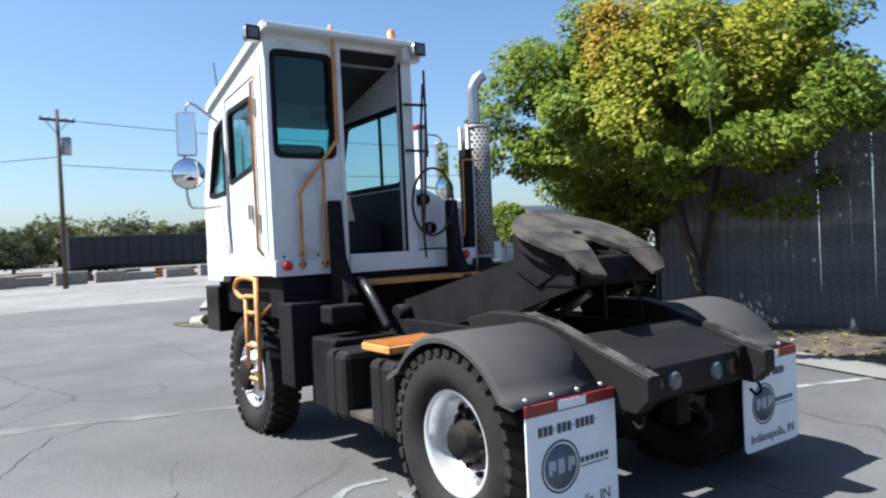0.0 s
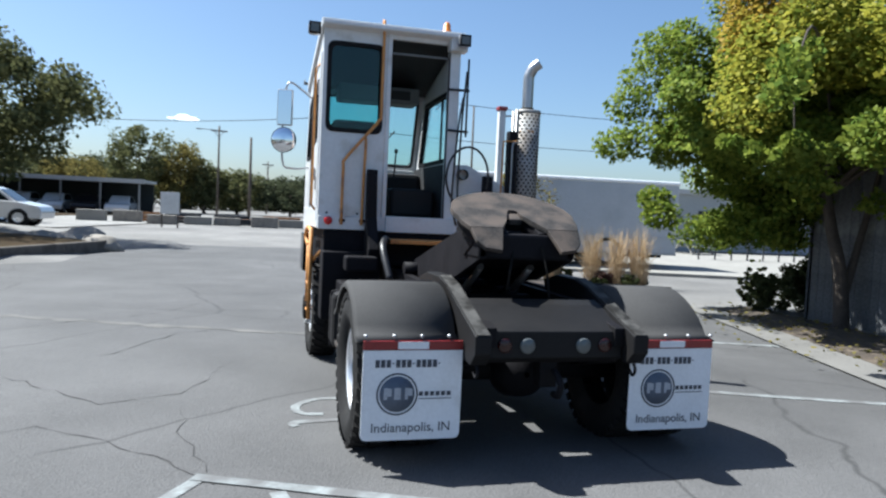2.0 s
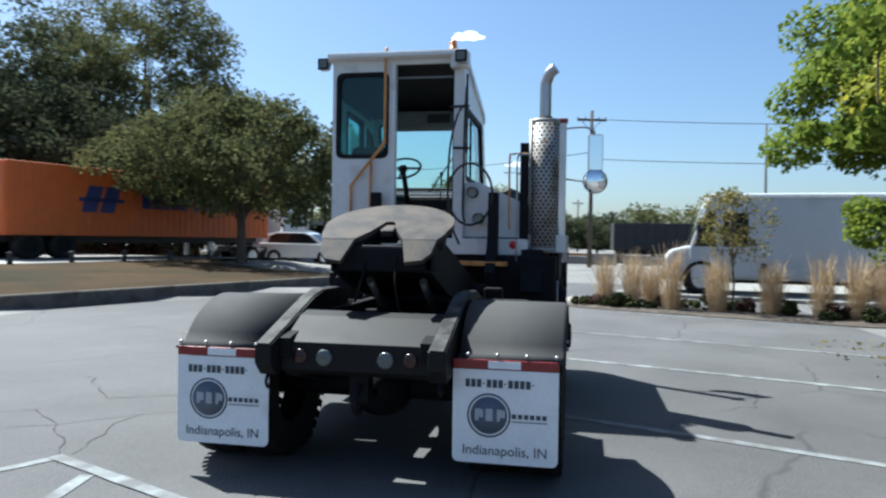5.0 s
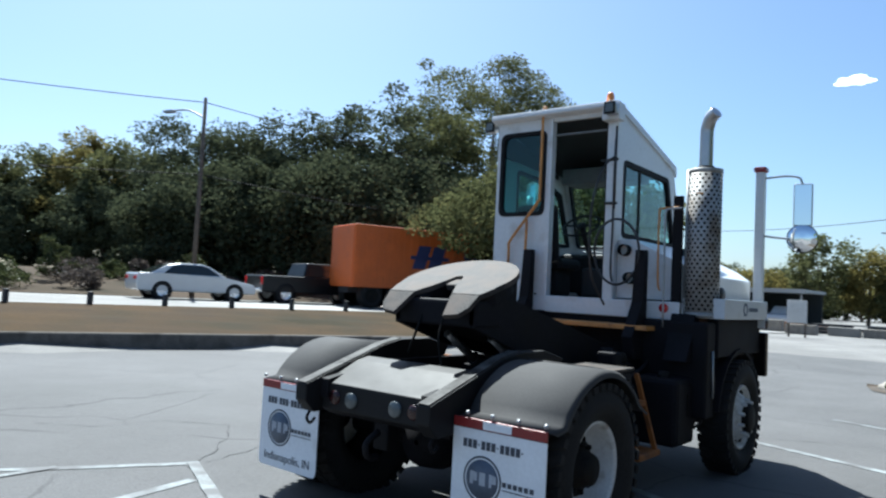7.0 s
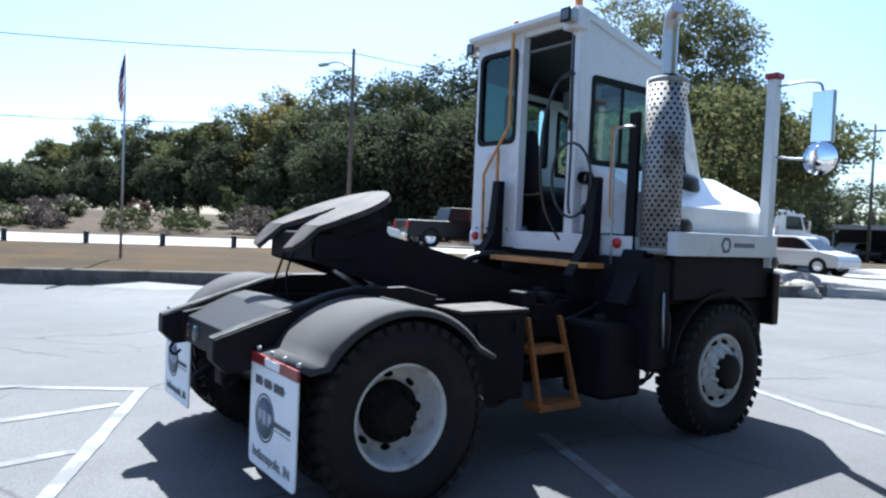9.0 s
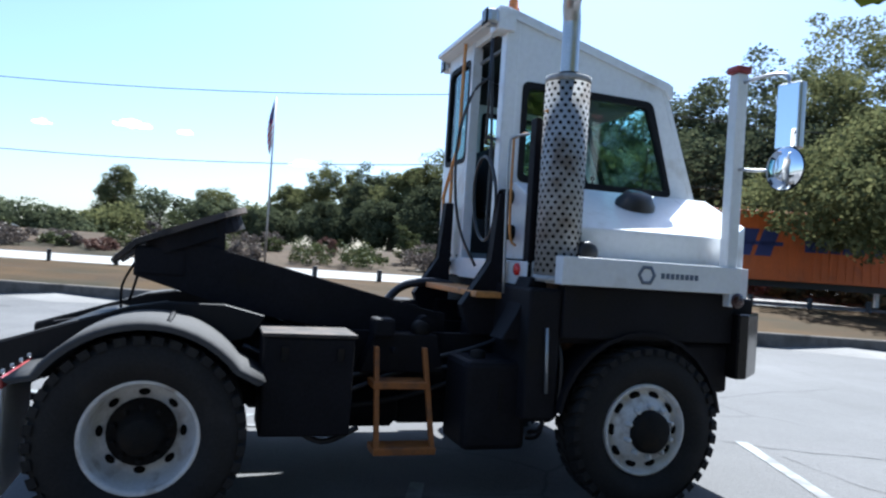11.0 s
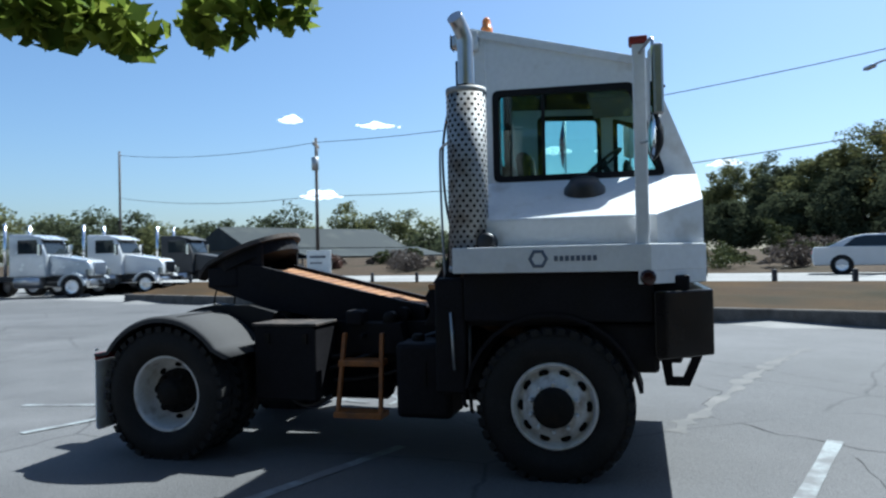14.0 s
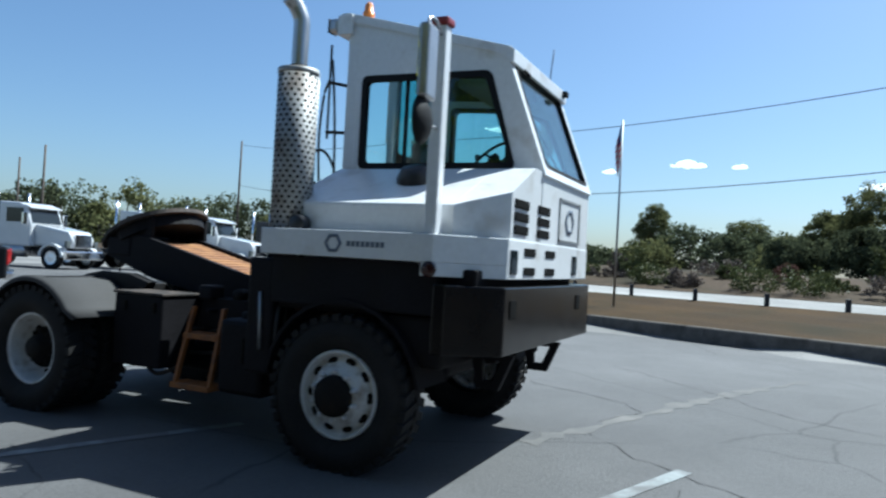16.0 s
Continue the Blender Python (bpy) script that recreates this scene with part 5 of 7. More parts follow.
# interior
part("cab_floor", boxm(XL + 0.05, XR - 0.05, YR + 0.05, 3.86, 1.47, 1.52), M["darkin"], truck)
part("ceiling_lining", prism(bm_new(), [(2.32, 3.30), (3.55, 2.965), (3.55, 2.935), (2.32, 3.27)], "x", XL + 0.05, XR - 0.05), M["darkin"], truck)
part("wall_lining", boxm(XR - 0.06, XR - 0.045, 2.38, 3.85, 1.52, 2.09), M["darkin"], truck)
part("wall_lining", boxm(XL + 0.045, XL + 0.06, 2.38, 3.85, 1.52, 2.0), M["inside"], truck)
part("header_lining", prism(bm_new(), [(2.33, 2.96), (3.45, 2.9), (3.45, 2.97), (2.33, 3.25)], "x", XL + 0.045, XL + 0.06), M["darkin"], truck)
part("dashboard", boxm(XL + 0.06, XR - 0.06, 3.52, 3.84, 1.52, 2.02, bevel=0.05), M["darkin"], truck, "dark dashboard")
part("overhead_box", boxm(-0.95, -0.05, 3.15, 3.5, 2.78, 2.96, bevel=0.02), M["inside"], truck, "grey overhead console")
part("console_grille", boxm(-0.42, -0.16, 3.14, 3.15, 2.82, 2.92, bevel=0.004), M["darkin"], truck)
st = part("driver_seat", boxm(-1.10, -0.62, 2.62, 3.1, 1.80, 1.92, bevel=0.05), M["seat"], truck, "dark cloth driver seat")
part("backrest", boxm(-1.10, -0.62, 2.50, 2.63, 1.88, 2.48, bevel=0.06, m=Matrix.Translation((0, 2.6, 2)) @ Matrix.Rotation(radians(8), 4, "X") @ Matrix.Translation((0, -2.6, -2))), M["seat"], st)
part("pedestal", boxm(-1.0, -0.7, 2.7, 3.0, 1.52, 1.81, bevel=0.02), M["darkin"], st)
sw = part("steering_column", tube(bm_new(), [(-0.72, 3.5, 1.95), (-0.72, 3.23, 2.32)], 0.03, 10), M["darkin"], truck)
bm = bm_new()
pts = [(0.21 * math.cos(2 * math.pi * i / 28), 0.21 * math.sin(2 * math.pi * i / 28), 0) for i in range(29)]
tube(bm, pts, 0.013, 8)
tube(bm, [(-0.2, 0, 0), (0.2, 0, 0)], 0.012, 6)
tube(bm, [(0, -0.2, 0), (0, 0.02, 0)], 0.012, 6)
lathe(bm, [(-0.03, 0.001), (-0.03, 0.05), (0.015, 0.05), (0.015, 0.001)], 14, axis="z")
bmesh.ops.transform(bm, matrix=Matrix.Translation((-0.72, 3.23, 2.32)) @ Matrix.Rotation(radians(38), 4, "X"), verts=bm.verts)
part("steering_wheel", bm, M["darkin"], sw, "black steering wheel")
part("gear_lever", tube(bm_new(), [(-0.3, 3.3, 1.6), (-0.27, 3.27, 2.25)], 0.009, 6), M["darkin"], truck)
part("lever_knob", lathe(bm_new(), [(2.23, 0.001), (2.235, 0.02), (2.27, 0.022), (2.285, 0.001)], 10, (-0.27, 3.27, 0), "z"), M["darkin"], truck)
part("side_console", boxm(-0.42, XR - 0.1, 2.7, 3.5, 1.52, 1.82, bevel=0.03), M["darkin"], truck)

# orange grab rails on the rear panel
rail = part("rear_grab_rail", tube(bm_new(), curve_pts([(-0.65, YR - 0.005, 3.41), (-0.65, YR - 0.055, 3.35), (-0.65, YR - 0.06, 2.55), (-0.665, YR - 0.06, 2.46), (-0.80, YR - 0.06, 2.29), (-0.985, YR - 0.055, 2.06), (-1.0, YR - 0.05, 1.96), (-1.0, YR - 0.04, 1.42)], 4), 0.015, 8), M["orange"], truck, "bent orange grab rail on the cab rear")
part("rail_leg", tube(bm_new(), curve_pts([(-0.80, YR - 0.06, 2.29), (-0.79, YR - 0.06, 2.22), (-0.795, YR - 0.055, 1.9), (-0.80, YR - 0.04, 1.42)], 4), 0.015, 8), M["orange"], rail)
part("stack_grab_rail", tube(bm_new(), curve_pts([(0.62, 2.22, 1.62), (0.62, 2.17, 1.72), (0.62, 2.16, 2.28), (0.645, 2.16, 2.34), (0.79, 2.18, 2.35)], 4), 0.009, 8), M["orange"], truck, "thin orange grab rail by the exhaust")

# exhaust: perforated shell open towards the cab, muffler, pipe, bracket
mz0, mz1, mr, mx, my = 1.40, 2.70, 0.142, 0.945, 2.37
g0, g1 = radians(-150), radians(140)


def shell(bm, r0, r1, z0, z1, n=40):
    """Part of an upright pipe wall, with thickness."""
    rows = []
    for i in range(n + 1):
        a = g0 + (g1 - g0) * i / n
        c, t = math.cos(a), math.sin(a)
        rows.append([bm.verts.new((mx + r * c, my + r * t, z)) for r, z in ((r0, z0), (r1, z0), (r1, z1), (r0, z1))])
    for a, b in zip(rows, rows[1:]):
        for k in range(4):
            f = bm.faces.new((a[k], a[(k + 1) % 4], b[(k + 1) % 4], b[k]))
            f.smooth = k in (1, 3)
    bm.faces.new(rows[0])
    bm.faces.new(rows[-1][::-1])
    bmesh.ops.recalc_face_normals(bm, faces=bm.faces)
    return bm


muf = part("muffler_guard", shell(bm_new(), mr - 0.005, mr, mz0, mz1), M["muffler"], truck, "perforated steel muffler guard open on the inner side")
for z in (mz0 + 0.02, mz1 - 0.02):
    part("guard_band", shell(bm_new(), mr - 0.002, mr + 0.004, z - 0.02, z + 0.02), M["muffler"], muf)
for a in (g0, g1):
    c = Vector((mx + mr * math.cos(a), my + mr * math.sin(a), 0))
    t = Vector((-math.sin(a), math.cos(a), 0)) * (0.018 if a == g1 else -0.018)
    part("guard_edge", tube(bm_new(), [c + t + Vector((0, 0, mz0)), c + t + Vector((0, 0, mz1))], 0.016, 8), M["galv"], muf, "pale folded edge of the guard")
# flat black discs on the shell paint the dark of the perforations
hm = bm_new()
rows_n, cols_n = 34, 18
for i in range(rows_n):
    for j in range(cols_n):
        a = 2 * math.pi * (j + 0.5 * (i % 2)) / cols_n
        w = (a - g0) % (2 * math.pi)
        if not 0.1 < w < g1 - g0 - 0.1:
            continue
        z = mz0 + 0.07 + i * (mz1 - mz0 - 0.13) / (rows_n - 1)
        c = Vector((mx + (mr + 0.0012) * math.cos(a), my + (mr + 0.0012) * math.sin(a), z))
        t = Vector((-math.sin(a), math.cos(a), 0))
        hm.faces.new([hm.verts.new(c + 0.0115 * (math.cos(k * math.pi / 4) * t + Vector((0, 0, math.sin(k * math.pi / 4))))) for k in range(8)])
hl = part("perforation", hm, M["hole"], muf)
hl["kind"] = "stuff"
part("muffler_core", lathe(bm_new(), [(mz0, 0.001), (mz0, 0.10), (mz1 - 0.16, 0.10), (mz1 - 0.06, 0.068), (mz1 - 0.02, 0.066), (mz1 - 0.02, 0.001)], 24, (mx, my, 0), "z"), M["muffler"], muf, "stained steel muffler body")
part("exhaust_pipe", tube(bm_new(), curve_pts([(mx, my, 2.62), (mx, my, 2.9), (mx, my, 3.04), (mx + 0.01, my - 0.008, 3.09), (mx + 0.04, my - 0.03, 3.155), (mx + 0.095, my - 0.05, 3.20)], 6), 0.057, 18), M["steel"], muf, "bright bent exhaust pipe")
part("pipe_clamp", lathe(bm_new(), [(2.67, 0.058), (2.67, 0.07), (2.73, 0.07), (2.73, 0.058)], 20, (mx, my, 0), "z"), M["hub"], muf)
part("orange_strap", tube(bm_new(), [(mx - 0.10, my - 0.09, 2.47), (mx - 0.03, my - 0.13, 2.48), (mx + 0.03, my - 0.14, 2.47)], 0.011, 6), M["orange"], muf, "short orange strap round the muffler")
part("lower_pipe", tube(bm_new(), curve_pts([(mx, my, 1.45), (mx, my, 1.2), (mx - 0.05, my + 0.1, 1.05), (mx - 0.3, my + 0.3, 0.95)], 5), 0.06, 14), M["rustpipe"], muf)
part("stack_mount", prism(bm_new(), [(0.715, 2.235), (0.80, 2.235), (0.80, 2.27), (0.75, 2.27), (0.75, 2.34), (0.715, 2.34)], "z", 1.10, 2.46, 0.004), M["black"], truck, "black stack mounting angle")
part("stack_foot", prism(bm_new(), [(2.02, 1.02), (2.30, 1.02), (2.30, 1.42), (2.2, 1.42), (2.12, 1.2)], "x", 0.74, 0.95, 0.01), M["black"], truck)

# mirrors
mp = part("mirror_post", boxm(1.045, 1.13, 3.52, 3.605, 1.55, 2.86, bevel=0.010), M["white"], truck, "white square mirror post on the apron")
part("post_lamp", boxm(1.03, 1.145, 3.50, 3.62, 2.86, 2.91, bevel=0.012), M["red"], mp, "red lamp on the post")
part("mirror_arm", tube(bm_new(), curve_pts([(1.13, 3.57, 2.80), (1.3, 3.62, 2.82), (1.42, 3.64, 2.80), (1.45, 3.64, 2.74)], 4), 0.011, 8), M["steel"], mp)
part("mirror_arm", tube(bm_new(), curve_pts([(1.13, 3.57, 2.22), (1.3, 3.6, 2.2), (1.45, 3.64, 2.2)], 4), 0.011, 8), M["steel"], mp)
part("mirror_arm", tube(bm_new(), [(1.45, 3.655, 2.74), (1.45, 3.655, 2.1)], 0.011, 8), M["steel"], mp)
def mirror_set(cx, cy, zr0, zr1, zc, turn, parent):
    Mx = Matrix.Translation((cx, cy, 0)) @ Matrix.Rotation(radians(turn), 4, "Z")
    bm = boxm(-0.085, 0.085, -0.012, 0.05, zr0, zr1, bevel=0.015)
    bmesh.ops.transform(bm, matrix=Mx, verts=bm.verts)
    h = part("mirror_head", bm, M["steel"], parent, "steel-backed rectangular mirror")
    bm = boxm(-0.075, 0.075, -0.017, -0.013, zr0 + 0.012, zr1 - 0.012)
    bmesh.ops.transform(bm, matrix=Mx, verts=bm.verts)
    part("mirror_glass", bm, M["mirror"], h)
    bm = lathe(bm_new(), [(0.05, 0.001), (0.045, 0.065), (0.02, 0.12), (-0.005, 0.142), (-0.012, 0.14), (-0.012, 0.132)], 30, (0, 0, zc), "y")
    bmesh.ops.transform(bm, matrix=Mx, verts=bm.verts)
    h2 = part("convex_mirror", bm, M["gasket"], parent, "round convex mirror")
    bm = lathe(bm_new(), [(-0.012, 0.134), (-0.022, 0.11), (-0.03, 0.065), (-0.033, 0.001)], 30, (0, 0, zc), "y")
    bmesh.ops.transform(bm, matrix=Mx, verts=bm.verts)
    part("mirror_glass", bm, M["mirror"], h2)
mirror_set(1.46, 3.64, 2.32, 2.74, 2.20, 8, mp)
la = part("mirror_arm_left", tube(bm_new(), curve_pts([(XL, 3.46, 2.80), (-1.40, 3.48, 2.93), (-1.48, 3.47, 2.95), (-1.52, 3.47, 2.86)], 4), 0.012, 8), M["steel"], truck, "steel mirror bracket")
part("lower_arm", tube(bm_new(), curve_pts([(XL, 3.5, 2.02), (-1.42, 3.48, 2.0), (-1.53, 3.47, 2.1), (-1.53, 3.47, 2.82)], 4), 0.012, 8), M["steel"], la)
mirror_set(-1.52, 3.44, 2.47, 2.87, 2.31, -14, la)

# air lines behind the cab
al = part("air_line_mast", tube(bm_new(), [(0.20, 2.12, 2.35), (0.20, 2.12, 3.12)], 0.011, 8), M["hose"], truck, "black air line mast with looped hoses")
part("mast_arm", tube(bm_new(), [(0.02, 2.2, 2.82), (0.22, 2.12, 2.81)], 0.014, 8), M["hose"], al)
part("mast_arm", tube(bm_new(), [(0.05, 2.24, 2.42), (0.22, 2.12, 2.40)], 0.014, 8), M["hose"], al)
part("hose", tube(bm_new(), curve_pts([(0.20, 2.12, 2.84), (0.13, 2.02, 2.72), (0.07, 1.95, 2.4), (0.05, 1.96, 2.0), (0.06, 2.02, 1.7), (0.14, 2.12, 1.46)], 6), 0.011, 8), M["hose"], al)
part("hose", tube(bm_new(), curve_pts([(0.19, 2.13, 3.0), (0.172, 2.16, 2.6), (0.165, 2.18, 2.2), (0.16, 2.18, 1.8), (0.18, 2.18, 1.68)], 6), 0.011, 8), M["hose"], al)
part("hose", tube(bm_new(), curve_pts([(0.24 + 0.22 * math.cos(a), 2.12 - 0.02 * math.sin(a), 1.95 + 0.30 * math.sin(a)) for a in [radians(30 * i - 60) for i in range(13)]], 3), 0.012, 8), M["hose"], al, "looped black hose")
for x, z in ((0.24, 1.98), (0.30, 1.72)):
    part("glad_hand", lathe(bm_new(), [(2.24, 0.05), (2.27, 0.055), (2.33, 0.055)], 16, (x, 0, z), "y"), M["hub"], al, "dark air coupling")
part("tall_handrail", tube(bm_new(), curve_pts([(0.70, 2.12, 1.3), (0.70, 2.1, 2.0), (0.70, 2.1, 2.28), (0.73, 2.12, 2.33), (0.82, 2.18, 2.34)], 4), 0.009, 8), M["galv"], truck)


# ---- trees and plants ----
def leaves(rng, centres, spreads, per, size, jitter=0.35, keep=None, face=None):
    """Small four-cornered leaves scattered round centres; face turns their blades towards a side."""
    n = len(centres) * per
    c = np.repeat(np.asarray(centres, float), per, 0)
    s = np.repeat(np.asarray(spreads, float), per, 0)
    d = rng.normal(size=(n, 3))
    d /= np.linalg.norm(d, axis=1)[:, None] + 1e-9
    p = c + d * s[:, None] * rng.uniform(0.25, 1.0, (n, 1)) ** 0.6 * np.array([1, 1, 0.75])
    if keep is not None:
        p = p[keep(p)]
        n = len(p)
    a = rng.normal(size=(n, 3))
    if face is not None:
        w = rng.normal(size=(n, 3)) * 0.55 + face(p)
        a = np.cross(a, w)
        b = np.cross(w, a)
    else:
        b = np.cross(a, rng.normal(size=(n, 3)))
    a /= np.linalg.norm(a, axis=1)[:, None] + 1e-9
    b /= np.linalg.norm(b, axis=1)[:, None] + 1e-9
    k = size * (1 + jitter * rng.uniform(-1, 1, (n, 1)))
    a, b = a * k * 0.5, b * k * 0.34
    nrm = np.cross(a, b)
    nrm = nrm / (np.linalg.norm(nrm, axis=1)[:, None] + 1e-9) * k * 0.10
    v = np.stack([p - a, p + b * 1.0 - nrm, p + a, p - b - nrm], 1).reshape(-1, 3)
    f = np.arange(4 * n).reshape(-1, 4)
    return v, f


def leaf_mesh(name, v, f, material):
    me = bpy.data.meshes.new(name)
    me.vertices.add(len(v))
    me.vertices.foreach_set("co", v.ravel())
    me.loops.add(f.size)
    me.loops.foreach_set("vertex_index", f.ravel().astype(np.int32))
    me.polygons.add(len(f))
    me.polygons.foreach_set("loop_start", (np.arange(len(f)) * 4).astype(np.int32))
    me.update(calc_edges=True)
    me.materials.append(material)
    return me


def crown_points(rng, n, rx, ry, rz, cz, lump=0.25):
    """Clump centres in an uneven ellipsoid, mostly near its skin."""
    d = rng.normal(size=(n, 3))
    d /= np.linalg.norm(d, axis=1)[:, None]
    lobes = rng.normal(size=(7, 3))
    lobes /= np.linalg.norm(lobes, axis=1)[:, None]
    swell = 1 + lump * (np.maximum(0, d @ lobes.T) ** 6).max(1) - lump * 0.6 * rng.uniform(0, 1, n)
    r = rng.uniform(0.3, 1.0, n) ** 0.45 * swell
    return d * r[:, None] * np.array([rx, ry, rz]) + np.array([0, 0, cz])


def tree(x, y, z, h, rx, ry, trunk, n, per, size, material, label, seed, base=0.25, spread=None, limbs=7, group="", name="tree"):
    """A tapered trunk with limbs and a crown of many leaves."""
    rng = np.random.default_rng(seed)
    t = thing(name, label, "tree", (x, y, z), 0, group)
    rz = h * (1 - base) / 2
    cz = h - rz
    pts = crown_points(rng, n, rx, ry, rz, cz)
    if spread is None:
        spread = min(rx, rz) * 0.22
    bm = bm_new()
    top = cz + rz * 0.35
    path = [(0, 0, -0.1), (0.03 * h * rng.uniform(-.5, .5), 0.03 * h * rng.uniform(-.5, .5), h * base * 0.6), (0.05 * h * rng.uniform(-.6, .6), 0.05 * h * rng.uniform(-.6, .6), cz * 0.8), (0, 0, top)]
    tube(bm, curve_pts(path, 4), trunk, 9, trunk * 0.25)
    for i in range(limbs):
        q = pts[rng.integers(len(pts))] * np.array([0.75, 0.75, 1])
        s = Vector((0, 0, h * base * rng.uniform(0.7, 1.3)))
        m = s.lerp(Vector(q), 0.5) + Vector((0, 0, 0.04 * h))
        tube(bm, curve_pts([s, m, q], 4), trunk * 0.5, 6, trunk * 0.08)
    part("trunk", bm, M["bark"], t)
    sp = rng.uniform(0.6, 1.3, len(pts)) * spread
    mid = np.array([0, 0, cz])
    v, f = leaves(rng, pts, sp, per, size, face=lambda p: 0.5 * (p - mid) / (np.linalg.norm(p - mid, axis=1)[:, None] + 1e-9) + np.array([0, 0, 0.4]))
    ob = new("crown", leaf_mesh("crown", v, f, material))
    ob.parent = t
    return t


MAPLE = np.array([7.1, 4.2, 0.02])
CROWN = np.array([6.85, 4.75, 3.35])


def head_room(p):
    """The crown is pruned high over the stalls and the strip by the lot, and hangs low on the far side."""
    low = np.where((p[:, 1] < 6.35) & (p[:, 0] < 6.4), np.maximum(2.25, 2.0 + 0.46 * (6.0 - p[:, 0])), np.where(p[:, 1] < 5.2, 1.75, 1.15))
    low = low + 0.2 * np.sin(2.3 * p[:, 0] + 1.1 * p[:, 1]) * np.sin(1.7 * p[:, 1] - 0.8 * p[:, 0])
    return p[:, 2] > low


def maple_tree():
    """Broad round crown of many leafy boughs, each bough a dome of leaves; one bough has turned orange."""
    rng = np.random.default_rng(5)
    t = thing("tree", "broad green maple turning yellow, beside the car park", "tree", tuple(MAPLE))
    n = 230
    k = np.arange(n) + 0.5
    up = 1 - 2 * k / n
    a = math.pi * (1 + 5 ** 0.5) * k
    d = np.stack([np.sqrt(1 - up * up) * np.cos(a), np.sqrt(1 - up * up) * np.sin(a), up], 1)
    d += rng.normal(0, 0.12, d.shape)
    r = rng.uniform(0.70, 1.0, n)
    r = r * 1 - 0.45 * np.maximum(0, d[:, 2])
    c = CROWN + d * r[:, None] * np.array([2.95, 2.95, 3.6])
    inner = CROWN + rng.normal(0, 1, (60, 3)) * np.array([1.0, 1.0, 0.85])
    thin = np.stack([rng.uniform(4.9, 7.2, 24), rng.uniform(0.5, 2.5, 24), rng.uniform(2.7, 5.7, 24)], 1)
    skirt = np.stack([rng.uniform(6.3, 8.6, 16), rng.uniform(5.3, 7.0, 16), rng.uniform(1.3, 2.2, 16)], 1)
    size = np.concatenate([rng.uniform(0.34, 0.62, n), rng.uniform(0.5, 0.8, 60), rng.uniform(0.3, 0.55, 24), rng.uniform(0.35, 0.6, 16)])
    c = np.concatenate([c, inner, thin, skirt])
    away = lambda p: 0.75 * (p - CROWN) / (np.linalg.norm(p - CROWN, axis=1)[:, None] + 1e-9) + np.array([-0.12, 0.0, 0.75])
    warm = np.linalg.norm(c - np.array([5.0, 4.1, 4.75]), axis=1) < 0.62
    mid = (np.linalg.norm((c - np.array([5.0, 3.0, 4.4])) * np.array([1, 1, 1.2]), axis=1) < 1.75) & ~warm
    for nm, sel, mt, label in (("crown", ~(warm | mid), "leaf", ""), ("yellowing_bough", mid, "leafy", "bough of yellow-green leaves"), ("turning_bough", warm, "leafw", "small bough of orange-yellow leaves")):
        v, f = leaves(rng, c[sel], size[sel], 640, 0.09, keep=head_room, face=away)
        ob = new(nm, leaf_mesh(nm, v - MAPLE, f, M[mt]))
        ob.parent = t
        if label:
            tagged(ob, label)
    bm = bm_new()
    tube(bm, curve_pts([(0, 0, -0.1), (-0.08, 0.02, 0.9), (-0.22, 0.2, 1.9), (-0.25, 0.45, 3.6), (-0.25, 0.5, 5.2)], 4), 0.13, 9, 0.03)
    tube(bm, curve_pts([(-0.02, 0, 0.5), (0.14, -0.05, 1.3), (0.25, -0.2, 2.3), (0.4, -0.4, 3.6)], 4), 0.075, 8, 0.02)
    for q in c[rng.integers(0, n, 12)]:
        q = Vector(q - MAPLE)
        if q.z < 2.4:
            continue
        s0 = Vector((-0.2, 0.25, rng.uniform(1.9, 3.0)))
        tube(bm, curve_pts([s0, s0.lerp(q, 0.5) + Vector((0, 0, 0.25)), s0.lerp(q, 0.92)], 4), 0.05, 6, 0.01)
    part("trunk", bm, M["barkd"], t)
    return t


maple = maple_tree()
rng = np.random.default_rng(15)
# a drooping spray over the stalls
lob = np.array([[3.75, 1.5, 2.42], [3.9, 1.38, 2.4], [3.62, 1.7, 2.38], [3.6, 1.45, 2.5], [3.5, 2.0, 2.42], [3.35, 2.2, 2.52], [3.5, 1.5, 3.2], [3.3, 1.35, 2.95], [3.7, 1.8, 3.4], [4.1, 2.0, 3.6]])
lv, lf = leaves(rng, lob, np.array([0.15] * 6 + [0.24] * 4), 110, 0.095)
spray = new("crown", leaf_mesh("crown", lv - MAPLE, lf, M["leaf"]))
spray.parent = maple
part("limb", tube(bm_new(), curve_pts([(-0.2, 0.2, 2.6), (-1.5, -0.9, 3.8), (-2.8, -2.05, 3.9), (-3.4, -2.55, 3.2), (-3.45, -2.65, 2.5)], 4), 0.024, 7, 0.006), M["barkd"], maple)
tree(-12.2, 22.0, 0.40, 6.5, 5.3, 4.6, 0.24, 220, 170, 0.17, M["leafm"], "low spreading olive-leaved tree on the dry verge", 8, 0.32, 0.75, 9)
tree(4.5, 11.35, 0.03, 2.75, 0.8, 0.8, 0.028, 46, 34, 0.075, M["leafo"], "thin young tree with sparse brownish leaves in the bed", 9, 0.42, 0.26, 9)


def at_bearing(b, d, ox=4.0, oy=-2.0):
    w = radians(b)
    return ox - d * math.sin(w), oy + d * math.cos(w)


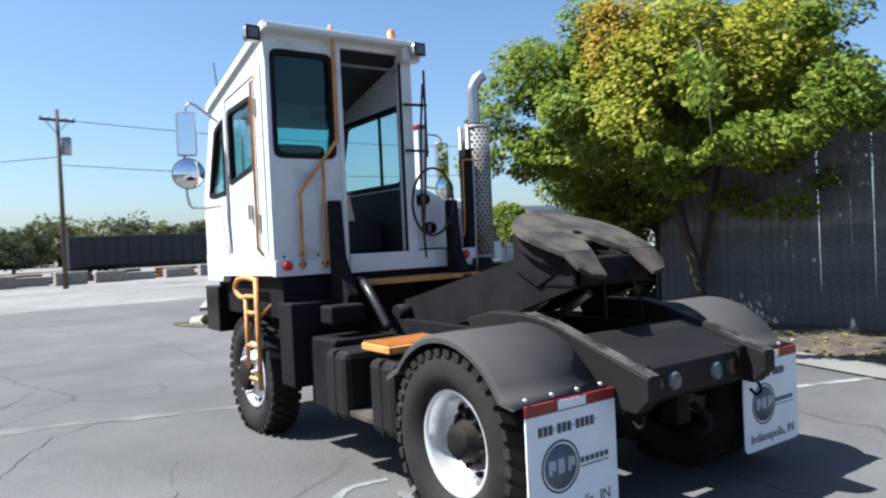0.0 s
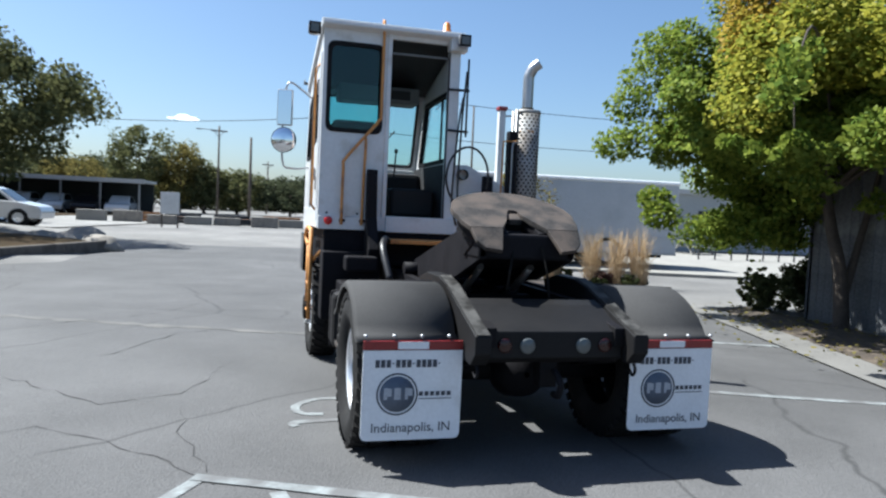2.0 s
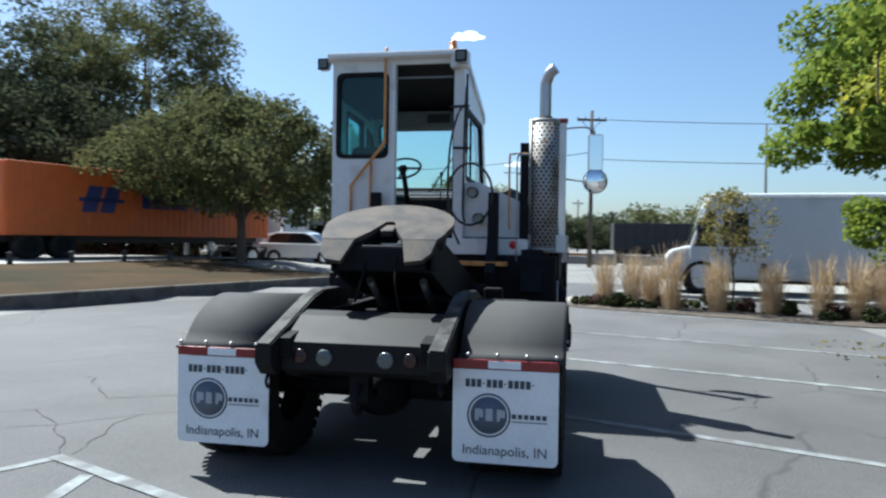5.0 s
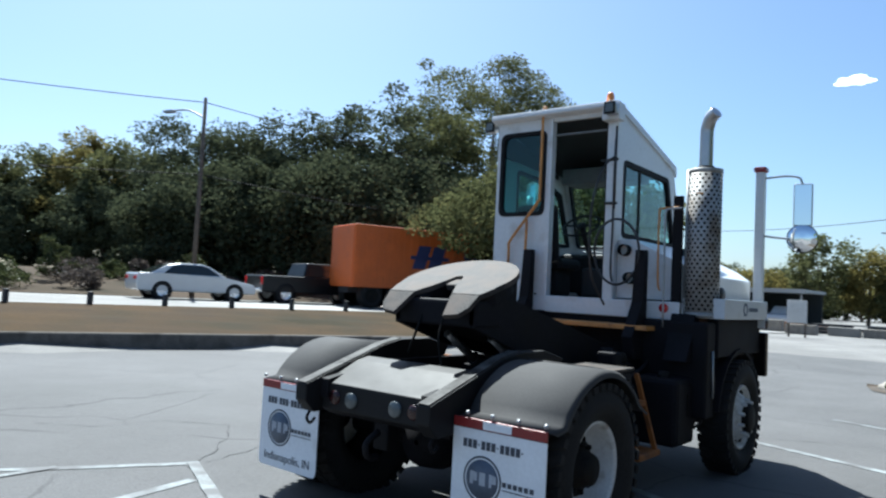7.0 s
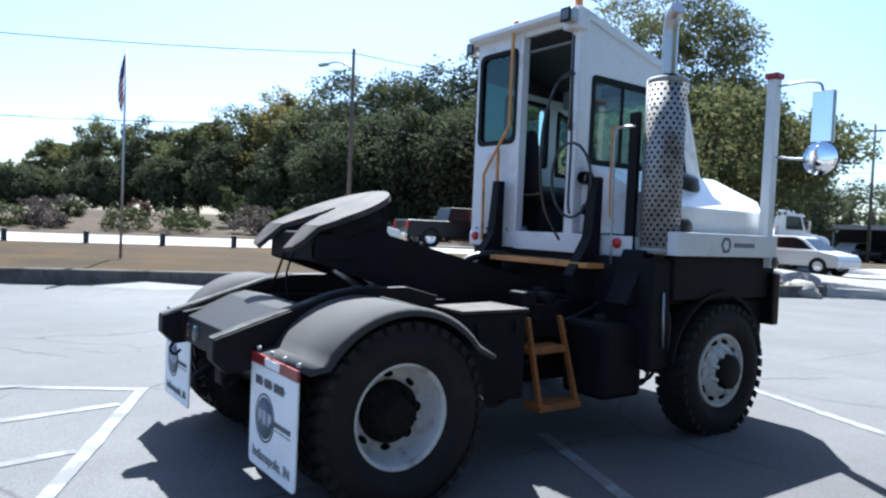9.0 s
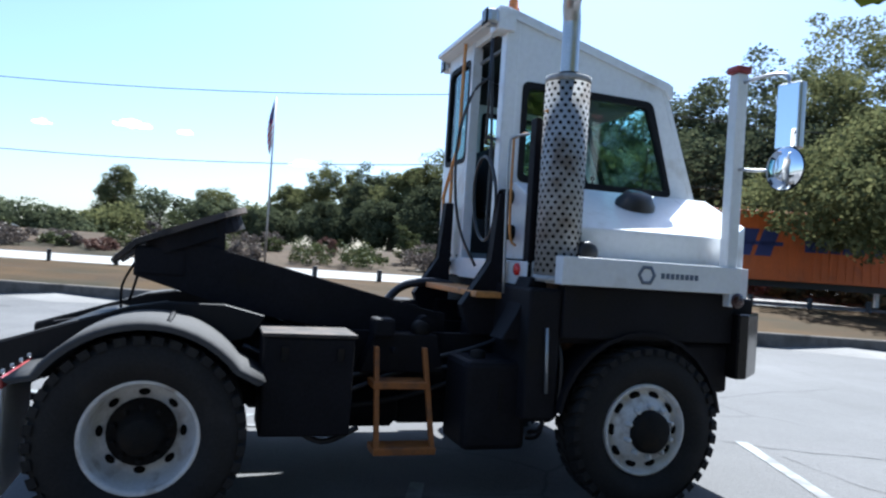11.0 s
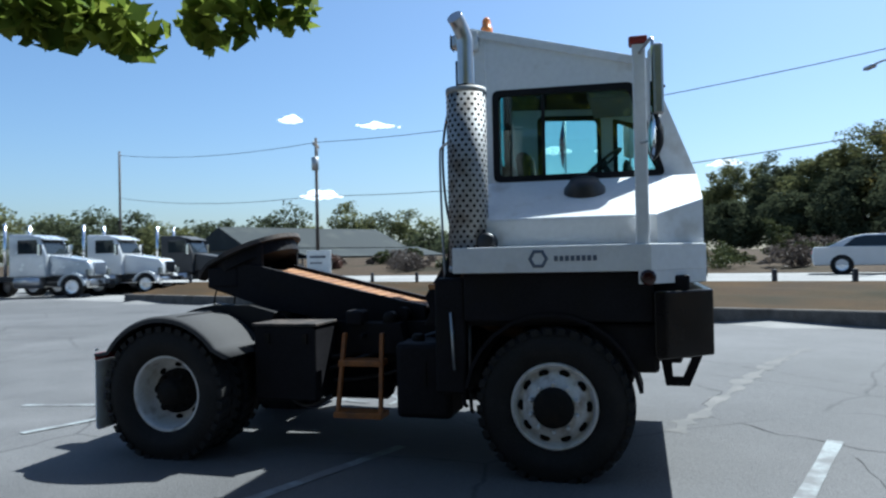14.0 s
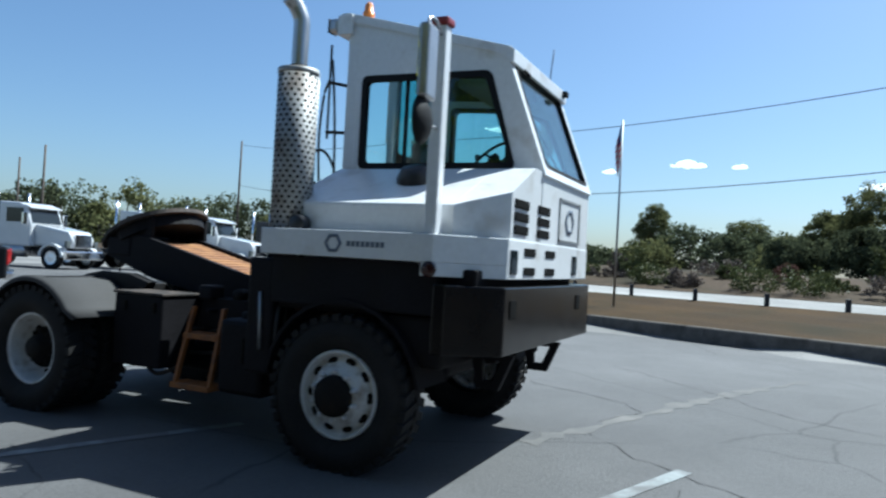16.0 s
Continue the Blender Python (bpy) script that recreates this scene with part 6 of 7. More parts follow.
# wood beyond the road: (bearing, distance, elevation of the top, width, kind)
rw_ = random.Random(3)
woods = [(29.5, 62, 7.0, 4, "m"), (32.0, 58, 12.5, 4.5, "m"), (37.2, 60, 21.5, 8.6, "m"), (42, 50, 15, 5, "m"), (46, 48, 15, 5.5, "d"), (50, 49, 13.5, 5, "d"), (54, 50, 12.5, 5, "d"),
         (57.5, 52, 11.8, 5, "d"), (61, 54, 11.5, 5, "d"), (64.5, 56, 11.2, 5, "m"), (67.5, 60, 10.4, 5, "o"), (70.5, 64, 9.6, 5, "m"), (73.5, 66, 9.0, 4.5, "m"), (76.5, 72, 8.6, 4.5, "d"), (79.5, 76, 8.4, 4, "m"), (83.5, 88, 6.2, 3.5, "m"),
         (44, 44, 10.5, 5, "d"), (49, 43, 10, 5, "d"), (53, 44, 9.6, 5, "d"), (58, 46, 9, 5, "d"), (62, 48, 8.5, 4.5, "d"), (38, 44, 9, 4.5, "d"), (66, 54, 7.5, 4.5, "d"), (71, 60, 6, 4, "d"), (75, 64, 5.5, 4, "d"), (31, 48, 9.5, 5, "d"),
         (89.2, 100, 5.0, 3.2, "m"), (96.2, 105, 5.9, 3.2, "m"), (34.5, 46, 7, 5, "m"), (80, 70, 4.5, 4, "d"), (85, 76, 3.6, 4, "d")]
KIND = {"d": M["leafd"], "m": M["leafm"], "o": M["leafo"]}
WORD = {"d": "tall dark green tree in the wood beyond the road", "m": "tall olive green tree at the wood edge", "o": "tall tree with yellowing crown beyond the road"}
for i, (b, d, e, w, k) in enumerate(woods):
    if b > 63:
        d, w = d * 1.5, w * 1.3
    x, y = at_bearing(b, d)
    z = max(0.0, ground_z(x, y) - 0.1)
    h = (1.5 + d * math.tan(radians(e)) - z) * (0.78 if 72 < b < 92 else 1.02 if 40 < b < 62 else 0.9)
    tree(x, y, z, h, w * rw_.uniform(0.8, 1.0), w * rw_.uniform(0.8, 1.0), 0.28, 150 if w < 8 else 360, 120, 0.25 if d < 62 else 0.36, KIND[k], WORD[k], 20 + i, 0.08 if k == "d" else 0.16, 1.2, 4, "wood beyond the road")
# low far tree line all round
rf = random.Random(7)
for b in [x * 2.2 for x in range(-14, 12)] + [86 + 2.3 * x for x in range(0, 32)]:
    d = rf.uniform(120, 150)
    e = rf.uniform(2.6, 4.6) if b > 60 else rf.uniform(1.6, 3.0)
    if 93 < b < 106:
        e *= 0.5
    x, y = at_bearing(b + rf.uniform(-0.8, 0.8), d)
    tree(x, y, 0.0, 1.5 + d * math.tan(radians(e)), 5.5, 5.5, 0.3, 50, 56, 0.62, KIND[rf.choice("ddmm")], "distant green tree on the horizon", 200 + int(b * 10) + 400, 0.04, 1.8, 2, "distant tree line")
# trees across the lot
for i, (b, d, e, w, k) in enumerate([(8.0, 90, 5.0, 3.7, "m"), (5.2, 92, 4.1, 2.8, "o"), (3.4, 92, 2.9, 2.2, "m"), (12.2, 100, 2.7, 4.4, "o"), (16, 104, 3.2, 5, "m"), (1, 95, 2.4, 4, "m"), (-3, 95, 2.2, 4, "d"), (20, 104, 4.2, 5.5, "d"), (24, 108, 4.8, 5.5, "d"), (10.4, 110, 3.4, 4.0, "d")]):
    x, y = at_bearing(b, d, -1.5, -5)
    tree(x, y, 0.0, 1.5 + d * math.tan(radians(e)), w, w, 0.25, 90, 60, 0.36, KIND[k], "green tree at the far side of the lot", 700 + i, 0.14, 1.1, 4, "trees across the lot")


def shrub(x, y, z, r, h, material, label, seed, size=0.16, group="shrubs on the bank"):
    rng = np.random.default_rng(seed)
    pts = crown_points(rng, 34, r, r, h / 2, h / 2, 0.3)
    v, f = leaves(rng, pts, np.full(34, min(r, h) * 0.3), 44, size * 0.7)
    ob = tagged(new("shrub", leaf_mesh("shrub", v, f, material)), label, "shrub", group)
    ob.location = (x, y, z)
    return ob


rs = random.Random(11)
SHR = [("shrub", "grey purple dormant shrub on the bank"), ("shrubg", "low green shrub on the bank"), ("shrubr", "rust red shrub on the bank")]
for i in range(84):
    y = -42 + i * 0.95 + rs.uniform(-0.5, 0.5)
    x = road_x(y) - ROAD_W - rs.choice([2.0, 3.0, 4.5, 6.5, 8.5]) - rs.uniform(0, 1)
    k = rs.choices([0, 1, 2], [6, 4, 1])[0]
    shrub(x, y, ground_z(x, y) - 0.05 if y > -16 else 0.2, rs.uniform(0.5, 1.3), rs.uniform(0.5, 1.15), M[SHR[k][0]], SHR[k][1], 900 + i, 0.16)
for i, (y, dx, h) in enumerate(((9.5, 5.0, 1.9), (-1.5, 6.0, 2.0), (16.5, 7.0, 1.8))):
    x = road_x(y) - ROAD_W - dx
    shrub(x, y, ground_z(x, y), 0.7, h, M["shrubg"], "tall rounded evergreen shrub on the bank", 990 + i, 0.16)

for i in range(15):
    x, y = at_bearing(37 + 2.0 * i + rs.uniform(-0.5, 0.5), 40 + 0.35 * i + rs.uniform(0, 3))
    shrub(x, y, max(0.0, ground_z(x, y) - 0.1), rs.uniform(1.5, 2.1), rs.uniform(1.7, 2.6), M["leafd"], "dark undergrowth bush at the foot of the wood", 1300 + i, 0.34, "undergrowth at the wood edge")

rows = []
for i in range(60):
    y = -60 + i * 2
    r = road_x(y) - ROAD_W
    rows.append([(r - w, y, max(0.02, road_z(y) - 0.02 + rise(y) * min(1, w / 12))) for w in (0.1, 3, 6, 9, 12, 18, 30)])
sheet("bank", rows, M["bank"], "dry mulched bank beyond the road", "bank", 0.03)


def grass_tuft(x, y, h, seed):
    rng = np.random.default_rng(seed)
    n = 330 + 30 * (seed % 5)
    a = rng.uniform(0, 2 * np.pi, n)
    r0 = 0.19 * np.sqrt(rng.uniform(0, 1, n))
    lean = rng.normal(0, 0.05, 2)
    out = np.stack([np.cos(a), np.sin(a)], 1)
    off = rng.normal(0, 0.10, (n, 2)) + r0[:, None] * 0.45 * out + lean
    hh = h * np.clip(rng.beta(2.6, 1.9, n) * 1.15, 0.16, 1.12)
    base = np.stack([r0 * np.cos(a), r0 * np.sin(a), np.zeros(n)], 1)
    bend = np.where(rng.uniform(0, 1, (n, 1)) < 0.2, 2.4, 1.0)
    mid = base + np.concatenate([off * 0.45, 0.7 * hh[:, None]], 1)
    tip = base + np.concatenate([off * bend, hh[:, None] * np.where(bend > 1, 0.82, 1.0)], 1)
    w = rng.uniform(0, 2 * np.pi, n)
    s = np.stack([np.cos(w), np.sin(w), 0 * w], 1) * 0.0028
    v = np.stack([base - s, base + s, mid + s, mid - s, mid - s * 2.4, mid + s * 2.4, tip + s * 0.7, tip - s * 0.7], 1).reshape(-1, 3)
    f = np.arange(len(v)).reshape(-1, 4)
    ob = tagged(new("grass_tuft", leaf_mesh("grass_tuft", v, f, M["straw"])), "tall tan ornamental grass tuft in the bed", "grass", "ornamental grasses in the bed")
    ob.location = (x, y, 0.03)


for i, (x, y, h) in enumerate(((1.9, 12.2, 1.2), (2.5, 12.0, 1.25), (3.3, 11.6, 1.4), (4.2, 11.3, 1.25), (5.2, 10.95, 1.15), (6.1, 10.6, 1.3), (6.65, 10.45, 1.3), (7.1, 10.2, 1.35), (2.95, 12.3, 1.1))):
    grass_tuft(x, y, h, 40 + i)
rb = random.Random(8)
for i in range(16):
    t = (i + rb.uniform(0.1, 0.9)) / 16
    k = "shrubr" if i % 4 == 1 else "shrubg"
    word = "low rust-red plant in the planting bed" if k == "shrubr" else "low green plant in the planting bed"
    shrub(1.1 + 6.3 * t + rb.uniform(-0.2, 0.2), 12.75 - 2.7 * t + rb.uniform(-0.55, 0.5), 0.03, rb.uniform(0.16, 0.32), rb.uniform(0.16, 0.36), M[k], word, 1200 + i, 0.09, "low plants in the planting bed")
# planting bed and shaded bed with leaf litter
rows = []
for i in range(16):
    t = i / 15
    cx, cy = 0.7 + 7.1 * t, 12.9 - 3.0 * t
    w = 1.0 * (1 - (2 * t - 1) ** 8)
    rows.append([(cx - 0.38 * w, cy - 0.92 * w, 0.02), (cx, cy, 0.07), (cx + 0.38 * w, cy + 0.92 * w, 0.02)])
sheet("planting_bed", rows, M["mulch"], "narrow mulched planting bed", "bed")
rows = []
for i in range(24):
    y = -8 + 14.6 * i / 23
    x0 = strip_x(y) + 0.62
    rows.append([(x0 + (7.5 - x0) * k / 5, y, 0.03 + 0.05 * math.sin(math.pi * k / 5) + 0.012 * math.sin(i * 2.3 + k)) for k in range(6)])
sheet("mulch_bed", rows, M["mulch"], "shaded bark bed with fallen leaves under the tree", "bed")
rows = []
for i in range(24):
    y = -8 + 14.6 * i / 23
    rows.append([(strip_x(y), y, 0.028), (strip_x(y) + 0.66, y, 0.028)])
sheet("path", rows, M["strip"], "pale concrete edge strip beside the bed", "path")
rng = np.random.default_rng(77)
lp = np.stack([4.3 + 3.0 * rng.uniform(0, 1, 620) ** 0.6, rng.uniform(-3, 7, 620), np.full(620, 0.075)], 1)
lv, lf = leaves(rng, lp, np.full(620, 0.05), 1, 0.09)
tagged(new("leaf_litter", leaf_mesh("leaf_litter", lv * np.array([1, 1, 0.5]) + np.array([0, 0, 0.045]), lf, M["leafo"])), "scattered fallen leaves on bed and path", "leaves", kind="stuff")
for i, (x, y, r, h) in enumerate(((7.75, 5.75, 0.45, 1.0), (8.25, 6.0, 0.5, 1.15), (8.8, 6.2, 0.55, 1.3), (8.2, 6.6, 0.42, 0.75), (9.4, 6.5, 0.6, 1.35), (10.1, 6.8, 0.6, 1.3))):
    shrub(x, y, 0.02, r, h, M["shrubg"], "low dark shrub by the fence end", 990 + i, 0.10, "shrubs by the fence")
for i, (x, y, h) in enumerate(((7.35, 6.25, 0.85), (7.62, 6.5, 0.7), (7.1, 6.05, 0.55), (7.5, 6.9, 0.8), (7.9, 7.1, 0.7))):
    shrub(x, y, 0.02, 0.17, h, M["shrubg"], "thin upright weed by the fence end", 1030 + i, 0.08, "shrubs by the fence")

# dark board fence behind the tree
fence = thing("fence", "tall grey board fence in the dappled shade of the maple", "fence")
fp = [Vector((7.2, -9.0)), Vector((7.45, 5.35)), Vector((12.0, 6.0))]
bm = boxm(-0.075, 0.075, -0.012, 0.012, 0.0, 3.3, bevel=0.004)
board_mesh = mesh_of("board", bm, M["ivy"])
rb = random.Random(4)
for a, b in zip(fp, fp[1:]):
    L = (b - a).length
    ang = math.degrees(math.atan2(b.y - a.y, b.x - a.x))
    for i in range(int(L / 0.155)):
        p = a.lerp(b, (i + 0.5) * 0.155 / L)
        o = new("board", board_mesh)
        o.parent = fence
        o.matrix_local = pose(p.x, p.y, rb.uniform(-0.04, 0.05), 0, rb.uniform(-0.4, 0.4), ang)
    n = int(L / 2.4)
    for i in range(n + 1):
        p = a.lerp(b, i / n)
        part("post", boxm(p.x + 0.03, p.x + 0.13, p.y - 0.05, p.y + 0.05, 0, 3.2, bevel=0.005), M["ivy"], fence)


# ---- buildings and poles ----
side = thing("white_annex", "white flat-roofed annex behind a fenced yard", "building")
part("wall", boxm(17.5, 36, 30.0, 38, 0, 3.2), M["barnw"], side)
part("roof", boxm(17.3, 36.2, 29.8, 38.2, 3.2, 3.45), M["gtrim"], side)
part("pillar", boxm(26.2, 26.8, 29.6, 29.97, 0, 3.15, bevel=0.02), M["gtrim"], side)
part("roller_door", boxm(26.85, 30.2, 29.86, 29.98, 0, 2.9, bevel=0.01), M["gwall"], side, "blue-grey roller door")
for x in (18.6, 22.5):
    w = part("window", boxm(x, x + 2.2, 29.93, 30.0, 1.0, 2.3), M["carglass"], side)
    part("frame", boxm(x - 0.08, x + 2.28, 29.95, 29.99, 0.9, 0.99), M["gtrim"], w)
solid("yard_slab", prism(bm_new(), [(2.2, 16.1), (15.0, 12.0), (26.0, 17.0), (26.0, 26.5), (6.0, 26.5)], "z", -0.05, 0.1, 0.01), M["concrete"], "pale concrete apron with a raised edge under the van", "pavement", kind="structure")
yf = thing("yard_fence", "thin black metal yard fence with gate", "fence")
for i in range(12):
    part("post", boxm(16.3 + i * 0.8, 16.35 + i * 0.8, 21.0 - 0.02, 21.0 + 0.03, 0.06, 1.7), M["dumpster"], yf)
for z in (0.4, 1.1, 1.65):
    part("rail", boxm(16.3, 25.2, 21.04, 21.07, z, z + 0.04), M["dumpster"], yf)
tbl = thing("picnic_table", "grey weathered picnic table in the yard", "table", (19.2, 25.5, 0), 12)
part("tabletop", boxm(-0.95, 0.95, -0.4, 0.4, 0.72, 0.77), M["concrete"], tbl)
for s in (-1, 1):
    part("bench", boxm(-0.95, 0.95, s * 0.62 - 0.14, s * 0.62 + 0.14, 0.42, 0.46), M["concrete"], tbl)
    part("leg", prism(bm_new(), [(-0.7, 0), (-0.62, 0), (-0.15, 0.72), (-0.25, 0.72)], "x", s * 0.7 - 0.04, s * 0.7 + 0.04), M["concrete"], tbl)
    part("leg", prism(bm_new(), [(0.7, 0), (0.62, 0), (0.15, 0.72), (0.25, 0.72)], "x", s * 0.7 - 0.045, s * 0.7 + 0.035), M["concrete"], tbl)

cp = thing("carport", "long open carport with a pale flat roof", "carport", (-20.8, 62, 0), -3)
part("roof", boxm(-10.8, 10.8, -3, 3, 2.78, 3.02, bevel=0.02), M["barnw"], cp)
part("fascia", boxm(-10.85, 10.85, -3.06, -3.0, 2.72, 3.06), M["gtrim"], cp)
part("back_wall", boxm(-10.6, 10.6, 2.7, 2.9, 0, 2.78), M["barn"], cp)
for i in range(8):
    part("post", boxm(-10.5 + i * 2.98, -10.38 + i * 2.98, -2.8, -2.68, 0, 2.78), M["galv"], cp)

barn = thing("barn", "low grey barn with long sloping metal roofs", "barn", (-58.5, -29.4, 0), 61)
part("wall", boxm(-4.5, 4.5, -8, 10, 0, 2.6), M["barng"], barn)
part("roof", prism(bm_new(), [(-5, 2.55), (5, 2.55), (5, 2.65), (0, 4.7), (-5, 2.65)], "y", -8.4, 10.4), M["barn"], barn)
part("lean_to_wall", boxm(4.5, 8, -4, 12, 0, 1.7), M["barng"], barn)
part("lean_to_roof", prism(bm_new(), [(4.4, 2.5), (8.6, 1.7), (8.6, 1.8), (4.4, 2.7)], "y", -4.4, 12.4), M["barn"], barn)
for i in range(3):
    part("door", boxm(7.98, 8.05, -2.5 + i * 4.6, 0 + i * 4.6, 0, 1.5), M["barnw"], barn)

box_c = thing("black_container", "long black steel open-top container", "container", (10.3, 52, 0), 3)
part("body", boxm(-6.6, 6.6, -1.2, 1.2, 0.9, 2.95, bevel=0.03), M["dumpster"], box_c)
for i in range(18):
    part("rib", boxm(-6.5 + i * 0.75, -6.38 + i * 0.75, -1.26, -1.2, 0.95, 2.9), M["dumpster"], box_c)
for x in (-5, -4, 4, 5):
    part("wheel", lathe(bm_new(), [(-1.1, 0.2), (-1.1, 0.45), (-0.8, 0.45)], 20, (x, 0, 0.45), "y"), M["rubber"], box_c)
part("chassis", boxm(-6.4, 6.4, -0.5, 0.5, 0.6, 0.9), M["dumpster"], box_c)
rr = random.Random(21)
for i in range(12):
    x = -11 + i * 2.0 + rr.uniform(-0.3, 0.3)
    bm = boxm(-0.85, 0.85, -0.3, 0.3, 0, rr.uniform(0.5, 0.8), bevel=0.04)
    solid("concrete_block", bm, M["concrete"] if i % 3 == 0 else M["rock"], "rough concrete barrier block at the lot edge", "block", (x, 43.5 + rr.uniform(-0.8, 0.8), 0), rr.uniform(-8, 8), "barrier blocks")
for i in range(7):
    sp_ = thing("scrap_stack", "dark stack of rusting scrap steel beams", "scrap", (-9 + i * 3.1, 47 + rr.uniform(-1, 1), 0), rr.uniform(-20, 20), "scrap at the lot edge")
    for k in range(7):
        z0, y0 = 0.22 * (k // 3), -0.6 + 0.42 * (k % 3) + 0.1 * (k // 3)
        part("beam", boxm(-1.2 + rr.uniform(-0.3, 0.2), 1.2 + rr.uniform(-0.3, 0.4), y0, y0 + 0.34, z0, z0 + 0.2, bevel=0.02), M["dumpster"] if (i + k) % 3 else M["rust"], sp_)
sg = thing("lot_sign", "white blank sign panel on posts", "sign", (-6.0, 37.0, 0), -8)
part("panel", boxm(-0.5, 0.5, -0.03, 0.03, 0.75, 1.95, bevel=0.01), M["sign"], sg)
for x in (-0.42, 0.42):
    part("post", boxm(x - 0.04, x + 0.04, 0.03, 0.1, 0, 1.9), M["wood"], sg)
sg2 = thing("road_sign", "white sign board with faded print by the lawn", "sign", (-29.0, -13.0, 0.1), 66)
part("panel", boxm(-0.95, 0.95, -0.03, 0.03, 0.5, 1.9, bevel=0.01), M["sign"], sg2)
for x in (-0.8, 0.8):
    part("post", boxm(x - 0.05, x + 0.05, 0.03, 0.1, 0, 1.85), M["wood"], sg2)
part("print_bar", boxm(-0.7, 0.6, -0.036, -0.03, 1.5, 1.62), M["ink"], sg2)
part("print_bar", boxm(-0.7, 0.3, -0.036, -0.03, 1.2, 1.27), M["ink"], sg2)


def pole(x, y, z, h, label, arms=True, lamp=False, r=0.14, transformer=False):
    p = thing("utility_pole", label, "pole", (x, y, z), 14)
    part("shaft", tube(bm_new(), [(0, 0, -0.2), (0.02, 0, h * 0.5), (0, 0, h)], r, 10, r * 0.65), M["wood"], p)
    if arms:
        part("cross_arm", boxm(-0.85, 0.85, -0.06, 0.06, h - 0.6, h - 0.47), M["wood"], p)
        for k in (-0.8, -0.4, 0.4, 0.8):
            part("insulator", lathe(bm_new(), [(h - 0.47, 0.04), (h - 0.4, 0.055), (h - 0.33, 0.03), (h - 0.3, 0.001)], 10, (k, 0, 0), "z"), M["galv"], p)
        for s in (-1, 1):
            part("brace", tube(bm_new(), [(s * 0.55, 0.07, h - 0.58), (0, 0.1, h - 1.2)], 0.02, 6), M["wood"], p)
    if lamp:
        part("lamp_arm", tube(bm_new(), curve_pts([(0, 0, h - 0.9), (-0.9, 0, h - 0.5), (-1.9, 0, h - 0.45)], 4), 0.04, 8), M["galv"], p)
        part("lamp_head", boxm(-2.4, -1.8, -0.12, 0.12, h - 0.55, h - 0.42, bevel=0.03), M["galv"], p)
    if transformer:
        part("transformer", lathe(bm_new(), [(h - 2.3, 0.02), (h - 2.28, 0.24), (h - 1.4, 0.24), (h - 1.35, 0.1), (h - 1.3, 0.001)], 16, (0.38, 0, 0), "z"), M["galv"], p)
    return p


pole(1.84, 37.5, 0, 9.1, "weathered wooden utility pole with cross arm", transformer=True)
pole(-24.8, 13.3, 0.6, 8.8, "weathered wooden utility pole beyond the road", arms=False, lamp=True, r=0.12)
pole(-39.0, -17.8, 0.5, 9.4, "weathered wooden utility pole with transformer", transformer=True)
pole(-51.5, -44.3, 0, 12.3, "bare tall wooden utility pole", arms=False)
pole(-38.4, -55.8, 0, 9.9, "bare tall wooden utility pole", arms=False)
pole(-42.4, -65.3, 0, 9.5, "bare tall wooden utility pole", arms=False)
pole(-22.0, 58.0, 0.0, 11.0, "weathered wooden utility pole beyond the road")
for b, d, e in ((1.9, 82, 5.75), (-0.6, 60, 5.1), (-1.7, 110, 3.3)):
    x, y = at_bearing(b, d, -2.4, -4.6)
    pole(x, y, 0, 1.5 + d * math.tan(radians(e)), "distant wooden utility pole across the lot", arms=b != -0.6, lamp=b > 1)
x, y = at_bearing(-15.9, 44, -0.8, -5.2)
pole(x, y, 0, 8.1, "slim lamp pole behind the step van", arms=False, r=0.08)
wires = thing("power_lines", "thin black overhead power lines", "cable")
for a, b in (((-24.8, 13.3, 9.2), (-39.0, -17.8, 9.6)), ((-24.8, 13.3, 6.0), (-39.0, -17.8, 5.9)), ((-39.0, -17.8, 9.6), (-51.5, -44.3, 11.9)), ((-39.0, -17.8, 5.9), (-51.5, -44.3, 7.8)), ((-24.8, 13.3, 9.2), (-22, 58, 11)), ((-24.8, 13.3, 6.0), (-22, 58, 7.2)),
             ((1.84, 37.5, 8.6), (45, 40, 9.5)), ((1.84, 37.5, 6.3), (45, 40, 7.5)), ((1.84, 37.5, 6.7), (-22, 58, 8.0))):
    a, b = Vector(a), Vector(b)
    sag = 0.018 * (b - a).length
    part("wire", tube(bm_new(), [a.lerp(b, t / 12) - Vector((0, 0, sag * 4 * (t / 12) * (1 - t / 12))) for t in range(13)], 0.02, 5), M["gasket"], wires)
fl = thing("flagpole", "slim steel flagpole with a limp red and blue flag", "flagpole", (-14.2, 1.6, 0.42), 0)
part("shaft", tube(bm_new(), [(0, 0, 0), (0, 0, 5.0)], 0.035, 10, 0.022), M["galv"], fl)
bm = bm_new()
fr_ = []
for i in range(15):
    z = 4.95 - i * 0.085
    w = 0.025 + 0.085 * math.sin(math.pi * min(1, (i + 1) / 15)) ** 0.7
    fr_.append([bm.verts.new((0.04 * math.sin(k * 2.4 + i * 0.5), -0.03 - w * k / 5 * 1.2, z - 0.06 * k)) for k in range(6)])
for a, b in zip(fr_, fr_[1:]):
    for k in range(5):
        bm.faces.new((a[k], a[k + 1], b[k + 1], b[k])).smooth = True
flagcloth = part("flag", bm, M["flagr"], fl, "limp folded flag, red and white with a blue field")
flagcloth.data.materials.append(M["flagb"])
flagcloth.data.materials.append(M["sign"])
for i, p in enumerate(flagcloth.data.polygons):
    p.material_index = 1 if i // 5 < 6 and i % 5 < 3 else (0, 2)[(i // 5) % 2]
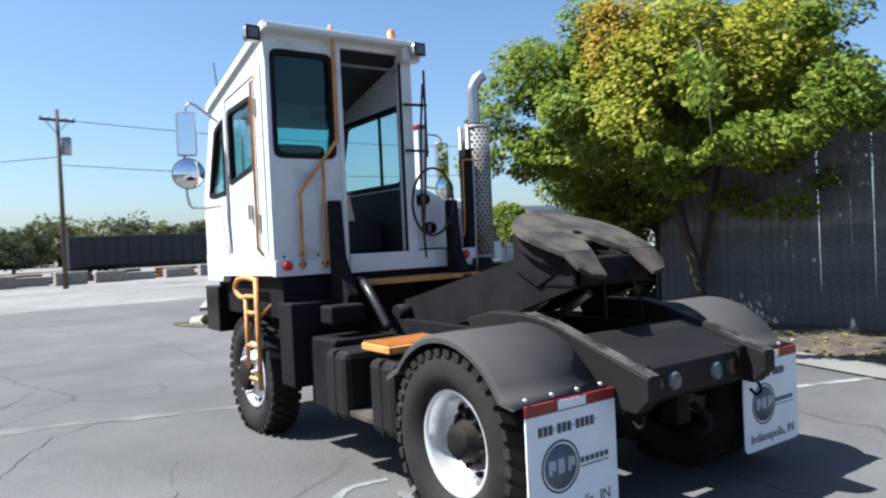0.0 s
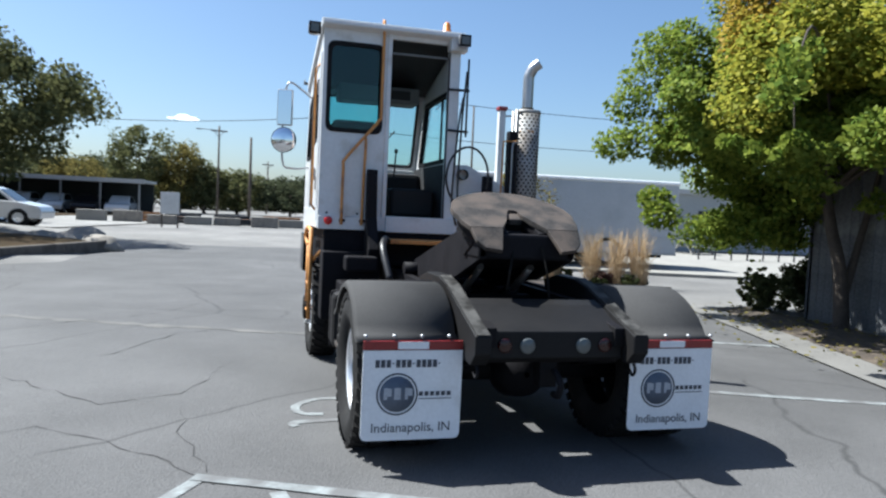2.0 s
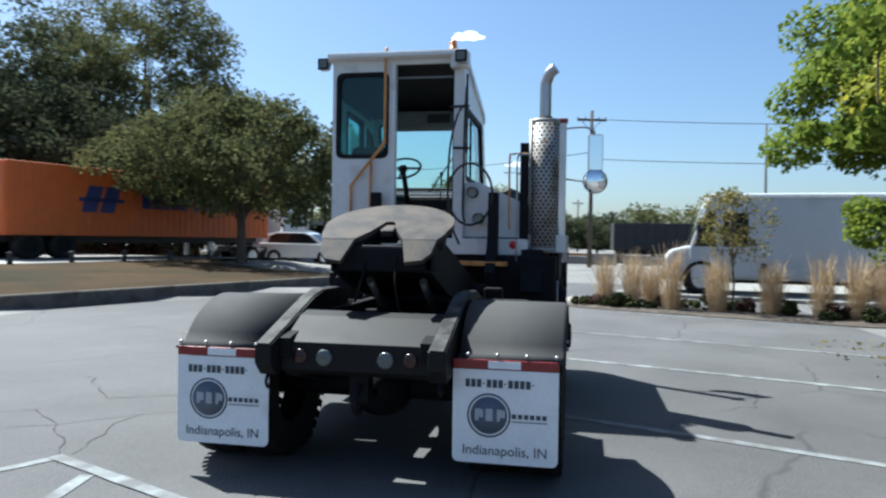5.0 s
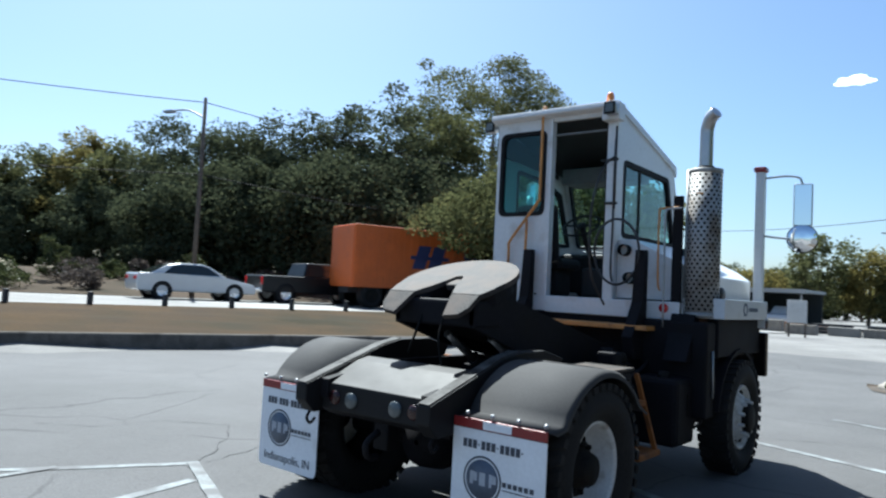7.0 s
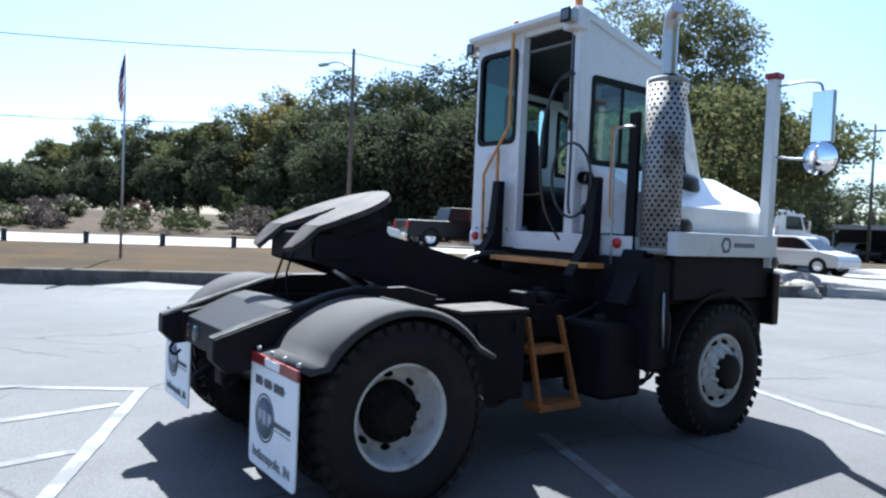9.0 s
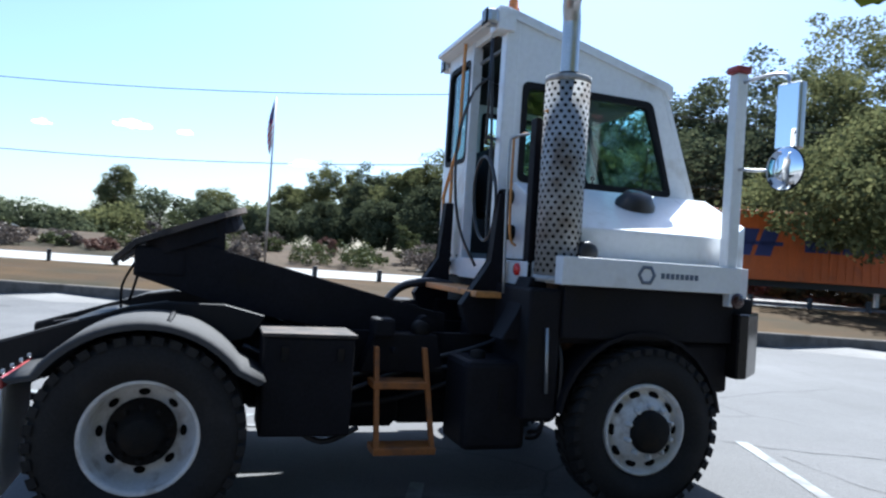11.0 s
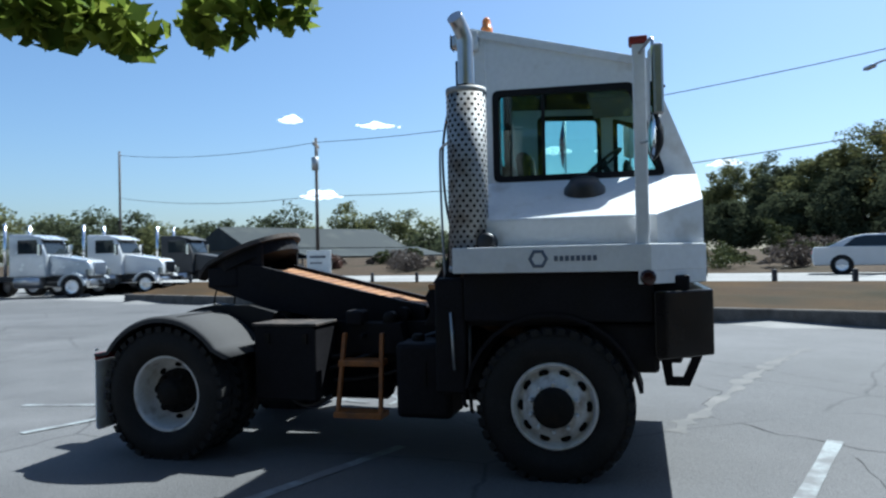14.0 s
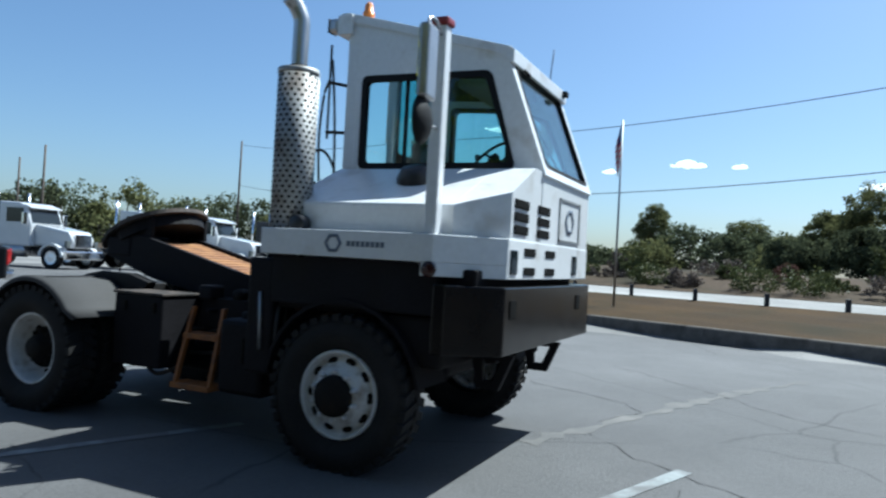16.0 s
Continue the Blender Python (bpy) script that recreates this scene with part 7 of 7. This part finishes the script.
bm = boxm(-0.06, 0.06, -0.06, 0.06, -0.1, 0.38, bevel=0.01)
rp_mesh = mesh_of("road_post", bm, M["dumpster"])
for i in range(20):
    y = 1.4 + 1.95 * (i - 9)
    o = tagged(new("road_post", rp_mesh), "short dark wooden post along the road edge", "post", "posts along the road")
    o.matrix_world = pose(road_x(y) + 0.12, y, ROAD_Z - 0.02, 0, 0, 14)


def boulder(x, y, z, r, seed):
    bm = bm_new()
    bmesh.ops.create_icosphere(bm, subdivisions=3, radius=1)
    off = Vector((seed * 3.1, seed, 0))
    for v in bm.verts:
        k = 1 + 0.35 * noise.noise(v.co * 1.3 + off) + 0.12 * noise.noise(v.co * 4 + off)
        v.co = Vector((v.co.x * r * 1.4 * k, v.co.y * r * k, max(-0.3, v.co.z) * r * 0.75 * k))
    for f in bm.faces:
        f.smooth = True
    solid("boulder", bm, M["rock"], "rough weathered limestone boulder at the kerb end", "boulder", (x, y, z), seed * 40, "boulders at the kerb end")


for i, (x, y, r) in enumerate(((-6.6, 18.6, 0.62), (-7.9, 19.3, 0.5), (-9.6, 20.0, 0.5), (-6.0, 17.6, 0.5))):
    boulder(x, y, 0.1, r, i + 1)
boulder(1.2, 12.6, 0.0, 0.25, 7)


# ---- other vehicles ----
def road_wheel(x, y, r, w, s, parent, rim="alu"):
    wh = part("wheel", lathe(bm_new(), [(y - s * 0.02, r * 0.6), (y, r * 0.68), (y, r * 0.9), (y - s * 0.03, r), (y - s * (w - 0.03), r), (y - s * w, r * 0.9)], 28, (x, 0, r), "y"), M["rubber"], parent)
    part("rim", lathe(bm_new(), [(y - s * 0.015, r * 0.64), (y - s * 0.03, r * 0.58), (y - s * 0.05, r * 0.3), (y - s * 0.02, r * 0.16), (y - s * 0.02, 0.001)], 22, (x, 0, r), "y"), M[rim], wh)


def car(name, label, at, turn, body, cabin, width, paint, wheels, r=0.33, panes=(), rim="alu", cat="car"):
    """Length runs along x, nose at +x. body, cabin: side outlines (x, z)."""
    c = thing(name, label, cat, at, turn)
    h = width / 2
    part("body", prism(bm_new(), body, "y", -h, h, 0.06), M[paint], c)
    if cabin:
        bm = prism(bm_new(), cabin, "y", -h + 0.1, h - 0.1, 0.05)
        zmax, zmin = max(p[1] for p in cabin), min(p[1] for p in cabin)
        for v in bm.verts:
            k = (v.co.z - zmin) / (zmax - zmin)
            v.co.y *= 1 - 0.16 * max(0, k)
        part("cabin", bm, M[paint], c)
    for k, (p, tilt_in) in enumerate(panes):
        for s in (-1, 1):
            bm = bm_new()
            zs = [q[1] for q in cabin]
            lo, hi = min(zs), max(zs)
            vs = []
            for q in p:
                f = (q[1] - lo) / (hi - lo)
                vs.append(bm.verts.new((q[0], s * ((h - 0.1) * (1 - 0.16 * f) + 0.006), q[1])))
            bm.faces.new(vs)
            part("side_window", bm, M["carglass"], c)
    for x in wheels:
        for s in (-1, 1):
            road_wheel(x, s * (h + 0.01), r, 0.22, s, c, rim)
            part("wheel_arch", lathe(bm_new(), [(s * (h - 0.3), r * 1.14), (s * (h + 0.004), r * 1.14), (s * (h + 0.004), r * 0.9)], 24, (x, 0, r), "y"), M["gasket"], c)
    return c


def cab_glass(c, pts_front, pts_rear, width):
    for nm, pts in (("windscreen", pts_front), ("rear_window", pts_rear)):
        if pts:
            (xa, za), (xb, zb) = pts
            h = width / 2 - 0.2
            bm = bm_new()
            bm.faces.new([bm.verts.new(q) for q in ((xa, -h, za), (xa, h, za), (xb, h * 0.86, zb), (xb, -h * 0.86, zb))])
            part(nm, bm, M["carglass"], c)


RT = math.degrees(math.atan2(1, 0.25))


def on_road(y, lane):
    return road_x(y) - lane, y, road_z(y)


sed = car("sedan", "white four-door sedan on the road", on_road(12.0, 7.4), RT,
          [(-2.3, 0.32), (2.3, 0.30), (2.34, 0.55), (2.2, 0.70), (1.1, 0.92), (-1.6, 1.0), (-2.3, 0.98), (-2.36, 0.6)],
          [(-1.9, 0.95), (1.15, 0.90), (0.45, 1.32), (0.1, 1.42), (-0.7, 1.42), (-1.2, 1.32)], 1.82, "carw", (-1.4, 1.42), 0.33,
          [([(-1.35, 1.0), (0.85, 0.98), (0.35, 1.30), (0.05, 1.36), (-0.65, 1.36), (-1.0, 1.3)], 0)])
cab_glass(sed, ((1.12, 0.96), (0.42, 1.36)), ((-1.88, 1.0), (-1.18, 1.34)), 1.82)
for s in (-1, 1):
    part("tail_light", boxm(-2.36, -2.25, s * 0.62 - 0.2, s * 0.62 + 0.2, 0.72, 0.86, bevel=0.03), M["redlamp"], sed)
    part("head_light", boxm(2.18, 2.3, s * 0.65 - 0.2, s * 0.65 + 0.2, 0.55, 0.68, bevel=0.03), M["lens"], sed)
def pickup(label, at, turn):
    pk = car("pickup_truck", label, at, turn,
             [(-2.8, 0.45), (2.75, 0.42), (2.8, 0.8), (2.65, 1.05), (1.3, 1.14), (1.25, 1.15), (-2.8, 1.15)],
             [(-0.95, 1.12), (1.3, 1.12), (0.75, 1.62), (0.45, 1.75), (-0.75, 1.75)], 1.95, "cark", (-1.75, 1.75), 0.39,
             [([(-0.8, 1.18), (1.05, 1.18), (0.6, 1.6), (0.4, 1.69), (-0.65, 1.69)], 0)])
    cab_glass(pk, ((1.27, 1.18), (0.72, 1.66)), None, 1.95)
    part("bed_opening", boxm(-2.65, -1.05, -0.82, 0.82, 1.12, 1.165), M["gasket"], pk)
    for s in (-1, 1):
        part("head_light", boxm(2.68, 2.8, s * 0.72 - 0.16, s * 0.72 + 0.16, 0.78, 1.0, bevel=0.03), M["lens"], pk)
        part("tail_light", boxm(-2.83, -2.72, s * 0.86 - 0.09, s * 0.86 + 0.09, 0.75, 1.08, bevel=0.02), M["redlamp"], pk)
    part("front_bumper", boxm(2.74, 2.88, -0.92, 0.92, 0.45, 0.66, bevel=0.03), M["chrome"], pk)
    part("rear_bumper", boxm(-2.92, -2.76, -0.9, 0.9, 0.42, 0.6, bevel=0.03), M["chrome"], pk)


pickup("black crew-cab pickup truck on the road", on_road(17.2, 7.4), RT)
pickup("black crew-cab pickup truck parked on the lot", (-3.2, -12.0, 0.012), -34.8)
SUV_B = [(-2.2, 0.35), (2.25, 0.33), (2.3, 0.65), (2.15, 0.88), (1.25, 1.05), (-2.2, 1.08), (-2.28, 0.7)]
SUV_C = [(-2.15, 1.02), (1.3, 1.0), (0.6, 1.5), (0.2, 1.64), (-1.3, 1.64), (-1.85, 1.5)]
SUV_P = [([(-1.75, 1.1), (1.0, 1.08), (0.5, 1.46), (0.15, 1.57), (-1.25, 1.57), (-1.65, 1.45)], 0)]
for at, turn in (((-12.5, 29.8, road_z(29.8)), -3),):
    sv = car("sport_utility_car", "white compact sport utility car", at, turn, SUV_B, SUV_C, 1.84, "carw", (-1.35, 1.38), 0.35, SUV_P, "alu")
    cab_glass(sv, ((1.27, 1.06), (0.57, 1.54)), ((-2.14, 1.1), (-1.84, 1.5)), 1.84)
    for s in (-1, 1):
        part("tail_light", boxm(-2.27, -2.15, s * 0.7 - 0.14, s * 0.7 + 0.14, 0.9, 1.08, bevel=0.03), M["redlamp"], sv)
for i in range(8):
    pc = car("parked_car", "white parked car in the carport" if i % 3 else "dark parked car in the carport", (-29.6 + i * 2.5, 61.0 - 0.13 * i, 0), -90, SUV_B, SUV_C, 1.84, "carw" if i % 3 else "cark", (-1.35, 1.38), 0.35, SUV_P)

# step van parked beside the planting bed, nose towards the road
def step_van():
    van = thing("step_van", "white delivery step van parked behind the planting bed", "van", (7.0, 16.85, 0.1), 180 - 5.5)
    part("body", prism(bm_new(), [(-4.6, 0.42), (2.55, 0.42), (2.62, 1.25), (2.2, 2.5), (2.08, 2.66), (-4.6, 2.7)], "y", -1.08, 1.08, 0.05), M["vanw"], van)
    part("hood", prism(bm_new(), [(2.5, 0.5), (3.2, 0.5), (3.26, 0.98), (3.1, 1.2), (2.5, 1.36)], "y", -1.0, 1.0, 0.08), M["vanw"], van)
    # cap is whiter than the body: the sun along its edge is painted in
    part("roof_edge", boxm(-4.63, 2.12, -1.12, 1.12, 2.66, 2.78, bevel=0.055), M["flap"], van, "white roof cap, coloured brighter for its sunlit edge")
    bm = bm_new()
    bm.faces.new([bm.verts.new(q) for q in ((2.625, -0.92, 1.34), (2.625, 0.92, 1.34), (2.26, 0.92, 2.42), (2.26, -0.92, 2.42))])
    part("windscreen", bm, M["carglass"], van)
    for s in (-1, 1):
        bm = bm_new()
        bm.faces.new([bm.verts.new((x, s * 1.086, z)) for x, z in ((1.95, 1.32), (2.5, 1.32), (2.14, 2.3), (1.95, 2.3))])
        part("quarter_window", bm, M["carglass"], van)
        part("side_door", boxm(0.95, 1.85, s * 1.085 - 0.006, s * 1.085 + 0.006, 0.5, 2.4, bevel=0.004), M["vanw"], van)
        bm = bm_new()
        bm.faces.new([bm.verts.new((x, s * 1.094, z)) for x, z in ((1.1, 1.32), (1.75, 1.32), (1.75, 2.25), (1.1, 2.25))])
        part("side_window", bm, M["carglass"], van)
        part("rub_rail", boxm(-4.55, 0.9, s * 1.095 - 0.012, s * 1.095 + 0.012, 0.95, 1.0, bevel=0.005), M["vanw"], van)
        part("skirt_rail", boxm(-4.58, 1.75, s * 1.09 - 0.014, s * 1.09 + 0.014, 0.42, 0.5, bevel=0.006), M["galv"], van)
        part("fuel_cap", boxm(0.62, 0.78, s * 1.095 - 0.012, s * 1.095 + 0.012, 0.62, 0.88, bevel=0.01), M["gasket"], van, "black fuel filler cap")
        for x in (2.3, -2.25):
            road_wheel(x, s * 1.02, 0.4, 0.26, s, van, "rim")
            part("wheel_arch", lathe(bm_new(), [(s * 0.7, 0.5), (s * 1.088, 0.5), (s * 1.088, 0.40)], 24, (x, 0, 0.42), "y"), M["gasket"], van)
        part("mirror", boxm(2.35, 2.45, s * 1.32 - 0.1, s * 1.32 + 0.1, 1.6, 2.0, bevel=0.02), M["gasket"], van)
        part("head_light", boxm(3.2, 3.27, s * 0.72 - 0.13, s * 0.72 + 0.13, 0.75, 0.98, bevel=0.02), M["lens"], van)
    part("bumper", boxm(3.2, 3.36, -1.0, 1.0, 0.38, 0.58, bevel=0.03), M["gasket"], van)
    part("chassis", boxm(-4.4, 3.0, -0.45, 0.45, 0.3, 0.45), M["gasket"], van)


step_van()


def semi(at, turn, label, paint="carw", sleeper=False):
    """Conventional day-cab tractor, nose at +x."""
    t = thing("semi_truck", label, "truck", at, turn, "parked semi trucks")
    part("hood", prism(bm_new(), [(1.0, 1.0), (3.0, 0.95), (3.1, 1.35), (2.9, 1.72), (1.0, 2.02)], "y", -0.72, 0.72, 0.12), M[paint], t)
    part("cab", prism(bm_new(), [(-0.75, 0.95), (1.05, 0.95), (1.05, 2.0), (0.72, 2.82), (0.4, 2.95), (-0.75, 2.98)], "y", -0.98, 0.98, 0.08), M[paint], t)
    part("visor", prism(bm_new(), [(0.68, 2.78), (0.98, 2.70), (0.98, 2.74), (0.66, 2.86)], "y", -0.95, 0.95), M[paint], t)
    bm = bm_new()
    bm.faces.new([bm.verts.new(q) for q in ((1.06, -0.86, 2.05), (1.06, 0.86, 2.05), (0.77, 0.82, 2.74), (0.77, -0.82, 2.74))])
    part("windscreen", bm, M["carglass"], t)
    for s in (-1, 1):
        bm = bm_new()
        bm.faces.new([bm.verts.new((x, s * 0.988, z)) for x, z in ((-0.3, 2.05), (0.85, 2.05), (0.62, 2.7), (-0.3, 2.7))])
        part("side_window", bm, M["carglass"], t)
        fp_ = [(2.35 + 0.66 * math.cos(a), 0.5 + 0.66 * math.sin(a)) for a in [radians(175 - i * 17) for i in range(11)]]
        part("fender", prism(bm_new(), fp_ + [(2.35 + 0.56 * (x - 2.35) / 0.66, 0.5 + 0.56 * (z - 0.5) / 0.66) for x, z in reversed(fp_)], "y", s * 0.72, s * 1.15), M[paint], t)
        road_wheel(2.35, s * 1.12, 0.51, 0.28, s, t, "alu")
        for x in (-2.2, -3.5):
            road_wheel(x, s * 1.15, 0.51, 0.55, s, t, "alu")
        part("exhaust_stack", tube(bm_new(), [(-0.95, s * 0.9, 1.0), (-0.95, s * 0.9, 3.5)], 0.07, 10), M["chrome"], t)
        part("fuel_tank", lathe(bm_new(), [(-0.7, 0.001), (-0.7, 0.3), (0.5, 0.3), (0.5, 0.001)], 18, (0.2, s * 0.75, 0.75), "x"), M["steel"], t)
        part("mirror", boxm(0.85, 0.97, s * 1.2 - 0.1, s * 1.2 + 0.1, 1.95, 2.5, bevel=0.02), M["chrome"], t)
        part("head_light", boxm(2.92, 3.08, s * 0.86 - 0.12, s * 0.86 + 0.12, 1.0, 1.3, bevel=0.03), M["lens"], t)
    part("grille", boxm(3.0, 3.11, -0.5, 0.5, 1.0, 1.6, bevel=0.02), M["chrome"], t)
    part("bumper", boxm(3.05, 3.25, -1.15, 1.15, 0.45, 0.85, bevel=0.05), M["chrome"], t)
    part("frame", boxm(-4.3, 2.9, -0.4, 0.4, 0.75, 1.0), M["dumpster"], t)
    return t


semi((-16.9, -26.3, 0.0), 101, "white day-cab semi truck parked in a row")
semi((-21.6, -24.1, 0.0), 102, "silver day-cab semi truck parked in a row", "silver")
semi((-24.6, -22.4, 0.0), 100, "white day-cab semi truck parked in a row")
semi((-28.0, -20.7, 0.0), 99, "dark blue-grey day-cab semi truck parked in a row", "dumpster")
bf = thing("yard_mesh_fence", "low dark mesh fence panels by the truck yard", "fence")
for i in range(4):
    x, y = -31.5 + i * 1.7, -15.2 - i * 0.3
    part("panel", boxm(x, x + 1.6, y - 0.03, y + 0.03, 0.1, 1.3), M["dumpster"], bf)
    part("post", boxm(x - 0.05, x + 0.05, y - 0.06, y + 0.06, 0, 1.6), M["wood"], bf)

# container lorry on the road
lor = thing("container_lorry", "orange shipping container on a road trailer with tractor", "lorry", (on_road(22.6, 4.4)[0], 22.6, ROAD_Z), RT - 6)
part("container", boxm(-6.2, 6.2, -1.22, 1.22, 0.85, 3.45, bevel=0.03), M["tro"], lor, "orange corrugated shipping container")
for i in range(40):
    part("corrugation", boxm(-6.05 + i * 0.305, -5.92 + i * 0.305, -1.245, -1.22, 0.98, 3.32), M["tro"], lor)
part("door_end", boxm(-6.24, -6.2, -1.15, 1.15, 0.92, 3.38), M["tro"], lor)
# plain mark and lettering bars in place of the owner's name
bm = bm_new()
for k in (0, 1):
    prism(bm, [(-3.5 + k * 0.75, 1.75), (-2.9 + k * 0.75, 1.75), (-2.6 + k * 0.75, 2.75), (-3.2 + k * 0.75, 2.75)], "y", -1.262, -1.246)
box(bm, -3.6, -1.7, -1.262, -1.246, 2.15, 2.3)
part("blue_mark", bm, M["trb"], lor)
bm = bm_new()
u = -0.9
for w in (0.42, 0.36, 0.38, 0.36, 0.38, 0.2, 0.28, 0.2, 0.38, 0.36, 0.36):
    hgt = 0.62 if w in (0.42, 0.28) else 0.46
    box(bm, u, u + w, -1.262, -1.246, 1.98 if hgt > 0.5 else 1.98, 1.98 + hgt) if w != 0.2 else box(bm, u, u + w * 0.7, -1.262, -1.246, 2.2, 2.28)
    u += w + 0.08
part("lettering", bm, M["trb"], lor)["kind"] = "stuff"
part("chassis", boxm(-6.1, 6.1, -0.5, 0.5, 0.6, 0.85), M["dumpster"], lor)
for x in (-5.3, -4.1):
    for s in (-1, 1):
        road_wheel(x, s * 1.2, 0.5, 0.5, s, lor, "hub")
for s in (-1, 1):
    part("landing_leg", boxm(2.9, 3.05, s * 0.8 - 0.07, s * 0.8 + 0.07, 0.02, 0.65), M["galv"], lor)
tx, ty, _ = on_road(22.6 + 9.0, 4.4)
semi((tx, ty, road_z(ty)), RT, "white road tractor pulling the container trailer")


# ---- clouds ----
def cloud(b, e, w, hgt, seed):
    d = 1500
    x, y = at_bearing(b, d)
    bm = bm_new()
    rc = random.Random(seed)
    for i in range(70):
        t = max(-1.0, min(1.0, rc.gauss(0, 0.42)))
        lift = max(0.12, (1 - t * t)) * (0.8 + 0.2 * math.sin(t * 7 + seed * 2.1))
        r = hgt * rc.uniform(0.16, 0.34) * (0.45 + 0.55 * lift)
        bmesh.ops.create_icosphere(bm, subdivisions=2, radius=1, matrix=Matrix.Translation((t * w / 2, rc.uniform(-1, 1) * w * 0.08, hgt * lift * rc.uniform(-0.15, 0.6))) @ Matrix.Diagonal((r * rc.uniform(1.6, 2.6), r * 1.3, r * 0.95, 1)))
    for f in bm.faces:
        f.smooth = True
    solid("cloud", bm, M["cloud"], "small white fair-weather cloud", "cloud", (x, y, 1.5 + d * math.tan(radians(e))), b, "small clouds", "structure")


for i, (b, e, w, hgt) in enumerate(((9.3, 15.8, 62, 20), (96.2, 8.1, 75, 16), (114.9, 5.0, 80, 20), (117.2, 10.9, 45, 18), (110.5, 10.5, 100, 12), (92.5, 8.0, 26, 10), (102, 7.5, 28, 9), (5.0, 6.0, 60, 12), (83.5, 6.5, 60, 14))):
    cloud(b, e, w, hgt, i)
